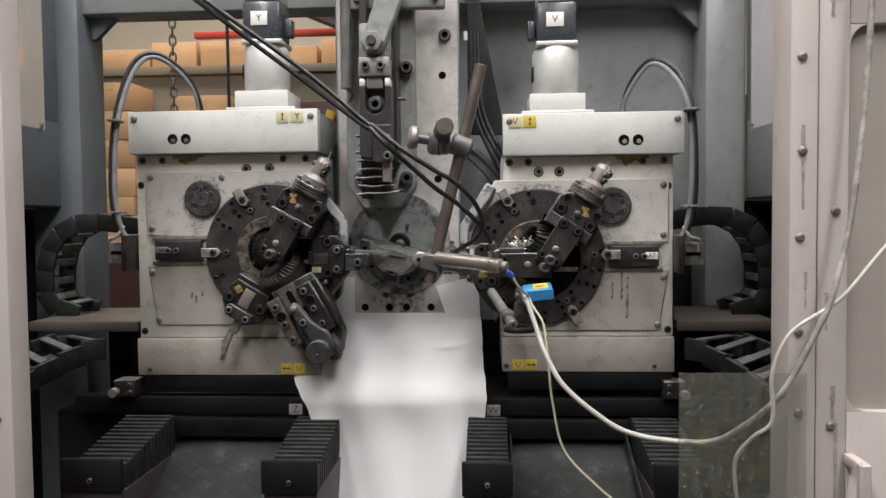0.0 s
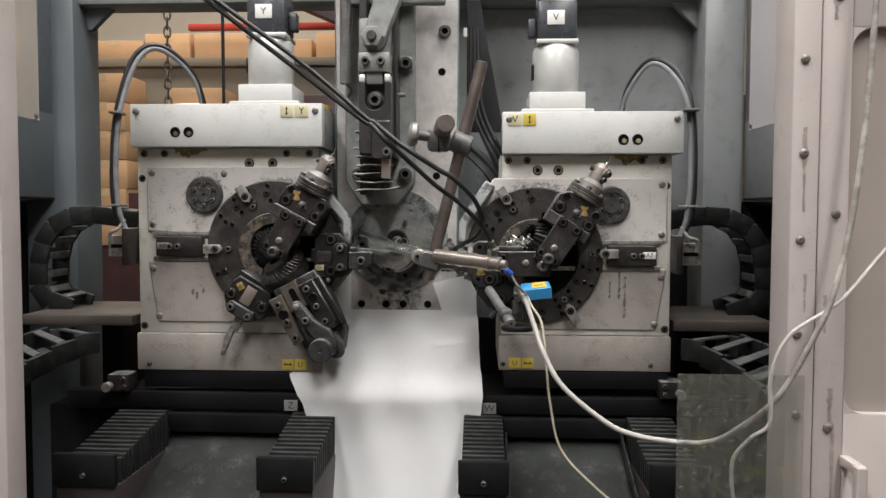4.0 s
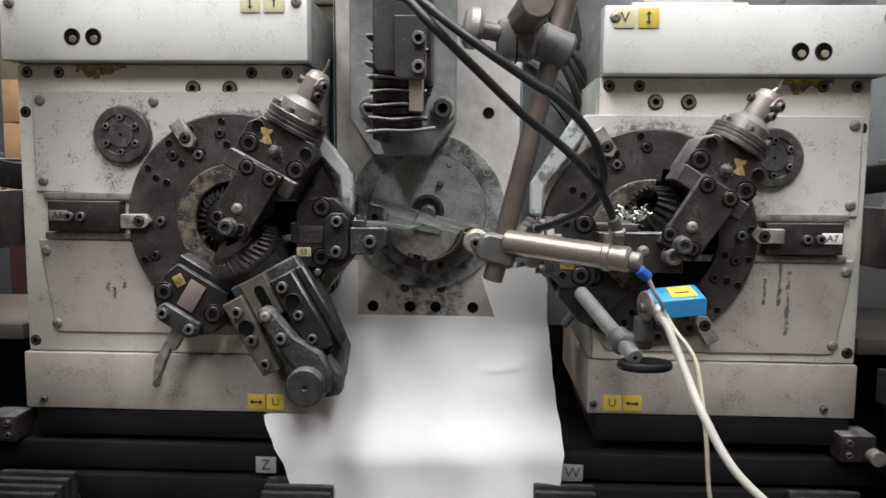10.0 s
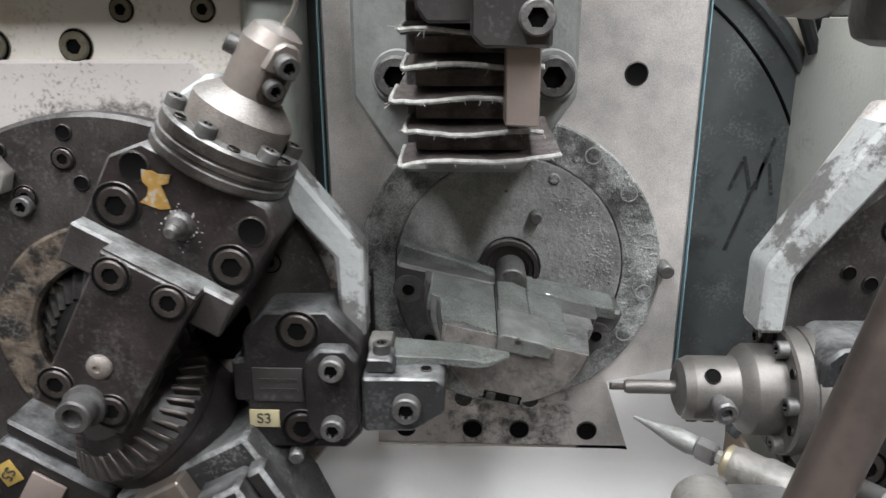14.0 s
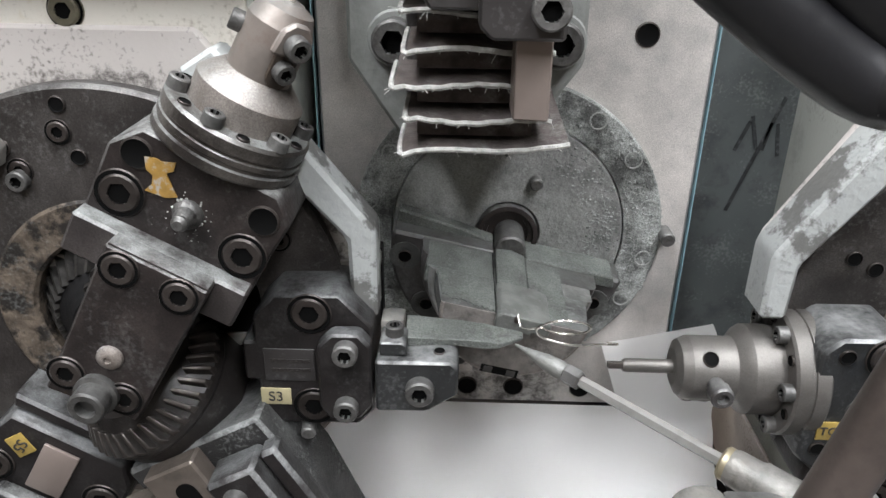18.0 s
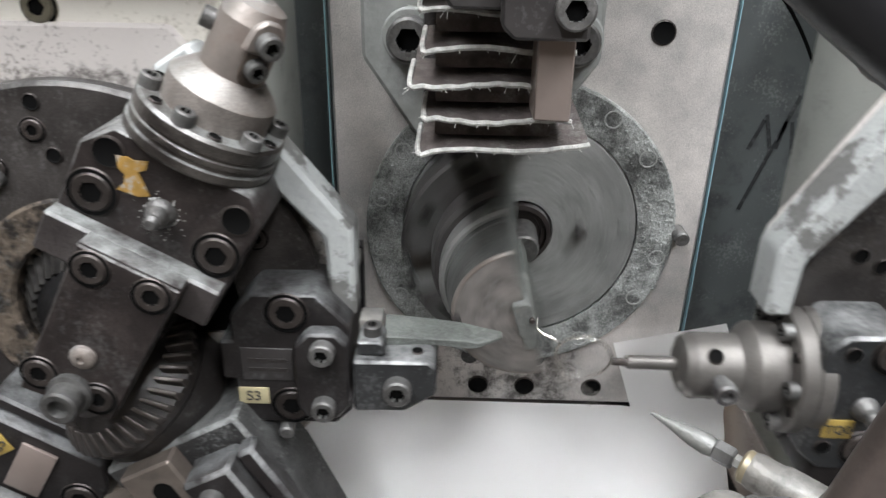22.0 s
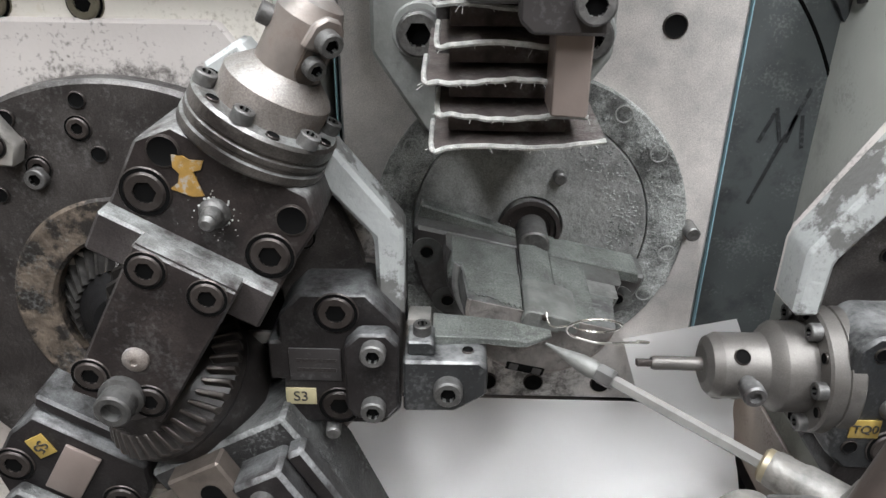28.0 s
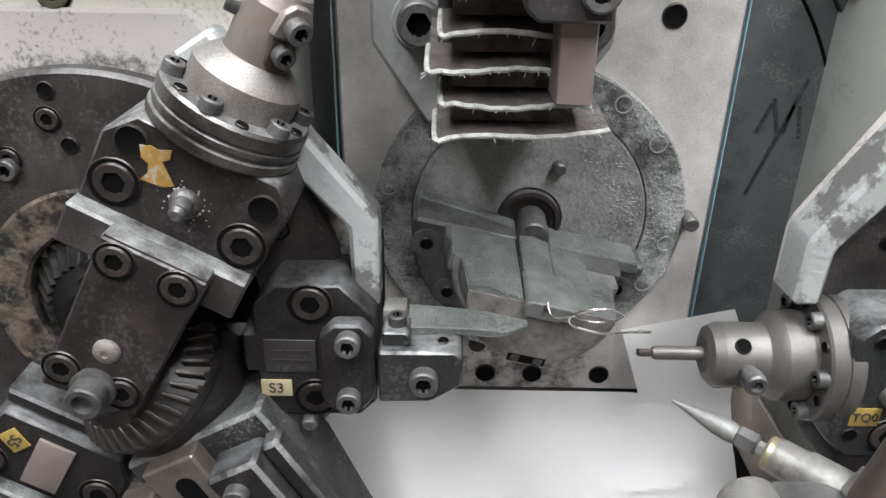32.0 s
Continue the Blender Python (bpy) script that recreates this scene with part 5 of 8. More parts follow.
def spinner_unit(t, c, a, dv=0.0):
    """A geared spindle holder: block, flange, cone and nose, with the arm plate that carries its gear."""
    M = tool_frame(c, a) @ Matrix.Translation((0, 0, dv))
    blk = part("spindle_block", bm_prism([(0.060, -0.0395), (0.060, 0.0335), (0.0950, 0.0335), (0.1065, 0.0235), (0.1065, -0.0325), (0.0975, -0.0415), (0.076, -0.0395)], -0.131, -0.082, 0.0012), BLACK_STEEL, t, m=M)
    tbolt(CAP10D, M, 0.0775, -0.1315, 0.0225, blk)
    tbolt(CAP10D, M, 0.0762, -0.1315, -0.0300, blk)
    tbolt(HOLE8, M, 0.0962, -0.131, 0.0222, blk, "hole")
    tbolt(HOLE8, M, 0.0945, -0.131, -0.0312, blk, "hole")
    part("grease_nipple", bm_lathe([(0.0065, 0), (0.0058, 0.002), (0.0045, 0.003), (0.0042, 0.006), (0.003, 0.008), (0.0034, 0.010), (0.002, 0.012), (0, 0.012)], (0, -1, 0), (0.0822, -0.131, -0.004), 14), SCREW, blk, m=M)
    crust = bmesh.new()
    rnd = random.Random(int(a))
    for _ in range(150):
        r0, an = 0.002 + abs(rnd.gauss(0, 0.0042)), rnd.uniform(0, 6.28)
        k = rnd.uniform(0.0003, 0.0016) * max(0.25, 1.2 - r0 / 0.009)
        bmesh.ops.create_icosphere(crust, subdivisions=1, radius=k, matrix=Matrix.Translation((0.0822 + r0 * math.cos(an), -0.131 - k * 0.3, -0.004 + r0 * math.sin(an))))
    part("chip_crust", crust, CHIPS, blk, "pale crust of fine chips", m=M)
    place("sticker", finish(bm_prism([(-0.0060, 0.0098), (-0.001, 0.0092), (0.0015, 0.0075), (0.0078, 0.0072), (0.0062, 0.003), (0.0026, 0.002), (0.004, -0.002), (0.0062, -0.0094), (0.001, -0.0098), (-0.0084, -0.0062), (-0.0045, -0.003), (-0.0036, 0.001), (-0.0062, 0.004)], -0.0006, 0, 0), "sticker", STICKER), M @ Matrix.Translation((0.0918, -0.1313, 0.0105 if dv == 0 else -0.0125)) @ Matrix.Rotation(radians(a), 4, "Y") @ Matrix.Diagonal((0.85, 1, 0.85, 1)), blk, "torn yellow sticker")
    part("step_bar", bm_prism([(0.0480, -0.0390), (0.0480, 0.0340), (0.0662, 0.0340), (0.0662, -0.0390)], -0.1400, -0.1005, 0.0012), STEP, t, m=M)
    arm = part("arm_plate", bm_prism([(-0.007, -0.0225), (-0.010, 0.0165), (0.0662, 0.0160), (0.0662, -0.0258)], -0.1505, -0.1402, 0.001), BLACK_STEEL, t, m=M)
    part("arm_edge", bm_box(0.0664, 0.0672, -0.1500, -0.1405, -0.0250, 0.0152, 0.0003), STEP, arm, "dust-covered upper edge", m=M)
    for u, v in ((0.0585, 0.0080), (0.0590, -0.0165), (0.0022, 0.0112), (0.0020, -0.0137)):
        tbolt(CAP8D, M, u, -0.1508, v, arm)
    tbolt(BUTTON, M, 0.0187, -0.1505, -0.002, arm, "bright_pin")
    part("bearing_cap", bm_lathe([(0.0092, 0), (0.0092, 0.003), (0.0075, 0.0038), (0.0075, 0.0112), (0.0066, 0.0120), (0.0042, 0.0120), (0.0038, 0.008), (0, 0.008)], (0, -1, 0), (-0.0005, -0.1505, -0.0032), 28), SCREW, arm, "worn round bearing cap", m=M)
    ax = -0.0035
    fl = part("flange", bm_lathe([(0, 0.1065), (0.0300, 0.1065), (0.0305, 0.1075), (0.0305, 0.1105), (0.0292, 0.1110), (0.0292, 0.1125), (0.0300, 0.1130), (0.0300, 0.1150), (0.0293, 0.1155), (0.0293, 0.1165), (0.0300, 0.1170), (0.0300, 0.1215), (0.0288, 0.1228), (0, 0.1228)], (1, 0, 0), (0, -0.110, ax), 48), FLANGE, t, m=M, sharp=20)
    for k in range(6):
        q = Matrix.Translation((0.1228, -0.110, ax)) @ Matrix.Rotation(radians(60 * k + 20), 4, "X") @ Matrix.Translation((0, 0, 0.0258)) @ Matrix.Rotation(radians(90), 4, "Z")
        place("cap_screw", CAP5T, M @ q, fl)
        q = Matrix.Translation((0.1229, -0.110, ax)) @ Matrix.Rotation(radians(60 * k + 48), 4, "X") @ Matrix.Translation((0, 0, 0.0258)) @ Matrix.Rotation(radians(90), 4, "Z")
        place("hole", HOLE4, M @ q, fl)
    part("cone", bm_lathe([(0.0218, 0.1228), (0.0218, 0.1335), (0.0206, 0.1350), (0.0138, 0.1412), (0, 0.1412)], (1, 0, 0), (0, -0.110, ax), 40), BRIGHT, t, m=M, sharp=18)
    nose = part("nose", bm_lathe([(0.0130, 0.139), (0.0130, 0.1625), (0.0105, 0.1690), (0.0055, 0.1715), (0, 0.1715)], (1, 0, 0), (0, -0.110, ax), 32), NOSE, t, "worn bright spindle nose", m=M, sharp=18)
    # oval pocket with its clamp screw, turned towards the lower side
    W = M @ Matrix.Translation((0, -0.110, ax)) @ Matrix.Rotation(radians(40), 4, "X")
    oval = [(0.1455 + 0.0048 * math.cos(radians(k)), 0.0048 * math.sin(radians(k))) for k in range(90, 271, 15)] + [(0.1600 + 0.0048 * math.cos(radians(k)), 0.0048 * math.sin(radians(k))) for k in range(-90, 91, 15)]
    part("nose_slot", bm_prism(oval, -0.0136, -0.0115, 0), POCKET, nose, "dark oval pocket", m=W)
    tbolt(CAP5T, W, 0.1490, -0.0130, 0.0, nose)
    part("clamp_jaw", bm_prism([(0.1545, -0.0080), (0.1545, 0.0080), (0.1640, 0.0068), (0.1680, 0.0030), (0.1680, -0.0030), (0.1640, -0.0068)], -0.0150, -0.0118, 0.001), NOSE, nose, m=W)
    tbolt(CAP6, W, 0.1600, -0.0150, 0.0, nose)
    q = M @ Matrix.Translation((0.1560, -0.110, ax)) @ Matrix.Rotation(radians(-78), 4, "X") @ Matrix.Translation((0, -0.0125, 0))
    place("cap_screw", CAP5T, q, nose)
    part("wire_finger", bm_tube([(0.1705, -0.110, ax), (0.178, -0.111, ax - 0.002), (0.186, -0.113, ax - 0.001)], 0.0012, 8), WIRE, nose, m=M)


CHIPS = mat("pale_metal_chips", (0.40, 0.405, 0.39), 0.7, 0.3, 0.3, 300, 0.6, 900)
POCKET = mat("dark_brown_pocket", (0.07, 0.055, 0.045), 0.4, 0.4, 0.35, 90, 0.3, 500)
STEP = mat("dust_topped_black_steel", (0.043, 0.037, 0.036), 0.5, 0.25, 0.3, 60, 0.4, 500, (0.08, 0.074, 0.07), (0.56, 0.8), 55, dust=1.0, speck=0.15, fine=0.35, dust_col=(0.27, 0.28, 0.275))
FLANGE = mat("oily_steel_flange", (0.10, 0.090, 0.082), 0.36, 0.5, 0.4, 60, 0.25, 500, (0.030, 0.026, 0.024), (0.46, 0.64), 42, dust=1.0, fine=0.3)
NOSE = mat("worn_spindle_steel", (0.27, 0.237, 0.215), 0.48, 0.55, 0.25, 60, 0.2, 500, (0.20, 0.15, 0.13), (0.48, 0.7), 60, dust=0.6)


def bevel_gear(t, c, r, y, teeth, name="bevel_gear", tilt=None, paint=None, tall=0.0034):
    """A crown bevel gear facing the viewer."""
    bm = bmesh.new()
    n = teeth * 4
    ring = []
    prof = [(r * 0.62, 0.006), (r * 0.66, 0.010), (r, -0.006), (r * 1.01, -0.014)]
    for j, (rr, d) in enumerate(prof):
        row = []
        for k in range(n):
            a = 2 * math.pi * k / n
            tooth = tall if (k % 4 in (0, 1)) and j in (1, 2) else 0.0
            row.append(bm.verts.new((c[0] + (rr + tooth * 0.6) * math.cos(a), y - d - tooth, c[1] + (rr + tooth * 0.6) * math.sin(a))))
        ring.append(row)
    for a, b in zip(ring, ring[1:]):
        for k in range(n):
            bm.faces.new((a[k], a[(k + 1) % n], b[(k + 1) % n], b[k]))
    bmesh.ops.recalc_face_normals(bm, faces=bm.faces)
    return part(name, bm, paint or GEAR, t, "oiled bevel gear", m=tilt, sharp=20)


def spiral_pinion(t, r, teeth, m):
    """A dark conical gear body with a narrow ring of separate slanting teeth."""
    body = part("pinion_gear", bm_lathe([(0.012, 0.012), (r * 0.66, 0.0085), (r * 0.70, 0.0055), (r * 0.985, -0.0062), (r * 0.995, -0.0085), (r * 0.995, -0.0105), (r * 0.965, -0.0125), (r * 0.955, -0.0300), (0.012, -0.0300)], (0, -1, 0), (0, 0, 0), 72), GEAR_BODY, t, "dark oily bevel gear", m=m, sharp=20)
    bm = bmesh.new()
    bmesh.ops.create_cube(bm, size=1.0)
    pitch = 2 * math.pi / teeth
    for v in bm.verts:
        u, side, up = v.co.x + 0.5, v.co.z, v.co.y < 0
        rr = r * (0.79 + 0.21 * u)
        a = side * pitch * (0.34 if up else 0.62) + 0.09 * (u - 0.5)
        d = 0.0021 - 0.0089 * u + (0.0042 if up else -0.0012)
        rr += 0.0014 if up else -0.0004
        v.co = Vector((rr * math.cos(a), -d, rr * math.sin(a)))
    bmesh.ops.recalc_face_normals(bm, faces=bm.faces)
    bmesh.ops.bevel(bm, geom=bm.edges[:], offset=0.00035, segments=1, affect="EDGES")
    tooth = finish(bm, "tooth", GEAR_WORN)
    for k in range(teeth):
        place("tooth", tooth, m @ Matrix.Rotation(pitch * k, 4, "Y"), body)


GEAR_BODY = mat("dark_gear_body_steel", (0.020, 0.0175, 0.0168), 0.42, 0.3, 0.35, 60, 0.2, 500, (0.045, 0.040, 0.038), (0.5, 0.75), 40, speck=0.12)
GEAR = mat("oiled_gear_steel", (0.035, 0.033, 0.031), 0.34, 0.5, 0.35, 80, 0.2, 500, (0.012, 0.011, 0.011), (0.48, 0.6), 70)
GEAR_WORN = mat("worn_gear_teeth_steel", (0.080, 0.070, 0.065), 0.32, 0.65, 0.35, 80, 0.2, 500, (0.035, 0.030, 0.028), (0.50, 0.64), 60, dust=0.2)


def clip(t, c, a, r0=0.0975):
    M = tool_frame(c, a)
    k = part("retaining_clip", bm_prism([(r0 - 0.006, 0.0), (r0, -0.0075), (r0 + 0.026, -0.0075), (r0 + 0.026, 0.0075), (r0, 0.0075)], -0.0975, -0.0887, 0.001), BRIGHT_DULL, t, "worn bright retaining clip", m=M)
    tbolt(CAP6D, M, r0 + 0.006, -0.0977, 0, k)
    tbolt(CAP6, M, r0 - 0.0145, -0.0887, 0, t)


BRIGHT_DULL = mat("worn_dull_steel", (0.30, 0.285, 0.265), 0.48, 0.55, 0.25, 80, 0.25, 500, (0.10, 0.093, 0.085), (0.5, 0.68), 70, dust=0.4)


def turret_disc(t, c, r, skip=(), open_to=0.0):
    bm = bm_lathe([(0.056, 0.0), (0.056, 0.014), (0.058, 0.0155), (r - 0.002, 0.0155), (r, 0.0135), (r, 0)], (0, -1, 0), (c[0], -0.073, c[1]), 44, None, 200, open_to + 80)
    bm_lathe([(0.070, 0.0), (0.070, 0.014), (0.071, 0.0155), (r - 0.002, 0.0155), (r, 0.0135), (r, 0)], (0, -1, 0), (c[0], -0.073, c[1]), 34, bm, 160, open_to - 80)
    d = part("turret_disc", bm, TURRET, t, "oiled dark steel turret disc")
    # The floor is shallow; near-black colour supplies the well's deep shade.
    part("well", bm_lathe([(0, 0.0072), (0.0698, 0.0072), (0.0698, 0.0140)], (0, -1, 0), (c[0], -0.073, c[1]), 48), SHADE_BLACK, t, "shallow gear well painted near-black for deep shade")
    part("inner_ring", bm_lathe([(0.0395, 0.004), (0.0395, 0.0150), (0.041, 0.0168), (0.0575, 0.0168), (0.059, 0.0157)], (0, -1, 0), (c[0], -0.073, c[1]), 56, None, 190, open_to + 85), RUSTY, t, "worn oily inner ring")
    rnd = random.Random(int(1000 * abs(c[0])))
    for k in range(20):
        a = k * 18 + 6
        for rr, me, nm in ((0.103, HOLE5, "hole"), (0.091, CAP6D if k % 2 else HOLE5, "cap_screw" if k % 2 else "hole"), (0.079, HOLE5 if k % 3 else CAP6D, "hole" if k % 3 else "cap_screw")):
            if rnd.random() < 0.84:
                aa = a + rnd.uniform(-3, 3)
                if any(abs((aa - s + 180) % 360 - 180) < 24 for s in skip) and rr < 0.11:
                    continue
                place(nm, me, at(c[0] + rr * math.cos(radians(aa)), -0.0888, c[1] + rr * math.sin(radians(aa)), aa), d)
    return d


def head_body(side, c, zoff):
    """The carriage of a forming head: column, covers, drive motor and cable loop. side: -1 left, 1 right."""
    if side < 0:
        x0, x1, cx0, cx1 = -0.428, -0.118, -0.425, -0.110
        ct, cb, bt, bb = 1.346, 1.277, 0.970, 0.908
        mx, letter = -0.211, "Y"
    else:
        x0, x1, cx0, cx1 = 0.175, 0.452, 0.178, 0.462
        ct, cb, bt, bb = 1.331, 1.265, 0.972, 0.915
        mx, letter = 0.2675, "V"
    t = thing("forming_head", ((x0 + x1) / 2, 0, bb), "cream painted forming head carriage with a servo motor on top", "forming head", "forming heads")
    part("column", bm_box(x0 + 0.004, x1 - 0.002, -0.076, 0.13, bt + 0.001, cb - 0.0005, 0.002), CREAM_OIL, t, "cream column stained with yellow oil")
    # The base block's cream has grime and low-level shade in its colour.
    bs = part("base_block", bm_box(x0, x1, -0.080, 0.14, bb, bt, 0.002), CREAM_SHADED, t)
    for x in ((x0 + 0.021,) if side < 0 else (x0 + 0.007, x1 - 0.032)):
        place("cap_screw", CAP4, at(x, -0.080, bb + 0.010), bs)
    if side < 0:
        part("paint_scrape", bm_prism([(-0.287, 0.936), (-0.283, 0.945), (-0.2805, 0.953), (-0.2765, 0.954), (-0.2755, 0.949), (-0.2765, 0.942), (-0.2785, 0.935), (-0.2830, 0.9325)], -0.0804, -0.0801, 0), GRIME, bs, "dark scraped patch in the paint")
    cov = part("top_cover", bm_box(cx0, cx1, -0.099, -0.078, cb, ct, 0.002), CREAM, t, "cream sheet steel top cover")
    part("cover_core", bm_box(cx0 + 0.003, cx1 - 0.003, -0.0778, 0.14, cb, ct - 0.001, 0.002), DUST_LIGHT, t, "grey dusty housing behind the cover")
    # Thin plate added over the cream side; its grey-green holds dust and shade.
    ix = x1 - 0.0018 if side < 0 else x0 + 0.0038
    part("inner_side_plate", bm_box(ix - 0.0015 + (0.0015 if side < 0 else -0.0015), ix + 0.0015 + (0.0015 if side < 0 else -0.0015), -0.0755, 0.129, bt + 0.002, cb - 0.001, 0.0008), SIDE_SHADE, t, "thin plate over the dusty column side, greyed for shade")
    part("under_rail", bm_box(x0 + 0.01, x1 - 0.004, -0.078, 0.10, bb - 0.03, bb - 0.001, 0.002), BASE, t)
    for x, z in ((cx0 + 0.011, ct - 0.012), (cx1 - 0.011, ct - 0.012)):
        place("button_screw", BUTTON, at(x, -0.099, z), cov)
    hx = (cx0 + 0.075, cx0 + 0.097) if side < 0 else (cx1 - 0.072, cx1 - 0.094)
    for x in hx:
        place("access_hole", HOLE10, at(x, -0.0992, (ct + cb) / 2 - 0.011), cov)
    rnd = random.Random(3 + side)
    n = 22
    a0, a1 = min(hx) - 0.010, max(hx) + 0.022
    low = [(a0 + (a1 - a0) * k / n, cb - 0.003 - (0.003 + 0.012 * math.exp(-((k / n - 0.4) / 0.28) ** 2)) * rnd.uniform(0.45, 1.15)) for k in range(n + 1)]
    part("oil_smear", bm_prism([(a1, cb - 0.0015), (a0, cb - 0.0015)] + low, -0.0766, -0.0758, 0), OIL, t, "yellow-brown oil stain")
    for x in hx:
        part("brass_plug", bm_cyl((x + 0.001, -0.0994, (ct + cb) / 2 - 0.0135), (x + 0.001, -0.1006, (ct + cb) / 2 - 0.0135), 0.0038, 12), RUSTY_BAR if side < 0 else BRASS, cov, "small worn plug")
    for k, fx in enumerate((0.05, 0.16, 0.82, 0.94)):
        place("cap_screw", CAP6O, at(x0 + (x1 - x0) * fx, -0.0762, cb - 0.009), t)
    for fx in ((0.62, 0.745) if side < 0 else (0.22, 0.34)):
        place("cap_screw", CAP8O, at(x0 + (x1 - x0) * fx, -0.0762, cb - 0.025), t)
    for z in (cb - 0.05, bt + 0.012):
        place("cap_screw", CAP6D, at(x0 + 0.012 if side < 0 else x1 - 0.010, -0.0762, z), t)
    lx = cx1 - 0.033 if side < 0 else cx0 + 0.02
    plate_label("axis_letter", lx, -0.0994, ct - 0.0125, 0.021, 0.019, LABEL_PALE, t, 0, letter, 0.015, "pale yellow axis letter label")
    ax = lx - 0.024 if side < 0 else lx + 0.023
    al = plate_label("axis_arrow", ax, -0.0994, ct - 0.0125, 0.020, 0.019, LABEL_PALE if side < 0 else LABEL_Y, t, 0, label="yellow double arrow label")
    part("arrow", arrow_bm(ax, -0.1005, ct - 0.0125, 0.013), INK, al)
    bx = x1 - 0.055 if side < 0 else x0 + 0.035
    for k, tx in enumerate(("", "U")):
        al = plate_label("axis_arrow", bx + (0.021 * k if side < 0 else -0.021 * k + 0.012), -0.0804, bb + 0.012, 0.019, 0.017, LABEL_Y, t, 0, tx, 0.012, "yellow axis label")
        if not tx:
            part("arrow", arrow_bm(bx + (0.012 if side > 0 else 0), -0.0815, bb + 0.012, 0.014, False), INK, al)
    # servo drive
    y = -0.03
    part("motor_plate", bm_box(mx - 0.058, mx + 0.058, y - 0.045, y + 0.06, ct, ct + 0.008, 0.0015), MOTOR_ALU, t)
    part("motor_mount", bm_box(mx - 0.045, mx + 0.045, y - 0.038, y + 0.045, ct + 0.0085, ct + 0.036, 0.0015), CREAM, t)
    part("gearbox", bm_lathe([(0.036, 0), (0.038, 0.003), (0.038, 0.07), (0.036, 0.074), (0.034, 0.076), (0.034, 0.0778), (0, 0.0778)], (0, 0, 1), (mx, y, ct + 0.0365), 40), MOTOR_ALU, t, "cast aluminium gearbox")
    part("clamp_port", bm_box(mx - 0.040, mx - 0.034, y - 0.012, y + 0.004, ct + 0.06, ct + 0.085, 0.002), BLACK, t)
    part("motor_flange", bm_box(mx - 0.034, mx + 0.034, y - 0.034, y + 0.034, ct + 0.1145, ct + 0.122, 0.002), MOTOR_ALU, t)
    mo = part("motor", bm_box(mx - 0.032, mx + 0.032, y - 0.032, y + 0.032, ct + 0.1225, ct + 0.185, 0.005), MOTOR_BLACK, t, "black servo motor")
    part("motor_shell", bm_box(mx - 0.031, mx + 0.031, y - 0.031, y + 0.031, ct + 0.1855, ct + 0.34, 0.005), MOTOR_ALU, t, "silver motor housing")
    plate_label("motor_letter", mx - 0.003, y - 0.0325, ct + 0.156, 0.028, 0.023, LABEL_W, mo, 0, letter, 0.016, "white axis letter label")
    part("plug", bm_box(mx + 0.033 if side < 0 else mx - 0.046, mx + 0.046 if side < 0 else mx - 0.033, y - 0.012, y + 0.012, ct + 0.13, ct + 0.16, 0.003), MOTOR_BLACK, t)
    for sx in (-1, 1):
        place("cap_screw", CAP4, Matrix.Translation((mx + sx * 0.028, y - 0.029, ct + 0.122)) @ Matrix.Rotation(radians(180), 4, "X"), t)
    # sensor bracket at the outer end of the slot
    ox = x0 - 0.008 if side < 0 else x1 + 0.008
    s = -1 if side < 0 else 1
    zc = 1.115 if side < 0 else 1.106
    part("end_bracket", bm_box(min(ox, ox - s * 0.010), max(ox, ox - s * 0.010), -0.112, -0.06, zc - 0.03, zc + 0.03, 0.002), BLACK_STEEL, t, "dark end bracket")
    part("switch_bracket", bm_prism([(ox + s * 0.002, zc - 0.018), (ox + s * 0.036, zc - 0.018), (ox + s * 0.036, zc + 0.018), (ox + s * 0.002, zc + 0.018)], -0.085, -0.082, 0.001), BRIGHT_DULL, t, "pale slotted sensor bracket")
    # The slot is a flat black patch: shade by colour, no opening.
    part("bracket_slot", bm_box(min(ox + s * 0.008, ox + s * 0.031), max(ox + s * 0.008, ox + s * 0.031), -0.0856, -0.0848, zc - 0.003, zc + 0.003, 0), SHADE_BLACK, t)
    # cable loop
    e = ox + s * 0.003
    up = 0.10 if side < 0 else 0.085
    for k in range(2):
        d = 0.006 * k
        xe = cx0 + 0.085 if side < 0 else cx1 - 0.085
        pts = [(e - s * 0.008, -0.10, zc + 0.02), (e + s * (0.004 + d), -0.104, zc + 0.06), (e + s * (0.010 + d), -0.10, 1.24), (e + s * (0.008 + d), -0.085, 1.34), (e + s * (d - 0.012), -0.06, ct + up - 0.02 + d), (e - s * 0.042, -0.035, ct + up + d), (xe + s * 0.012, -0.01, ct + up - 0.045 + d), (xe + d, 0.01, ct - 0.02)]
        part("cable", bm_tube(pts, 0.0042, 10, 10), GREY_CABLE if k == 0 else RUBBER, t, "grey and black cable loop")
    for z in (1.18, 1.33):
        part("cable_tie", bm_box(e - 0.010 + s * 0.006, e + 0.010 + s * 0.010, -0.110, -0.090 + 0.01, z, z + 0.004, 0.0015), BRIGHT_DULL, t)
    part("sensor_lead", bm_tube([(e - s * 0.004, -0.103, zc + 0.045), (e + s * 0.006, -0.104, zc + 0.028), (e + s * 0.022, -0.098, zc + 0.022), (e + s * 0.024, -0.09, zc + 0.004)], 0.003, 8), WHITE_CABLE, t)
    return t


OIL = mat("oil_and_paint_stain", (0.33, 0.24, 0.05), 0.3, 0, 0.5, 160, 0.1, 300, (0.12, 0.10, 0.08), (0.48, 0.55), 90)


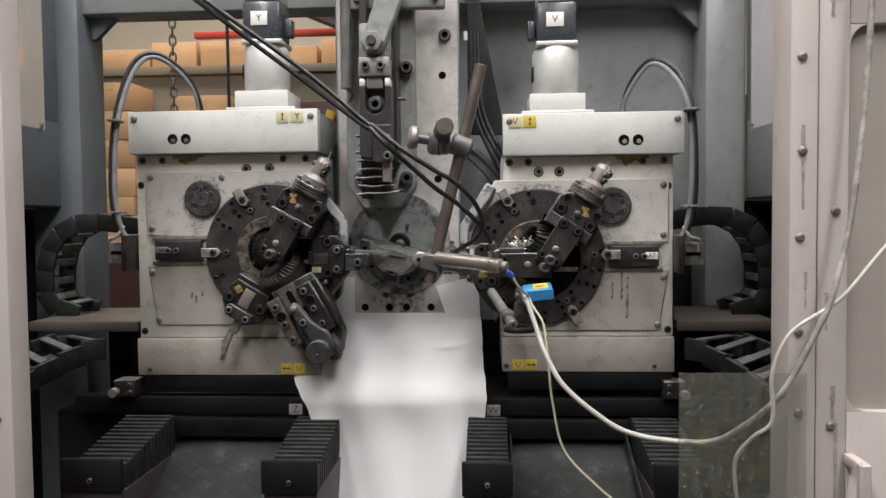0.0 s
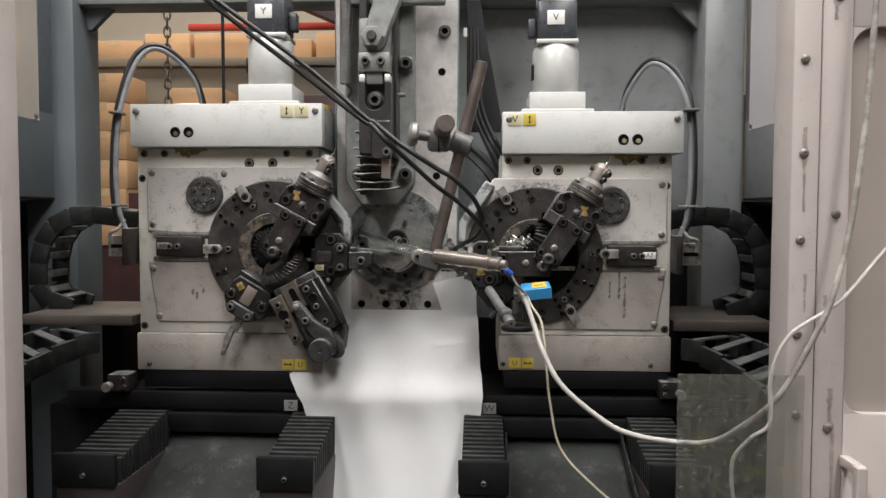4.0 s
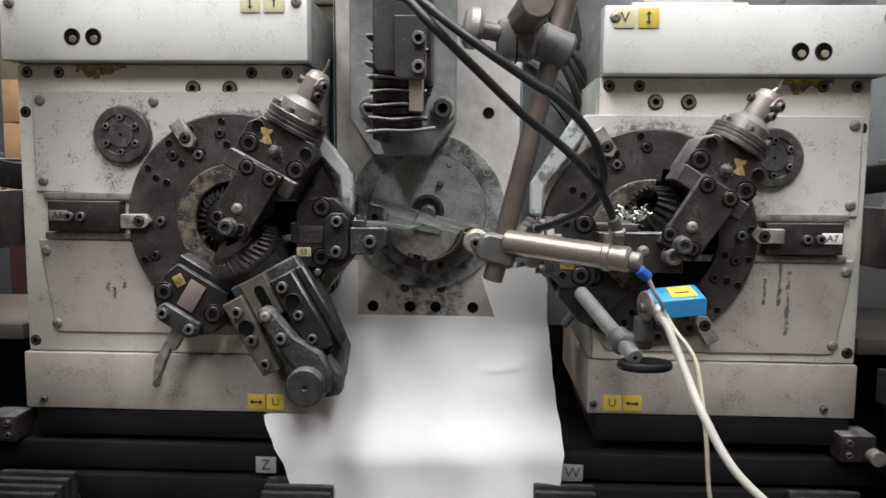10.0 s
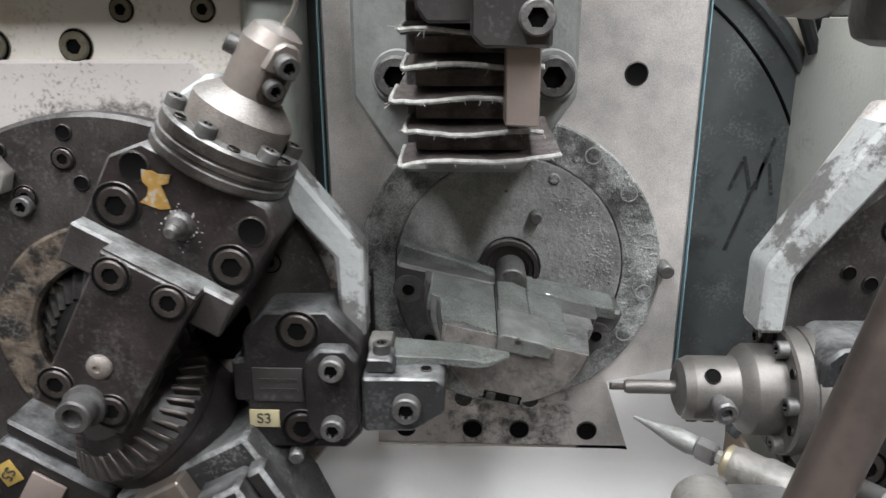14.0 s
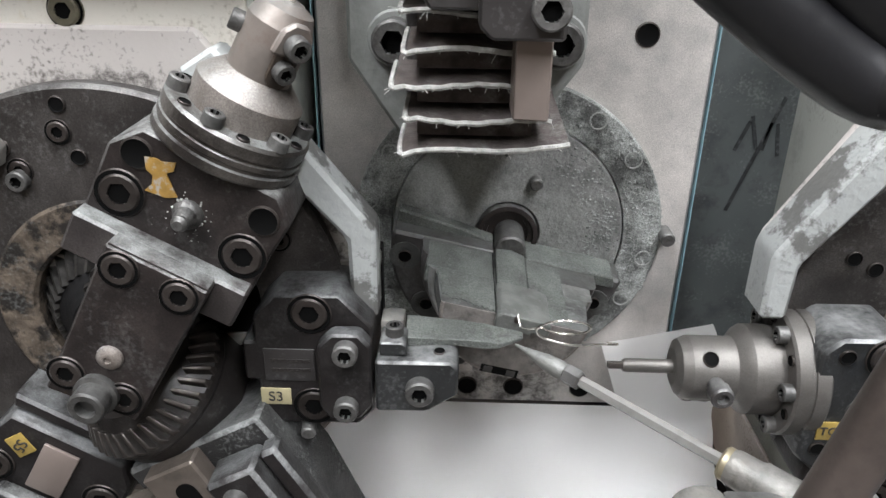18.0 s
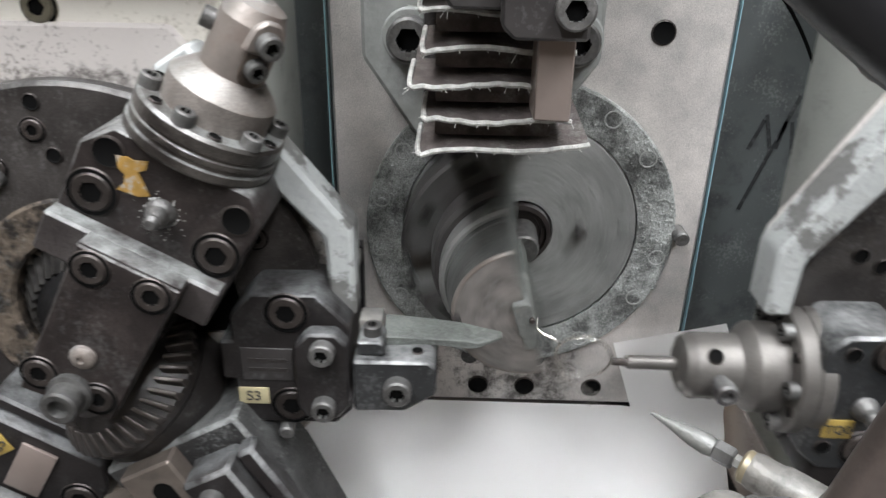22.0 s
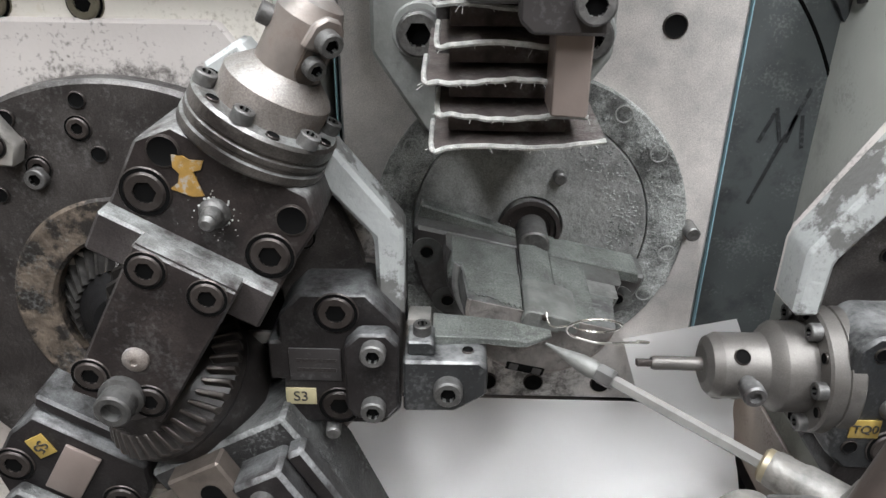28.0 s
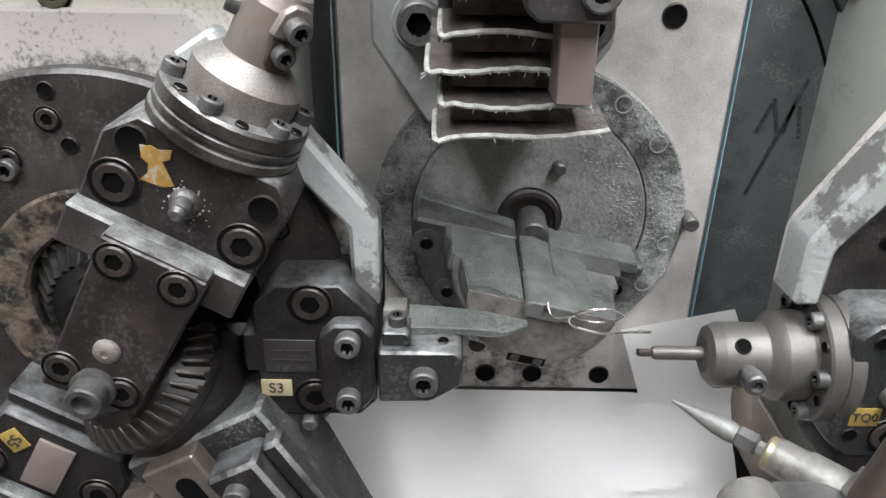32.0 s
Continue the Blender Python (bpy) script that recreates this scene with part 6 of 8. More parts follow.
def slide_body(side, c):
    """The tool slide of a head: cream housing plates, hub, slot and turret."""
    s = -1 if side < 0 else 1
    t = thing("tool_turret", (c[0], -0.08, c[1]), "dark oily tool turret with geared forming tools on a cream slide", "tool turret", "tool turrets")
    if side < 0:
        o, zt, zb, s1, s0 = -0.407, 1.246, 0.989, 1.140, 1.090
        hub = (-0.309, 1.200)
    else:
        o, zt, zb, s1, s0 = 0.443, 1.227, 0.982, 1.125, 1.081
        hub = (0.353, 1.184)
    i0, i1 = c[0] - s * 0.045, c[0] - s * 0.112
    u0, u1 = (i0, i1) if side < 0 else (c[0] - 0.084, c[0] - 0.129)
    ze = c[1] + (0.006 if side < 0 else 0.019)
    part("upper_panel", bm_prism([(o, zt), (u0 + s * 0.009, zt), (u1 + s * 0.010, c[1] + 0.047), (u1 + s * 0.008, c[1] + 0.04), (u1 + s * 0.008, s1 - 0.01), (o, s1)], -0.0795, -0.060, 0.0015), CREAM_SPLAT if side < 0 else CREAM_DIRTY, t, "cream panel with oily dirt")
    # Darker cream than the upper panel: shade is mixed into the paint.
    part("lower_panel", bm_prism([(o, s0), (i1, s0), (i1, c[1] - 0.035), (i0 - s * 0.015, zb + 0.022), (i0, zb), (o + (-s) * 0.016, zb)], -0.0795, -0.060, 0.0015), CREAM_SHADED, t, "cream panel with oil runs")
    part("slot_floor", bm_box(min(o, i1), max(o, i1), -0.066, -0.058, s0 + 0.0005, s1 - 0.0005, 0), BLACK, t)
    part("edge_flange", bm_prism([(u0 - s * 0.004, zt - 0.004), (u1 - s * 0.001, c[1] + 0.051), (u1 - s * 0.001, ze), (u1 + s * 0.011, ze), (u1 + s * 0.012, c[1] + 0.046), (u0 + s * 0.012, zt - 0.014)], -0.099 if side < 0 else -0.103, -0.0798, 0.002), EDGE, t, "chipped pale painted guard edge")
    for k in range(3):
        place("cap_screw", CAP4, Matrix.Translation((u1 + s * 0.0075, -0.074, c[1] + 0.02 - 0.03 * k)) @ Matrix.Rotation(radians(90 * s), 4, "Z"), t)
    for x, z in ((o - s * 0.009, zt - 0.010), (o - s * 0.009, s1 + 0.012), (o - s * 0.009, s0 - 0.012), (o - s * 0.018, zb + 0.010), (o - s * 0.13, zt - 0.011)):
        place("button_screw", BUTTON, at(x, -0.0795, z), t)
    h = part("hub", bm_lathe([(0.030, 0), (0.030, 0.006), (0.028, 0.008), (0.021, 0.008), (0.020, 0.0065), (0.014, 0.0065), (0.013, 0.0085), (0.002, 0.0085), (0.0015, 0.006), (0, 0.006)], (0, -1, 0), (hub[0], -0.0793, hub[1]), 40), HUB, t, "dark round bearing hub")
    for k in range(6):
        place("cap_screw", CAP4, at(hub[0] + 0.0175 * math.cos(radians(60 * k + 30)), -0.0858, hub[1] + 0.0175 * math.sin(radians(60 * k + 30))), h)
    rnd = random.Random(11 + side)
    for dx, z0, ln in (((-0.075, s0 - 0.004, 0.05), (-0.066, s0 - 0.012, 0.075), (-0.090, s0 - 0.02, 0.03)) if side > 0 else ((0.075, zb + 0.055, 0.010), (0.082, zb + 0.05, 0.014), (0.093, zb + 0.056, 0.008))):
        w, n = rnd.uniform(0.0015, 0.003), 9
        lf = [(o + dx - w * rnd.uniform(0.3, 1.3), z0 - ln * k / n) for k in range(n)]
        rt = [(o + dx + w * rnd.uniform(0.3, 1.3), z0 - ln * k / n) for k in range(n)][::-1]
        part("oil_run", bm_prism(lf + rt, -0.0798, -0.0796, 0), GRIME, t, "dark oil run")
    # slot mechanism
    zc = (s1 + s0) / 2
    xa, xb = sorted((o - s * 0.018, o - s * 0.095))
    bar = part("slot_slide", bm_box(xa, xb, -0.090, -0.068, zc - 0.016, zc + 0.016, 0.0015), BLACK_STEEL, t)
    for k in (0.042, 0.055):
        place("cap_screw", CAP6, at(o - s * k, -0.0900, zc), bar)
    plate_label("slot_label", o - s * 0.03, -0.0904, zc + 0.001, 0.020, 0.011, LABEL_W if side > 0 else BRIGHT_DULL, bar, 0, "A7" if side > 0 else "A8", 0.010, "small worn unit label")
    for z in (zc - 0.021, zc + 0.021):
        part("slot_rail", bm_box(min(o - s * 0.01, i1), max(o - s * 0.01, i1), -0.082, -0.067, z - 0.0035, z + 0.0035, 0.0008), BRIGHT_DULL, t)
    return t


GRIME = mat("dark_oil_grime", (0.10, 0.09, 0.08), 0.35, 0, 0.3, 120, 0, 100, (0.36, 0.33, 0.30), (0.52, 0.62), 150)
EDGE = mat("chipped_pale_paint", (0.37, 0.385, 0.38), 0.7, 0, 0.10, 30, 0.6, 300, (0.14, 0.14, 0.135), (0.50, 0.55), 30, speck=0.5, dust_col=(0.19, 0.19, 0.185), spec=0.2)
HUB = mat("grey_worn_hub", (0.060, 0.057, 0.055), 0.45, 0.4, 0.35, 90, 0.3, 400, (0.20, 0.19, 0.18), (0.54, 0.72), 75)

LC = (-0.178, 1.112)
RC = (0.240, 1.106)


def left_tools(t):
    c = LC
    dc = (c[0] - 0.0145, c[1])
    turret_disc(t, dc, 0.1115, (0, 61, -62, -128, 180), -15.0)
    spinner_unit(t, c, 61.5)
    bevel_gear(t, dc, 0.038, -0.084, 34)
    Mg = Matrix.Translation((c[0] + 0.010, -0.108, c[1] + 0.022)) @ Matrix.Rotation(radians(-61.5), 4, "Y") @ Matrix.Rotation(radians(62), 4, "Z")
    bevel_gear(t, (0, 0), 0.024, 0.0, 20, "pinion_gear", Mg)
    part("gear_core", bm_lathe([(0.026, 0), (0.026, 0.02), (0.016, 0.028), (0, 0.028)], (0, -1, 0), (dc[0], -0.075, dc[1]), 32), BLACK, t)
    Mg = tool_frame(c, -58) @ Matrix.Translation((0.0215, -0.1030, -0.0134)) @ Matrix.Rotation(radians(-64), 4, "Z")
    spiral_pinion(t, 0.0395, 38, Mg)
    clip(t, c, 125)
    clip(t, c, 180.5, 0.104)
    # cutting tool holder
    M = tool_frame(c, 0)
    b = part("tool_block", bm_prism([(0.052, -0.0203), (0.052, 0.0005), (0.058, 0.0005), (0.058, 0.014), (0.0685, 0.0250), (0.0975, 0.0255), (0.112, 0.0095), (0.112, -0.036), (0.104, -0.0445), (0.0595, -0.0445), (0.058, -0.0203)], -0.1130, -0.076, 0.0012), OILY_SHADED, t, "black steel tool holder block", m=M)
    cp = part("clamp_plate", bm_prism([(0.088, -0.0280), (0.088, 0.0040), (0.0947, 0.0108), (0.107, 0.0110), (0.1122, 0.0047), (0.1120, -0.0273), (0.1062, -0.0346), (0.092, -0.0346)], -0.1222, -0.1132, 0.0012), OILY_SHADED, t, m=M)
    tbolt(CAP7, M, 0.1012, -0.1222, 0.0030, cp)
    tbolt(CAP7, M, 0.1005, -0.1222, -0.0270, cp)
    tbolt(CAP10D, M, 0.0840, -0.1134, 0.0162, b)
    tbolt(CAP10D, M, 0.0835, -0.1134, -0.0338, b)
    plate_label("name_plate", c[0] + 0.0734, -0.1131, c[1] - 0.0110, 0.0235, 0.0172, SLIDE, b, 0, label="dark engraved maker's plate")
    for dz in (-0.0085, -0.0135):
        place("engraving", finish(bm_box(-0.009, 0.009, -0.0003, 0, -0.0009, 0.0009, 0), "engraving", TURRET), at(c[0] + 0.0740, -0.1141, c[1] + dz), b)
    plate_label("tool_label", c[0] + 0.0658, -0.1131, c[1] - 0.0287, 0.0142, 0.0090, LABEL_DULL, b, 0, "S3", 0.0076, "pale label with a tool code")
    h = part("tool_shank_block", bm_prism([(0.1138, -0.0304), (0.1138, -0.0032), (0.1478, -0.0028), (0.1515, -0.0065), (0.1512, -0.0205), (0.1370, -0.0300)], -0.1212, -0.0985, 0.0012), SHANK, t, "black steel shank holder", m=M)
    tbolt(CAP8, M, 0.1340, -0.1212, -0.0168, h)
    place("hole", HOLE4, M @ Matrix.Translation((0.1425, -0.112, -0.0029)) @ Matrix.Rotation(radians(-90), 4, "X"), h)
    part("clamp_foot", bm_prism([(0.1155, -0.003), (0.1155, 0.0040), (0.1258, 0.0040), (0.1278, 0.0020), (0.1278, -0.003)], -0.1165, -0.1010, 0.0008), SHANK, h, m=M)
    place("cap_screw", CAP5T, M @ Matrix.Translation((0.1218, -0.1085, 0.0040)) @ Matrix.Rotation(radians(-90), 4, "X"), h)
    part("wedge", bm_box(0.1145, 0.1255, -0.1005, -0.0880, -0.001, 0.0062, 0.001), BRIGHT_DULL, h, m=M)
    bl = bmesh.new()
    rows = ((0.126, -0.1075, -0.0880, -0.0028, 0.0018, 0.0026), (0.150, -0.1055, -0.0890, -0.0035, 0.0000, 0.0012), (0.164, -0.1040, -0.0905, -0.0060, -0.0016, 0.0003), (0.170, -0.1035, -0.0925, -0.0060, -0.0032, -0.0001), (0.1815, -0.0995, -0.0955, -0.0032, -0.0016, -0.0008))
    vs = [[bl.verts.new(q) for q in ((u, y0, z0), (u, y1, z0), (u, y1, z2), (u, y0, z1))] for u, y0, y1, z0, z1, z2 in rows]
    for p, q in zip(vs, vs[1:]):
        for k in range(4):
            bl.faces.new((p[k], p[(k + 1) % 4], q[(k + 1) % 4], q[k]))
    bl.faces.new(vs[0])
    bl.faces.new(vs[-1])
    bmesh.ops.recalc_face_normals(bl, faces=bl.faces)
    bmesh.ops.bevel(bl, geom=bl.edges[:], offset=0.0004, segments=1, affect="EDGES")
    part("tool_blade", bl, DUST_TOP, t, "dusty hooked forming blade", m=M)
    part("eject_pin", bm_cyl((0.078, -0.095, -0.0475), (0.080, -0.116, -0.0490), 0.0036, 12), SCREW, t, m=M)
    # lower lever tool
    M = tool_frame(c, -62)
    b = part("lever_base", bm_prism([(0.055, -0.036), (0.055, 0.038), (0.10, 0.042), (0.165, 0.036), (0.192, 0.016), (0.192, -0.016), (0.16, -0.034)], -0.128, -0.088, 0.002), BLACK_STEEL_DUST, t, "dusty black lever tool body", m=M)
    part("lever_bar", bm_prism([(0.066, -0.0445), (0.066, -0.0225), (0.1475, -0.0240), (0.1475, -0.0425)], -0.1455, -0.1282, 0.0015), RUSTY_BAR, t, "worn bar with screws", m=M)
    for u, me in ((0.0790, CAP7), (0.0965, HOLE10), (0.1100, CAP7), (0.1365, CAP7)):
        tbolt(me, M, u, -0.1457, -0.0334, b)
    part("brown_block", bm_prism([(0.056, -0.0220), (0.056, 0.0060), (0.100, 0.0060), (0.100, -0.0220)], -0.1400, -0.1283, 0.0012), RUSTY_BAR, t, "worn brown steel block", m=M)
    slot = [(0.0700 + 0.0050 * math.cos(radians(k)), -0.006 + 0.0050 * math.sin(radians(k))) for k in range(90, 271, 15)] + [(0.0920 + 0.0050 * math.cos(radians(k)), -0.006 + 0.0050 * math.sin(radians(k))) for k in range(-90, 91, 15)]
    # A raised black patch stands for the shaded slot.
    part("oval_slot", bm_prism(slot, -0.1407, -0.1401, 0), SHADE_BLACK, t, m=M)
    part("side_block", bm_prism([(0.0665, 0.0085), (0.0665, 0.0340), (0.140, 0.0370), (0.150, 0.0330), (0.150, 0.0170), (0.137, 0.0110)], -0.1485, -0.1283, 0.002), OILY_SHADED, t, m=M)
    # Darker than the step bar: the low ridge's shade is in its colour.
    part("side_ridge", bm_prism([(0.0665, 0.0345), (0.0665, 0.0440), (0.152, 0.0470), (0.156, 0.0375)], -0.1400, -0.1283, 0.002), OILY_SHADED, t, "dust-topped side ridge", m=M)
    for u, v, me in ((0.0775, 0.0190, CAP7), (0.0945, 0.0210, HOLE10), (0.1085, 0.0200, CAP6), (0.1350, 0.0210, CAP6)):
        tbolt(me, M, u, -0.1487, v, b)
    lv = part("lever", bm_prism([(0.085, -0.0075), (0.088, -0.0015), (0.094, 0.0010), (0.125, 0.0080), (0.150, 0.0230), (0.174, 0.0230), (0.188, 0.0150), (0.185, -0.0020), (0.150, -0.0070), (0.110, -0.0135), (0.090, -0.0140)], -0.158, -0.1405, 0.002), BLACK_STEEL_DUST, t, "dark cam lever", m=M)
    tbolt(BUTTON, M, 0.0945, -0.158, -0.0070, lv, "bright_pin")
    tbolt(CAP7, M, 0.1200, -0.158, -0.0030, lv)
    part("pivot_cap", bm_lathe([(0.0185, 0), (0.0185, 0.010), (0.0170, 0.012), (0.003, 0.012), (0.002, 0.0105), (0, 0.0105)], (0, -1, 0), (0.1715, -0.158, -0.003), 36), BLACK_STEEL_DUST, t, "round dark pivot cap", m=M)
    part("wing", bm_prism([(0.155, 0.0245), (0.182, 0.0280), (0.197, 0.0180), (0.192, 0.001), (0.186, 0.0160)], -0.148, -0.128, 0.002), BLACK_STEEL_DUST, t, m=M)
    # lower left blade tool
    M = tool_frame(c, -121)
    b = part("blade_holder", bm_prism([(0.068, -0.032), (0.068, 0.026), (0.080, 0.034), (0.110, 0.036), (0.122, 0.022), (0.122, -0.026), (0.110, -0.038), (0.084, -0.038)], -0.117, -0.085, 0.0015), OILY_SHADED, t, "dusty black tool holder", m=M)
    part("holder_top", bm_prism([(0.060, -0.036), (0.060, 0.030), (0.0675, 0.028), (0.0675, -0.034)], -0.112, -0.085, 0.0015), OILY_SHADED, t, "dusty upper shoulder", m=M)
    br = part("blade_bridge", bm_prism([(0.107, -0.022), (0.107, 0.020), (0.118, 0.025), (0.126, 0.017), (0.126, -0.019), (0.118, -0.026)], -0.126, -0.1172, 0.0015), BLACK_STEEL_DUST, t, m=M)
    for v in (-0.0165, 0.0145):
        tbolt(CAP7, M, 0.116, -0.126, v, br)
    for u, v in ((0.1005, -0.0295), (0.094, 0.0245)):
        tbolt(CAP10D, M, u, -0.1174, v, b)
    part("packing_plate", bm_box(0.074, 0.104, -0.1192, -0.1172, -0.012, 0.006, 0.0006), COPPER, t, m=M)
    plate_label("tool_label", c[0] - 0.061, -0.1174, c[1] - 0.059, 0.0120, 0.0100, LABEL_OCHRE, b, 62, "S5", 0.008, "yellow label with a tool code")
    part("blade", bm_prism([(0.118, -0.006), (0.118, 0.009), (0.152, 0.008), (0.152, 0.003), (0.186, 0.008), (0.192, 0.004), (0.172, -0.005)], -0.110, -0.100, 0.0008), BRIGHT_DULL, t, "worn bent steel blade", m=M)


SHANK = mat("black_oxide_shank", (0.030, 0.031, 0.032), 0.38, 0.35, 0.3, 60, 0.3, 500, (0.075, 0.077, 0.078), (0.52, 0.78), 50, dust=1.0, speck=0.25, dust_col=(0.24, 0.245, 0.245))
RUSTY_BAR = mat("worn_brown_steel", (0.165, 0.14, 0.122), 0.4, 0.6, 0.25, 50, 0.2, 500, (0.09, 0.08, 0.07), (0.5, 0.75), 40)


def right_tools(t):
    c = RC
    dc = (c[0] - 0.009, c[1] - 0.003)
    turret_disc(t, dc, 0.110, skip=(58, 180))
    spinner_unit(t, c, 58, -0.0055)
    bevel_gear(t, dc, 0.038, -0.084, 32)
    Mg = Matrix.Translation((c[0] - 0.012, -0.106, c[1] + 0.026)) @ Matrix.Rotation(radians(-150), 4, "Y") @ Matrix.Rotation(radians(62), 4, "Z")
    bevel_gear(t, (0, 0), 0.026, 0.0, 20, "pinion_gear", Mg)
    part("gear_core", bm_lathe([(0.026, 0), (0.026, 0.02), (0.016, 0.028), (0, 0.028)], (0, -1, 0), (dc[0], -0.075, dc[1]), 32), BLACK, t)
    clip(t, c, 122)
    clip(t, c, 0)
    clip(t, c, -62)
    M = tool_frame(c, 180)
    b = part("spindle_block", bm_prism([(0.066, -0.011), (0.0725, -0.0205), (0.1000, -0.0203), (0.1075, -0.0130), (0.1095, 0.0420), (0.0985, 0.0520), (0.074, 0.0520), (0.066, 0.0440)], -0.121, -0.074, 0.0015), SHANK, t, "black steel spindle block", m=M)
    place("grease_nipple", finish(bm_lathe([(0.0062, 0), (0.0055, 0.003), (0.0036, 0.005), (0.004, 0.009), (0.002, 0.011), (0, 0.011)], (0, -1, 0), (0, 0, 0), 14), "grease_nipple", SCREW), at(c[0] - 0.0850, -0.121, c[1] - 0.0165), b)
    for u, v in ((0.0790, -0.0120), (0.0812, 0.0388)):
        tbolt(CAP10D, M, u, -0.1214, v, b)
    tbolt(HOLE5, M, 0.0967, -0.121, -0.0116, b, "hole")
    tbolt(HOLE5, M, 0.0990, -0.121, 0.0386, b, "hole")
    plate_label("tool_label", c[0] - 0.0948, -0.1212, c[1] - 0.0278, 0.0135, 0.0100, LABEL_OCHRE, b, 0, "TQ0", 0.0062, "dull ochre label with a tool code")
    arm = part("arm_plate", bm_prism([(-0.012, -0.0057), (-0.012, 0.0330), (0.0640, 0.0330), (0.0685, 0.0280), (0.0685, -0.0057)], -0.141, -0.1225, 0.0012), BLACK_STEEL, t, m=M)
    part("arm_top", bm_box(0.030, 0.0685, -0.134, -0.105, -0.0130, -0.0061, 0.001), STEP, t, m=M)
    for u, v in ((0.0610, 0.0040), (0.0610, 0.0240)):
        tbolt(CAP8D, M, u, -0.1412, v, arm)
    tbolt(CAP6D, M, 0.0069, -0.1412, 0.0046, arm)
    part("bearing_cap", bm_lathe([(0.0095, 0), (0.0095, 0.004), (0.0080, 0.0048), (0.0080, 0.0125), (0.007, 0.0135), (0.0044, 0.0135), (0.004, 0.009), (0, 0.009)], (0, -1, 0), (0.0, -0.141, 0.0160), 26), SCREW, arm, "worn round bearing cap", m=M)
    tbolt(BUTTON, M, 0.026, -0.141, 0.012, arm, "bright_pin")
    # heap of bright turnings caught in the gears
    heap = bmesh.new()
    rnd = random.Random(21)
    for _ in range(90):
        x, z = c[0] - 0.030 + rnd.gauss(0, 0.011), c[1] + 0.014 + rnd.gauss(0, 0.007)
        p = Vector((x, -0.112 + rnd.uniform(-0.006, 0.006), z))
        d = Vector((rnd.uniform(-1, 1), rnd.uniform(-0.5, 0.5), rnd.uniform(-1, 1))).normalized() * rnd.uniform(0.002, 0.0055)
        bm_tube([p - d, p + Vector((0, -0.0012, 0.001)), p + d], rnd.uniform(0.0005, 0.0012), 5, 3, heap)
    tagged(part("turning_tangle", heap, CHIP_BRIGHT, t, "tangle of bright metal turnings"), kind="stuff")
    # lower left tool half hidden behind the sensor
    M = tool_frame(c, -140)
    b = part("blade_holder", bm_prism([(0.064, -0.024), (0.064, 0.024), (0.112, 0.024), (0.118, 0.012), (0.118, -0.018), (0.108, -0.026)], -0.118, -0.085, 0.0015), OILY_SHADED, t, m=M)
    for u, v in ((0.078, -0.014), (0.094, 0.012)):
        tbolt(CAP10D, M, u, -0.1184, v, b)


CHIP_BRIGHT = mat("bright_turnings", (0.55, 0.54, 0.50), 0.3, 0.85, 0.3, 200)
SLIDE_DARK = mat("dark_grey_clamp_steel", (0.115, 0.112, 0.110), 0.45, 0.35, 0.25, 60, 0.2, 500, (0.05, 0.048, 0.047), (0.5, 0.75), 50, dust=0.4)
SPIN = {}


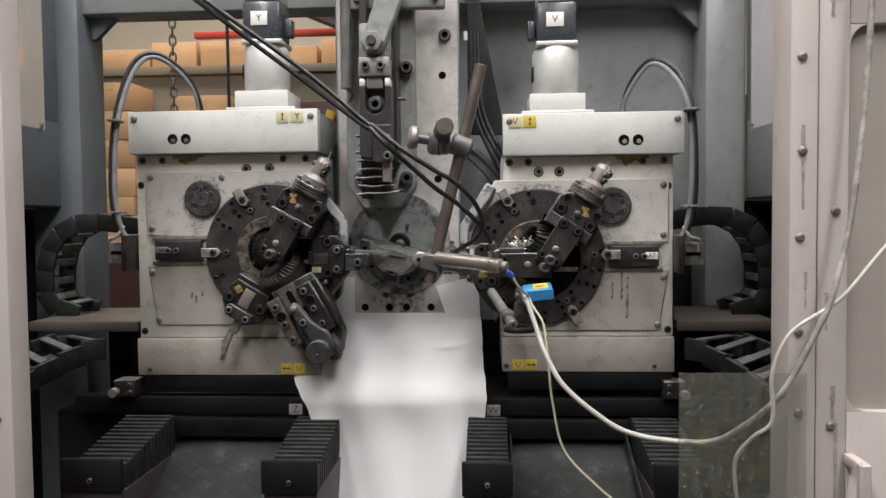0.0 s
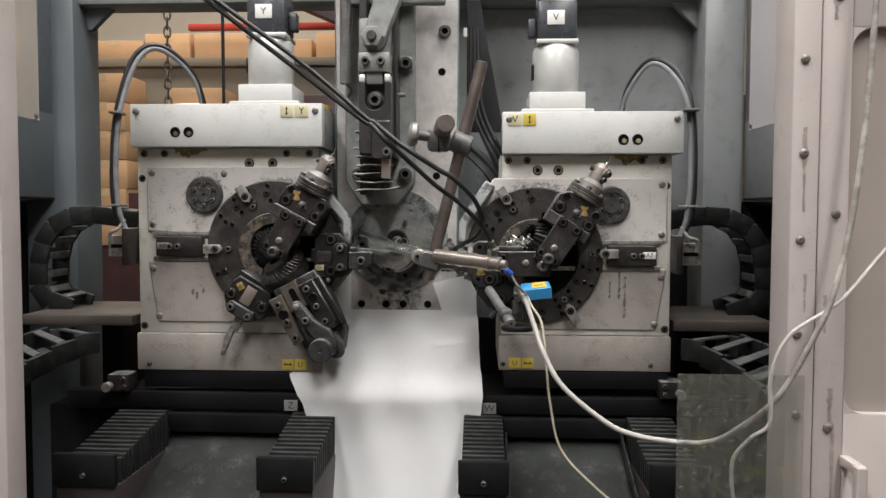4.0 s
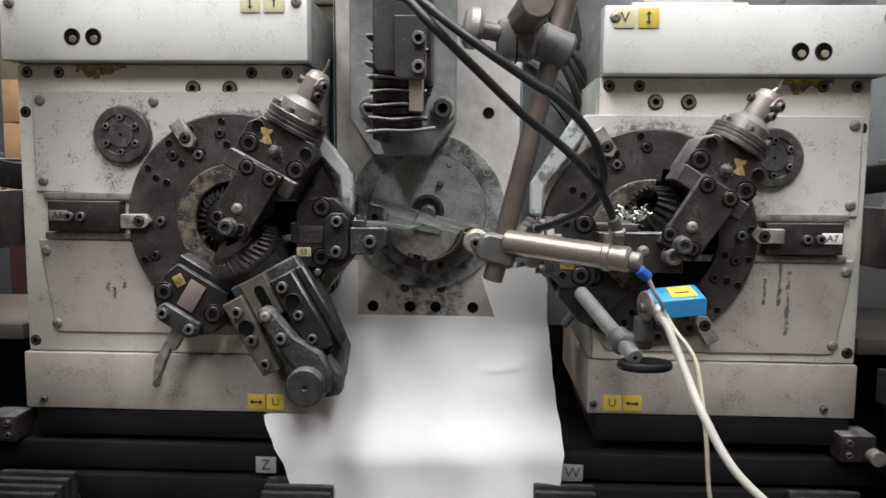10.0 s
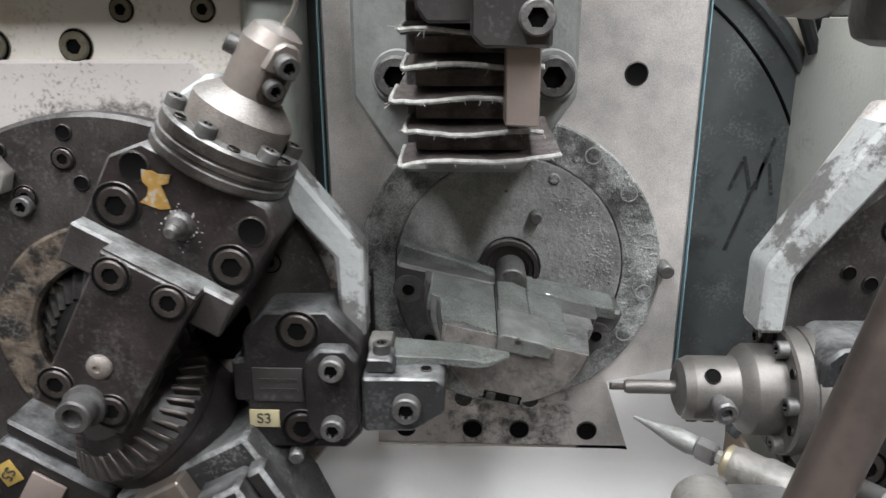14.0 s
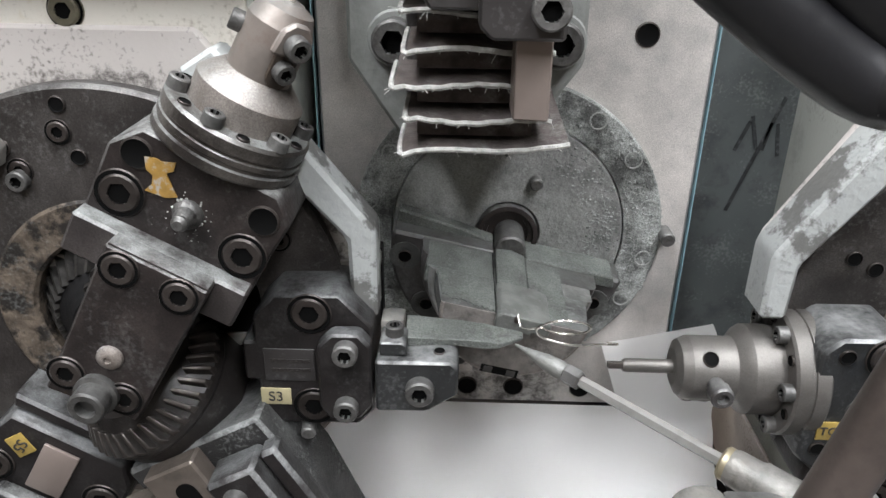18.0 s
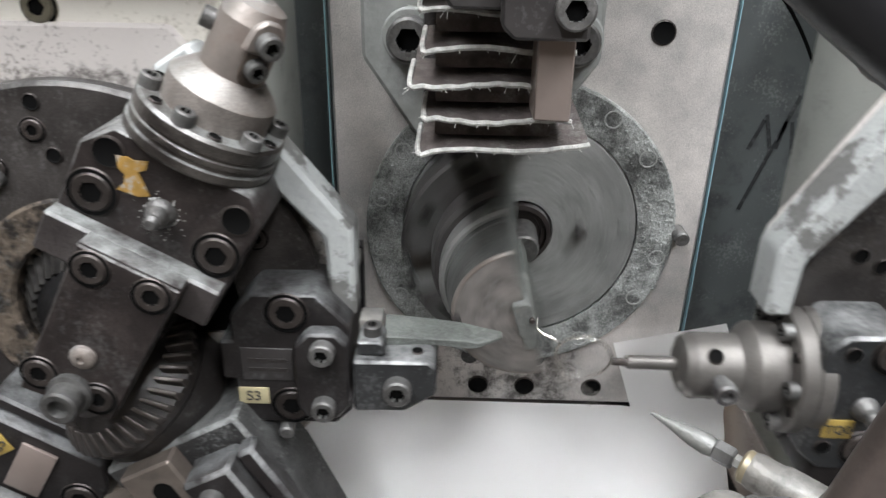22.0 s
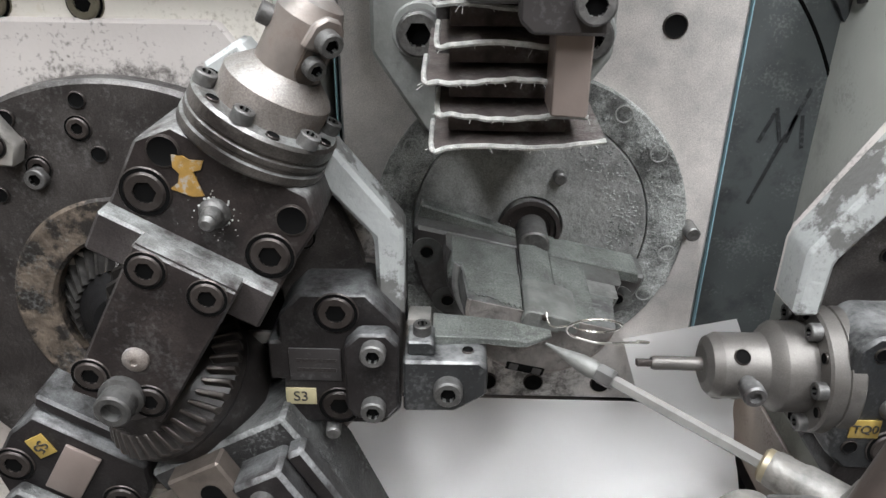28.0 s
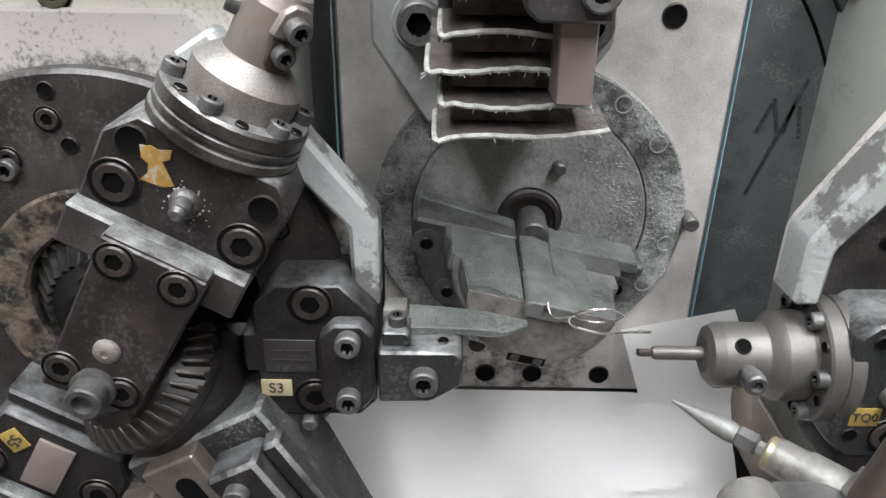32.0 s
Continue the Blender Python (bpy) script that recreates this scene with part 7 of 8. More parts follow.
def build_spindle(t):
    """The turning collet on the right turret; it spins on its own axis."""
    c = (RC[0], -0.0940, RC[1] - 0.0132)
    sp = part("collet", bm_lathe([(0, 0.100), (0.0300, 0.100), (0.0310, 0.101), (0.0310, 0.1072), (0.0302, 0.1076), (0.0302, 0.1086), (0.0310, 0.1090), (0.0310, 0.1150), (0.0298, 0.1162), (0.0218, 0.1165), (0.0218, 0.1300), (0.0206, 0.1320), (0.0160, 0.1360), (0.0155, 0.1375), (0.0155, 0.1565), (0.0135, 0.1610), (0.0090, 0.1630), (0, 0.1630)], (-1, 0, 0), c, 48), COLLET, t, "bright turned steel collet", at=c, sharp=20)
    base = Matrix.Translation(c)
    for k in range(6):
        q = base @ Matrix.Rotation(radians(60 * k + 15), 4, "X") @ Matrix.Translation((-0.1162, 0, 0.0262)) @ Matrix.Rotation(radians(-90), 4, "Z")
        place("cap_screw", CAP5T, q, sp)
        q = base @ Matrix.Rotation(radians(60 * k + 43), 4, "X") @ Matrix.Translation((-0.1163, 0, 0.0262)) @ Matrix.Rotation(radians(-90), 4, "Z")
        place("hole", HOLE4, q, sp)
    oval = [(c[0] - 0.1420 + 0.0062 * math.cos(radians(k)), c[2] + 0.0062 * math.sin(radians(k))) for k in range(-90, 91, 15)] + [(c[0] - 0.1560, c[2] + 0.0062), (c[0] - 0.1595, c[2] + 0.0030), (c[0] - 0.1595, c[2] - 0.0030), (c[0] - 0.1560, c[2] - 0.0062)]
    part("flat", bm_prism(oval, c[1] - 0.0152, c[1] - 0.0130, 0.0004), BRIGHT_DULL, sp, "ground oval flat")
    for dx in (-0.1555, -0.1475):
        place("hole", HOLE4, base @ Matrix.Translation((dx, -0.0153, 0)), sp)
    q = base @ Matrix.Rotation(radians(-112), 4, "X") @ Matrix.Translation((-0.1490, -0.0155, 0))
    place("set_screw", HOLE5, q, sp)
    q = base @ Matrix.Rotation(radians(-66), 4, "X") @ Matrix.Translation((-0.1465, -0.0140, 0))
    place("lock_screw", finish(bm_lathe([(0.0042, 0), (0.0042, 0.005), (0.0054, 0.006), (0.0054, 0.012), (0.0046, 0.013), (0.0028, 0.013), (0.0024, 0.010), (0, 0.010)], (0, -1, 0), (0, 0, 0), 18), "lock_screw", SLIDE), q, sp, "grey lock screw")
    part("forming_pin", bm_lathe([(0.0034, 0.162), (0.0034, 0.1855), (0.0028, 0.1870), (0, 0.1870)], (-1, 0, 0), c, 18), COLLET, sp, "polished forming pin")
    for k in (0.0015, -0.0015):
        part("forked_tip", bm_box(RC[0] - 0.1940, RC[0] - 0.1855, c[1] - 0.0016, c[1] + 0.0016, c[2] + k - 0.0009, c[2] + k + 0.0009, 0.0003), SCREW_DARK, sp)
    SPIN["collet"] = sp


COLLET = mat("turned_bright_steel", (0.145, 0.137, 0.128), 0.46, 0.55, 0.15, 60, 0.12, 600, (0.095, 0.086, 0.08), (0.50, 0.72), 46, fine=0.12, dust=0.4, speck=0.3, dust_col=(0.10, 0.095, 0.09))


def build_sensor(t):
    """The blue sensor on its rod clamp, carried by the right turret."""
    tip = Matrix.Translation((0.2235, -0.226, 1.060)) @ Matrix.Rotation(radians(-6), 4, "Y") @ Matrix.Rotation(radians(12), 4, "X")
    b = part("sensor", bm_prism([(-0.021, -0.0085), (0.021, -0.0085), (0.021, 0.0065), (0.019, 0.0085), (-0.019, 0.0085), (-0.021, 0.0065)], -0.015, 0.015, 0.0012), BLUE, t, "blue plastic laser sensor", m=tip)
    part("sensor_sticker", bm_box(-0.006, 0.015, -0.0125, 0.011, 0.0086, 0.0092, 0), LABEL_Y, b, "yellow warning sticker", m=tip)
    part("sensor_window", bm_box(-0.019, -0.013, -0.0155, -0.0151, -0.003, 0.005, 0), BLUE_DARK, b, m=tip)
    part("label_lines", bm_box(-0.002, 0.010, -0.004, -0.002, 0.0093, 0.0096, 0), INK, b, m=tip)
    part("sensor_clip", bm_cyl((0.1985, -0.232, 1.0575), (0.1955, -0.233, 1.0575), 0.0125, 24, 0.001), BRIGHT_DULL, t, "steel clip disc")
    part("clip_bolt", bm_cyl((0.1955, -0.233, 1.0555), (0.1915, -0.2345, 1.0555), 0.0042, 14), SCREW, t)
    part("cable_gland", bm_lathe([(0.0045, 0), (0.0055, 0.002), (0.0055, 0.008), (0.0048, 0.009), (0.0052, 0.010), (0.0050, 0.016), (0, 0.016)], (0.16, -0.75, -0.62), (0.2045, -0.2385, 1.0575), 18), BRIGHT_DULL, t, "knurled cable gland")
    part("clip_post", bm_box(0.190, 0.204, -0.232, -0.218, 1.026, 1.047, 0.003), SLIDE_DARK, t)
    a, e = Vector((0.158, -0.130, 1.0515)), Vector((0.188, -0.240, 1.0150))
    part("sensor_rod", bm_cyl(a, e, 0.0070, 24), SLIDE_GREY, t, "grey steel mounting rod")
    part("rod_hole", bm_cyl(e, e + (e - a).normalized() * 0.0006, 0.0018, 10, 0), SHADE_BLACK, t)
    part("rod_clamp", bm_cyl(a.lerp(e, 0.70), a.lerp(e, 0.84), 0.0105, 24, 0.002), SLIDE_DARK, t, "dark rod clamp")
    part("clamp_arm", bm_box(0.180, 0.206, -0.228, -0.212, 1.018, 1.032, 0.004), SLIDE_DARK, t)
    ring = [(0.197 + 0.019 * math.cos(2 * math.pi * k / 24), -0.236 + 0.011 * math.sin(2 * math.pi * k / 24), 1.008) for k in range(25)]
    part("clamp_loop", bm_tube(ring, 0.0042, 10, 1, None, False), BLACK, t, "black loop handle of the clamp")


# ---- stand, air cylinder, hoses, cables, paper ----
def build_stand():
    s = thing("stand_rod", (0.072, -0.228, 1.08), "dull steel stand rod with clamps leaning over the plate", "stand")
    a, b = Vector((0.0695, -0.226, 1.076)), Vector((0.1455, -0.231, 1.382))
    part("rod", bm_cyl(a, b, 0.0085, 28), ROD, s)
    p = a.lerp(b, 0.63)
    d = (b - a).normalized()
    part("top_clamp", bm_cyl(p - Vector((0.015, 0.004, -0.005)), p + Vector((0.012, 0.0, -0.006)), 0.0155, 28, 0.003), SLIDE_DARK, s, "grey swivel clamp sleeve")
    part("clamp_collar", bm_cyl(p - d * 0.011, p + d * 0.011, 0.0135, 24, 0.002), SLIDE_DARK, s)
    part("clamp_body", bm_box(p.x - 0.048, p.x - 0.016, p.y - 0.020, p.y + 0.008, p.z - 0.012, p.z + 0.020, 0.006), SLIDE_DARK, s, "split clamp block")
    # A black slab paints the shade in the clamp's split.
    part("clamp_gap", bm_box(p.x - 0.0325, p.x - 0.0310, p.y - 0.0205, p.y + 0.0085, p.z - 0.0125, p.z + 0.004, 0), SHADE_BLACK, s)
    part("clamp_bar", bm_cyl((p.x - 0.020, -0.300, p.z + 0.020), (p.x - 0.032, p.y + 0.03, p.z + 0.017), 0.0125, 28, 0.0015), ROD, s, "short steel cross bar")
    part("clamp_knob", bm_cyl((p.x - 0.060, p.y - 0.018, p.z + 0.010), (p.x - 0.074, p.y - 0.020, p.z + 0.012), 0.0165, 28, 0.004), BRIGHT_DULL, s, "pale clamp knob")
    part("knob_shaft", bm_cyl((p.x - 0.046, p.y - 0.014, p.z + 0.008), (p.x - 0.061, p.y - 0.018, p.z + 0.010), 0.007, 14), SLIDE_DARK, s)
    # lower cross clamp with the air cylinder
    q = a.lerp(b, 0.085)
    tilt = Matrix.Translation(q) @ Matrix.Rotation(radians(14), 4, "Y")
    part("lower_clamp", bm_prism([(-0.020, -0.009), (-0.016, -0.012), (0.013, -0.013), (0.0135, 0.013), (-0.013, 0.013), (-0.020, 0.008)], -0.013, 0.012, 0.003), SLIDE_DARK, s, "dark cross clamp", m=tilt)
    bo = Vector((0.056, -0.214, 1.108))
    part("pivot_boss", bm_cyl(bo + Vector((0, 0.012, 0)), bo + Vector((-0.001, -0.016, 0)), 0.0100, 28, 0.0015), BRIGHT_DULL, s, "worn pivot boss")
    part("boss_ring", bm_cyl(bo + Vector((0, -0.008, 0)), bo + Vector((-0.0008, -0.0125, 0)), 0.0112, 28, 0.001), BRASS, s, "thin brass ring")
    place("cap_screw", CAP6, at(bo.x - 0.001, bo.y - 0.016, bo.z), s)
    c0, c1 = Vector((0.080, -0.236, 1.110)), Vector((0.172, -0.286, 1.1015))
    u = (c1 - c0).normalized()
    part("cylinder", bm_cyl(c0, c1, 0.0098, 32, 0.002), TUBE_STEEL, s, "dull steel air cylinder")
    part("cylinder_band", bm_cyl(c0.lerp(c1, 0.80), c0.lerp(c1, 0.86), 0.0112, 28), TUBE_STEEL, s)
    k = c0.lerp(c1, 0.83)
    part("band_lug", bm_box(k.x - 0.003, k.x + 0.003, k.y - 0.004, k.y + 0.004, k.z + 0.009, k.z + 0.018, 0.001), TUBE_STEEL, s)
    part("cylinder_cap", bm_cyl(c1, c1 + u * 0.008, 0.0065, 20), BRIGHT_DULL, s)
    part("port_fitting", bm_cyl(c0.lerp(c1, 0.93) + Vector((-0.004, 0.008, 0.006)), Vector((0.163, -0.278, 1.120)), 0.0058, 16), SLIDE_DARK, s, "dark air port fitting")
    part("port_collar", bm_cyl((0.163, -0.278, 1.1195), (0.1625, -0.279, 1.124), 0.0066, 18), BRIGHT_DULL, s)
    lead = [c1 + u * 0.006 + Vector((0, 0, -0.006)), Vector((0.186, -0.284, 1.088)), Vector((0.196, -0.28, 1.080))]
    part("blue_plug", bm_cyl(lead[0], lead[1], 0.0042, 14), BLUE_DARK, s, "blue cable plug")
    part("plug_lead", bm_tube([lead[1], Vector((0.191, -0.282, 1.078)), Vector((0.20, -0.27, 1.066)), Vector((0.215, -0.22, 1.05))], 0.0016, 8), WHITE_CABLE, s)
    return s


BLUE_DARK = mat("deep_blue_plastic", (0.03, 0.10, 0.42), 0.35, 0, 0.1, 60)


BRASS = mat("tarnished_brass", (0.36, 0.31, 0.215), 0.42, 0.5, 0.2, 60, 0.15, 400, (0.2, 0.16, 0.12), (0.5, 0.8), 40)
TUBE_STEEL = mat("dull_cylinder_tube", (0.34, 0.30, 0.265), 0.36, 0.75, 0.12, 40, 0.1, 500, (0.24, 0.205, 0.18), (0.5, 0.75), 40)
PUSH0 = Vector((0.0437, -0.1534, 1.1104))  # tip of the pusher at rest
PUSH_DIR = Vector((-0.0449, 0.0394, 0.0050))  # stroke


def build_pusher():
    d = -PUSH_DIR.normalized()
    t = thing("air_pusher", PUSH0, "grey pointed ejector pin on a hexagonal rod", "ejector")
    part("cone_tip", bm_lathe([(0.0005, 0), (0.0016, 0.007), (0.0038, 0.018), (0.0042, 0.024), (0.0036, 0.027), (0, 0.027)], d, PUSH0, 24), GRIP, t, "tapered grey tip")
    part("lock_nut", bm_cyl(PUSH0 + d * 0.027, PUSH0 + d * 0.035, 0.0044, 6, 0.0008), SLIDE_DARK, t)
    part("piston_rod", bm_cyl(PUSH0 + d * 0.035, PUSH0 + d * 0.115, 0.0027, 6, 0.0003), SLIDE_GREY, t, "grey hexagonal rod")
    h = thing("air_cylinder", PUSH0 + d * 0.045, "small dusty air cylinder with nickel fittings", "air cylinder")
    p = PUSH0 + d * 0.041
    part("barrel", bm_lathe([(0.003, 0), (0.0066, 0.0), (0.0072, 0.002), (0.0072, 0.010), (0.0080, 0.012), (0.0080, 0.036), (0, 0.036)], d, p, 28), BRIGHT_DULL, h, "dusty steel barrel")
    part("front_nut", bm_cyl(p - d * 0.003, p + d * 0.001, 0.0066, 28, 0.001), BRASS, h, "brass front ring")
    f = Vector((0.55, 0.15, 0.82)).normalized()
    q = Vector((0.094, -0.205, 1.112))
    part("elbow", bm_cyl(p + d * 0.03, q, 0.0065, 16), SLIDE_DARK, h)
    part("elbow_post", bm_cyl(q - f * 0.004, q + f * 0.008, 0.0062, 16), BRIGHT_DULL, h)
    part("knurled_collar", bm_lathe([(0.0052, 0.008), (0.0056, 0.009), (0.0056, 0.0115), (0.0046, 0.0125), (0.0046, 0.0135), (0.0052, 0.0145), (0.0052, 0.017), (0.0035, 0.018), (0, 0.018)], f, q, 20), BRIGHT, h, "knurled nickel screw")
    part("mount", bm_box(0.066, 0.092, -0.224, -0.196, 1.096, 1.110, 0.002), SLIDE_DARK, h)
    return t


def build_hoses():
    for k, pts in enumerate((
            [(-0.324, -0.345, 1.532), (-0.221, -0.338, 1.452), (-0.094, -0.336, 1.355), (-0.008, -0.340, 1.289), (0.006, -0.344, 1.281), (0.024, -0.350, 1.262), (0.056, -0.338, 1.233), (0.086, -0.330, 1.206), (0.111, -0.318, 1.188), (0.129, -0.315, 1.172), (0.149, -0.295, 1.149), (0.161, -0.281, 1.126)],
            [(-0.310, -0.350, 1.529), (-0.207, -0.343, 1.450), (-0.081, -0.342, 1.358), (-0.001, -0.341, 1.290), (0.009, -0.342, 1.285), (0.045, -0.356, 1.255), (0.089, -0.350, 1.226), (0.108, -0.345, 1.215), (0.130, -0.335, 1.195), (0.142, -0.32, 1.176), (0.147, -0.30, 1.158), (0.140, -0.28, 1.141), (0.120, -0.255, 1.127), (0.104, -0.214, 1.118)])):
        h = thing("air_hose", pts[0], "black rubber air hose sagging across the machine front", "hose", "air hoses")
        part("hose", bm_tube(pts, 0.0032, 12, 10), RUBBER, h)
        e = Vector(pts[-1])
        d = (Vector(pts[-2]) - e).normalized()
        part("ferrule", bm_cyl(e - d * 0.004, e + d * 0.009, 0.0048, 14), SLIDE_DARK, h)


CABLE = {}
CABLE_WORN = mat("worn_grey_cable", (0.30, 0.275, 0.25), 0.5, 0, 0.3, 60, 0.1, 400, (0.5, 0.48, 0.44), (0.5, 0.7), 30)


def build_cables():
    # thick sensor cable: the moving half slides along the standing half at the lowest point of its sag
    a = [(0.2065, -0.2485, 1.050), (0.209, -0.260, 1.044), (0.219, -0.275, 1.014), (0.230, -0.295, 0.982), (0.254, -0.31, 0.942), (0.308, -0.32, 0.899), (0.345, -0.325, 0.884), (0.388, -0.332, 0.879), (0.425, -0.338, 0.879)]
    CABLE["near"] = solo("sensor_cable", bm_tube(a, 0.0034, 12, 10), WHITE_CABLE, "pale grey sensor cable sagging from the sensor", "cable", at=a[0])
    b = [(0.375, -0.330, 0.879), (0.40, -0.334, 0.879), (0.425, -0.345, 0.882), (0.450, -0.365, 0.899), (0.487, -0.415, 0.957), (0.519, -0.435, 1.033), (0.537, -0.438, 1.081), (0.555, -0.438, 1.166), (0.567, -0.438, 1.279), (0.574, -0.438, 1.402), (0.58, -0.438, 1.56)]
    solo("cable_tail", bm_tube(b, 0.0033, 12, 10), CABLE_WORN, "worn grey cable rising past the door edge", "cable", at=b[0])
    c = [(0.210, -0.240, 1.055), (0.215, -0.255, 1.043), (0.227, -0.27, 1.024), (0.231, -0.28, 0.998), (0.234, -0.288, 0.96), (0.239, -0.288, 0.915), (0.254, -0.29, 0.852), (0.298, -0.30, 0.806), (0.333, -0.305, 0.778), (0.36, -0.31, 0.75)]
    CABLE["thin"] = solo("thin_cable", bm_tube(c, 0.0016, 8, 10), THIN_CABLE, "thin yellowed cable hanging from the sensor", "cable", at=c[0])
    d = [(0.66, -0.44, 1.20), (0.596, -0.437, 1.134), (0.545, -0.437, 1.073), (0.494, -0.43, 1.033), (0.476, -0.425, 0.985), (0.478, -0.42, 0.93), (0.46, -0.405, 0.905), (0.443, -0.40, 0.875), (0.447, -0.40, 0.816), (0.455, -0.40, 0.75)]
    solo("door_cable", bm_tube(d, 0.0024, 10, 10), WHITE_CABLE, "thin pale cable hanging behind the acrylic sheet", "cable", at=d[0])
    solo("acrylic_sheet", bm_box(0.375, 0.520, -0.412, -0.408, 0.62, 0.983, 0.0008), ACRYLIC, "scratched oily clear acrylic sheet leaning at the door post", "acrylic sheet", at=(0.44, -0.41, 0.8))


def build_paper():
    """A white sheet with a notch cut for the plate, hanging and folding below the tools."""
    def depth(x, z):
        k = min(1, max(0, (0.99 - z) / 0.05))
        bulge = 0.010 * math.exp(-((z - 0.89) / 0.05) ** 2) * (1 - 5 * (x + 0.01) ** 2 / 0.15)
        f = min(1, max(0, (0.995 - z) / 0.13))
        y = -0.006 - 0.090 * f * f * (3 - 2 * f) - bulge - 0.10 * (max(0, 0.93 - z) / 0.33) ** 1.8
        crease = 0.008 * math.exp(-((z - 0.948 - 2.2 * (x - 0.085) ** 2 - 0.12 * (x - 0.085)) / 0.0045) ** 2) * math.exp(-((x - 0.092) / 0.028) ** 4)
        return y - k * (0.004 * math.sin(x * 60 + z * 20) + 0.006 * math.sin(x * 21 + 1 + z * 9) + crease)

    def edges(z):
        if z > 0.96:
            return -0.100 - 0.09 * max(0, (1.04 - z) / 0.08) ** 1.2, 0.137 + 0.004 * (1.066 - z) / 0.1 - 0.010 * max(0, (z - 1.03) / 0.036) ** 2
        if z > 0.80:
            f = (0.96 - z) / 0.16
            return -0.190 + 0.056 * (0.5 - 0.5 * math.cos(math.pi * min(1, f * 1.15))), 0.141 + 0.007 * math.sin(f * 3.1)
        return -0.134 + 0.010 * (0.80 - z) / 0.2, 0.141 - 0.02 * (0.80 - z) / 0.15
    bm = bmesh.new()
    zs = [1.0 + 0.066 * k / 10 for k in range(10, 0, -1)] + [1.003 - 0.403 * k / 170 for k in range(171)]
    grid = {}
    for j, z in enumerate(zs):
        xl, xr = edges(z)
        xl += 0.0009 * math.sin(z * 97) + 0.0006 * math.sin(z * 263 + 1)
        xr += 0.0012 * math.sin(z * 71 + 2) + 0.0005 * math.sin(z * 231)
        nl, nr = -0.080, 0.079 - 0.26 * max(0, z - 1.0)
        xs = [xl + (nl - xl) * i / 14 for i in range(15)] + [nl + (nr - nl) * i / 26 for i in range(1, 26)] + [nr + (xr - nr) * i / 12 for i in range(13)]
        for i, x in enumerate(xs):
            zz = z - (0.016 * max(0, (xr - x) / (xr - nr)) * (z - 1.0) / 0.066 if z > 1.0 and x >= nr - 1e-6 else 0)
            grid[i, j] = bm.verts.new((x, depth(x, zz), zz))
    for j in range(len(zs) - 1):
        for i in range(52):
            if zs[j + 1] > 1.0025 and 14 <= i < 40:
                continue
            bm.faces.new((grid[i, j], grid[i + 1, j], grid[i + 1, j + 1], grid[i, j + 1]))
    for v in [v for v in bm.verts if not v.link_faces]:
        bm.verts.remove(v)
    bmesh.ops.solidify(bm, geom=bm.faces[:], thickness=0.0004)
    solo("paper_sheet", bm, PAPER, "crumpled white paper sheet hung below the plate", "paper sheet", at=(0, -0.03, 0.9))


# ---- wire piece being formed ----
WIRES = {}


def build_wire():
    """One formed piece for each working cycle: fed out of the guide, turned down, cut off and dropped."""
    r, cx, cz = 0.0120, 0.0185, 1.1425
    pts = [(0.0, -0.1165, 1.125), (0.0008, -0.120, 1.125), (0.003, -0.1235, 1.1262)]
    pts += [(cx + r * math.cos(radians(a)), -0.1245 - 0.000012 * (a - 225), cz + 1.08 * r * math.sin(radians(a))) for a in range(225, 606, 18)]
    pts += [(0.024, -0.131, 1.132), (0.037, -0.131, 1.1385), (0.0425, -0.131, 1.1400), (0.043, -0.131, 1.1413), (0.038, -0.131, 1.1412)]
    pts = [(p[0] + 0.001, p[1] + 0.028, p[2] - 0.0093) for p in pts]
    for k in range(-1, 10):
        ob = solo("wire_piece", bm_tube(pts, 0.00055, 8, 4), WIRE, "thin bright spring wire with one coil and a hook", "wire", at=AX, group="formed wire pieces")
        WIRES[k] = ob


build_plate()
ROTOR, GUIDE = build_rotor(), build_guide()
SLIDER = build_slide()
LINK = build_link()
build_bellows()
HEAD_L, HEAD_R = head_body(-1, LC, 0), head_body(1, RC, 0)
TUR_L, TUR_R = slide_body(-1, LC), slide_body(1, RC)
left_tools(TUR_L)
right_tools(TUR_R)
build_spindle(TUR_R)
build_sensor(TUR_R)
build_stand()
PUSHER = build_pusher()
build_hoses()
build_cables()
build_paper()
build_wire()


# ---- movement: one working cycle, repeated ----
STARTS = [-3.40, -0.025, 3.355, 6.735, 10.225, 13.59, 16.955, 20.325, 23.69, 27.055, 30.42, 33.785]  # start of each working cycle


def cycle(rows):
    """Rows of (phase, value) repeated over the clip, from 0 to 32 s."""
    out = []
    for start in STARTS:
        for ph, v in rows:
            t = start + ph
            if 0 <= t <= 32:
                out.append((t, v))
    n = len(rows[0][1])

    def value(t):
        full = [(start + ph, v) for start in STARTS for ph, v in rows]
        for (a, va), (b, vb) in zip(full, full[1:]):
            if a <= t <= b:
                f = (t - a) / max(1e-6, b - a)
                return tuple(p + (q - p) * f for p, q in zip(va, vb))
    if not out or frame(out[0][0]) > 1:
        out.insert(0, (0.0, value(0.0)))
    if frame(out[-1][0]) < frame(32.0):
        out.append((32.0, value(32.0)))
    seen, res = set(), []
    for t, v in out:
        if frame(t) not in seen:
            seen.add(frame(t))
            res.append((t, v))
    return res


LEFT = [(0.0, (-8, 3)), (0.1, (-13, 3)), (0.22, (-13, 3)), (0.33, (-8, 1.5)), (0.42, (-7, 0)), (0.5, (0, 0)), (1.46, (0, 0)), (1.5, (-9, 0)), (1.57, (-12, 0)), (1.69, (-17, 0)), (1.80, (-27, 0)), (2.88, (-27, 0)), (3.02, (-20, 2)), (3.12, (-9, 3)), (3.2, (-4, 3)), (3.3, (-6, 3))]
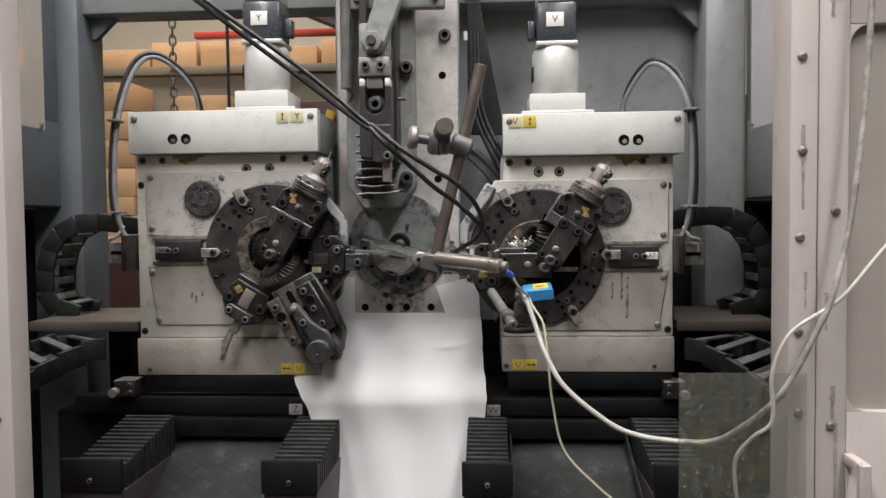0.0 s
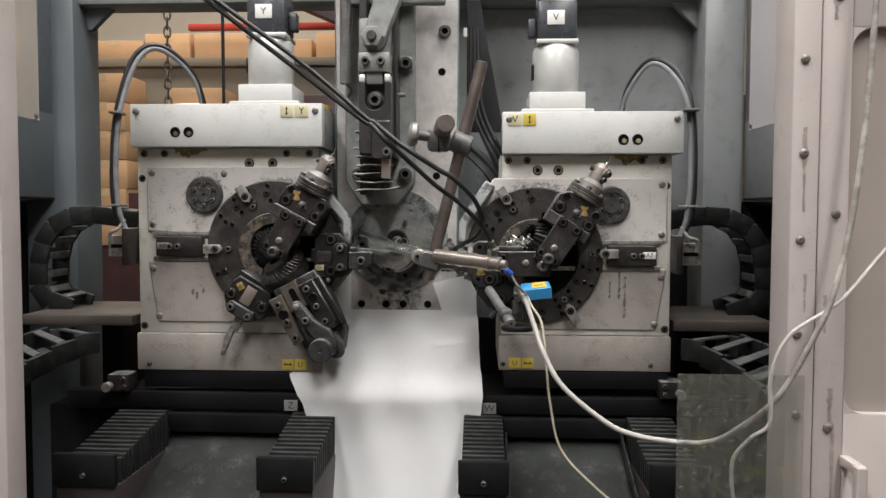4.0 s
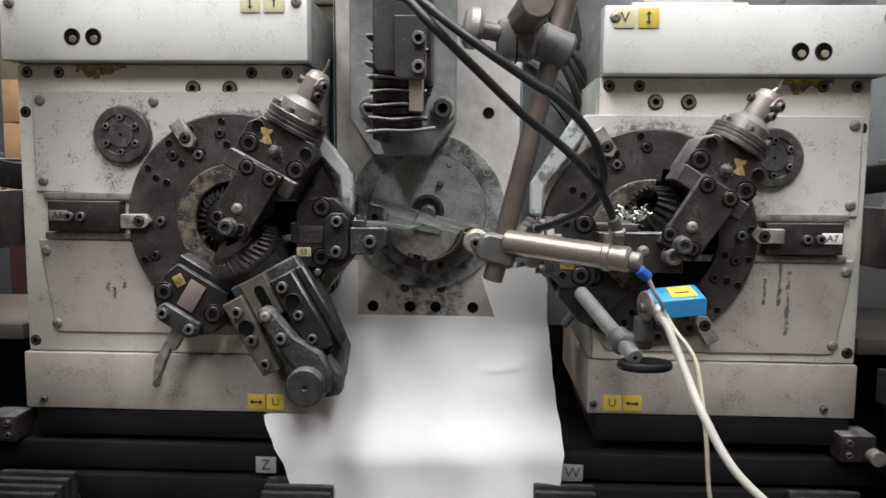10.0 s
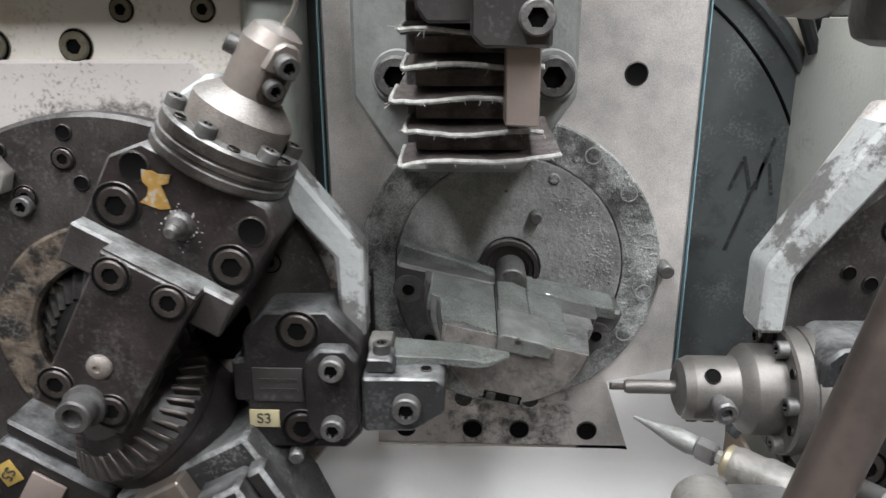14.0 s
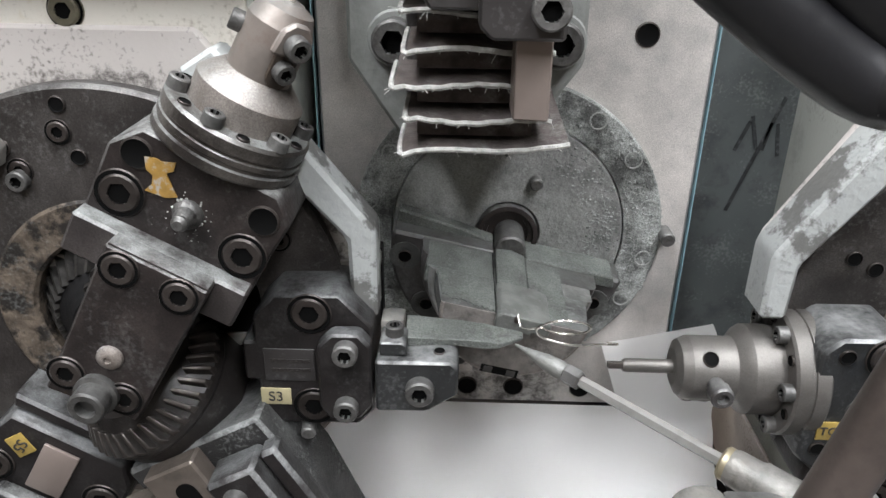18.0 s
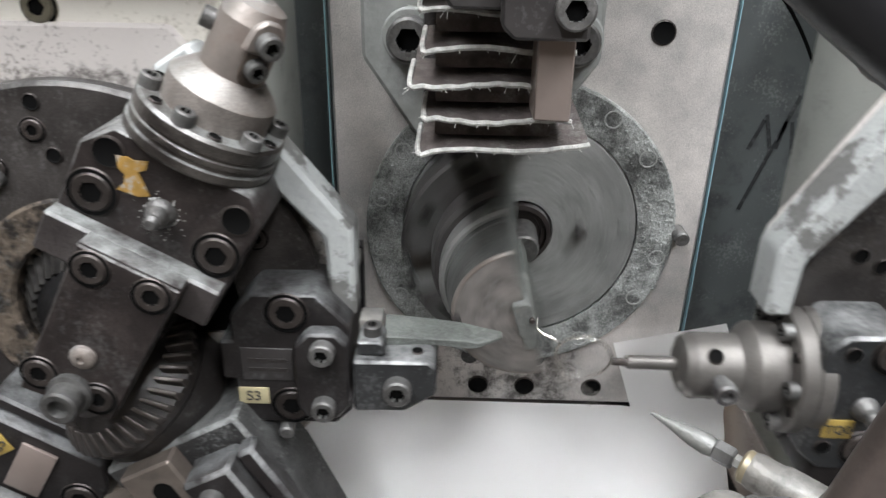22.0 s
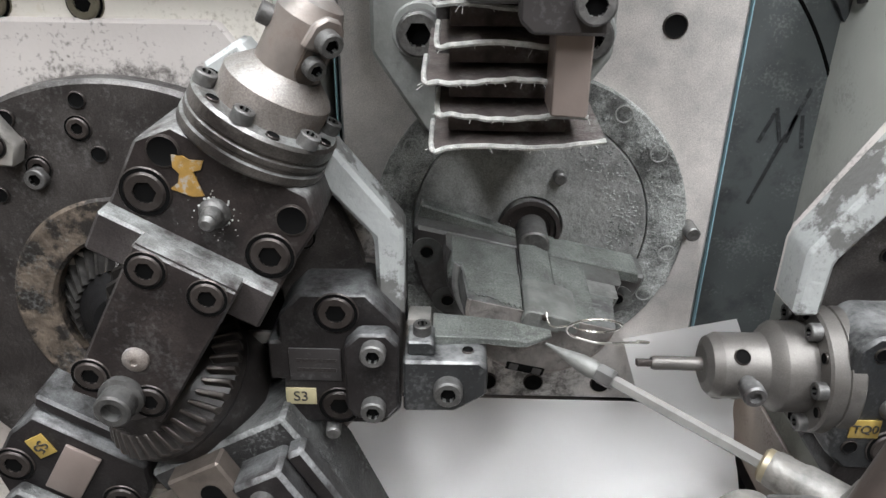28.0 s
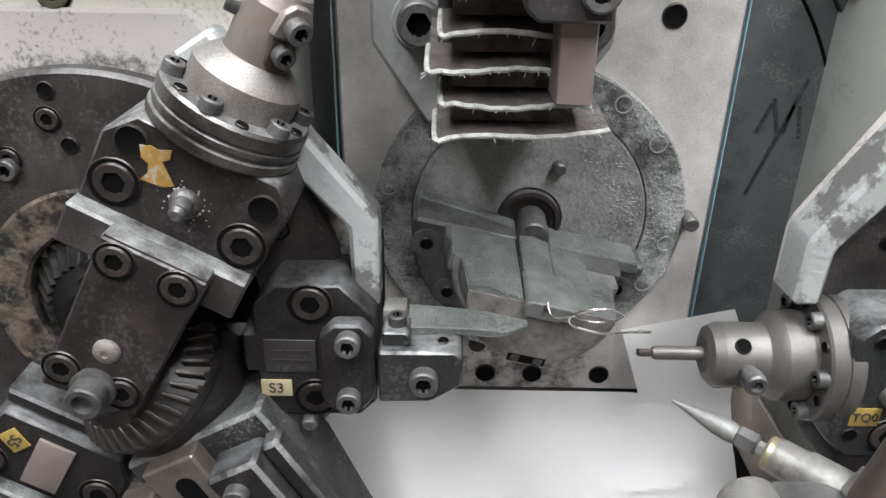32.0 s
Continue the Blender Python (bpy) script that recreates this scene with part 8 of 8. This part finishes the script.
RIGHT = [(0.0, (0, 0)), (1.62, (0, 0)), (1.68, (-6, 2)), (1.76, (-24, 7)), (1.86, (-39, 10)), (2.37, (-39, 10)), (2.45, (-18, 10)), (2.52, (-4, 10)), (2.58, (0, 10)), (2.76, (0, 10)), (2.92, (0, 0))]
DROP = [(0.0, (0,)), (2.40, (0,)), (2.46, (0.10,)), (2.55, (0.85,)), (2.65, (0.96,)), (2.76, (1.0,)), (2.80, (1.0,)), (2.83, (0.8,)), (2.87, (0.12,)), (2.90, (0,))]
TURN = [(0.0, (-13,)), (1.59, (-13,)), (1.65, (-44,)), (1.69, (-74,)), (1.75, (-90,)), (2.38, (-90,)), (2.42, (-152,)), (2.46, (-225,)), (2.50, (-298,)), (2.54, (-353,)), (2.58, (-373,))]
PUSH = [(0.0, (0,)), (0.83, (0,)), (0.93, (1,)), (1.40, (1,)), (1.52, (0,))]
ROLL = [(0.0, (65,)), (2.05, (65,)), (2.12, (13,)), (2.20, (-45,)), (2.76, (-45,)), (2.84, (10,)), (2.92, (65,))]


def moved(ob, dx, dy, dz):
    o = ORIGIN[ob]
    return Matrix.Translation((o.x + dx, o.y + dy, o.z + dz))


def motions():
    walk(HEAD_L, [(t, moved(HEAD_L, x / 1000, 0, 0)) for t, (x, z) in cycle(LEFT)])
    walk(TUR_L, [(t, moved(TUR_L, x / 1000, 0, z / 1000)) for t, (x, z) in cycle(LEFT)])
    walk(HEAD_R, [(t, moved(HEAD_R, x / 1000, 0, 0)) for t, (x, z) in cycle(RIGHT)])
    walk(TUR_R, [(t, moved(TUR_R, x / 1000, 0, z / 1000)) for t, (x, z) in cycle(RIGHT)])
    walk(CABLE["thin"], [(t, moved(CABLE["thin"], x / 1000, 0, z / 1000)) for t, (x, z) in cycle(RIGHT)])
    # the thick cable swings about the low end of its sag while it slides along the standing half
    low = Vector((0.425, -0.338, 0.879))
    near = ORIGIN[CABLE["near"]]
    walk(CABLE["near"], [(t, Matrix.Translation(low + Vector((x / 1000 - 0.78 * z / 1000, 0, 0))) @ Matrix.Rotation(z / 1000 / 0.2185, 4, "Y") @ Matrix.Translation(near - low)) for t, (x, z) in cycle(RIGHT)])
    walk(SLIDER, [(t, moved(SLIDER, 0, 0, -LIFT * v)) for t, (v,) in cycle(DROP)])
    walk(LINK, [(t, moved(LINK, 0, 0, -LIFT * v) @ Matrix.Rotation(radians(14 - 14 * v), 4, "Y")) for t, (v,) in cycle(DROP)])
    for ob, f in FOLDS:
        walk(ob, [(t, moved(ob, 0, 0, -0.072 * f * min(1, v * 1.2))) for t, (v,) in cycle(DROP)])
    walk(ROTOR, [(t, moved(ROTOR, 0, 0, 0) @ Matrix.Rotation(radians(-v), 4, "Y")) for t, (v,) in cycle(TURN)])
    walk(GUIDE, [(t, moved(GUIDE, 0, 0, 0) @ Matrix.Rotation(radians(6), 4, "X") @ Matrix.Rotation(radians(-v), 4, "Y")) for t, (v,) in cycle(TURN)])
    walk(PUSHER, [(t, Matrix.Translation(PUSH0 + PUSH_DIR * v)) for t, (v,) in cycle(PUSH)])
    for k, ob in WIRES.items():
        t0 = STARTS[k + 1]
        rows = []
        for ph, dy, turn, dz, lay in ((-0.6, 0.13, 5, -0.02, 42), (0.30, 0.13, 5, -0.02, 42), (0.46, 0.03, 5, -0.006, 42), (0.52, 0, 5, 0, 42), (1.59, 0, 5, 0, 42), (1.65, 0, 36, 0, 30), (1.69, 0, 66, 0, 15), (1.75, 0, 90, 0, 0),
                                      (2.62, 0, 90, 0, 0), (2.68, 0, 95, -0.02, 0), (2.76, -0.01, 110, -0.09, 0), (2.84, -0.015, 120, -0.22, 0), (2.94, -0.02, 130, -0.42, 0), (3.0, -0.02, 130, -0.52, 0)):
            t = t0 + ph
            rows.append((t, Matrix.Translation((AX.x, AX.y + dy, AX.z + dz)) @ Matrix.Rotation(radians(turn), 4, "Y") @ Matrix.Rotation(radians(lay), 4, "X")))
        inside = [q for q in rows if 0 < q[0] < 32]
        first = min(rows, key=lambda q: abs(q[0]))[1] if rows[0][0] < 0 else rows[0][1]
        last = rows[-1][1] if rows[-1][0] < 32 else min(rows, key=lambda q: abs(q[0] - 32))[1]
        walk(ob, [(0.0, first)] + [q for q in inside if frame(q[0]) > 1 and frame(q[0]) < frame(32.0)] + [(32.0, last)])
    sp = SPIN["collet"]
    base = ORIGIN[sp] - ORIGIN[TUR_R]
    walk(sp, [(t, Matrix.Translation(base) @ Matrix.Rotation(radians(v), 4, "X")) for t, (v,) in cycle(ROLL)])


motions()
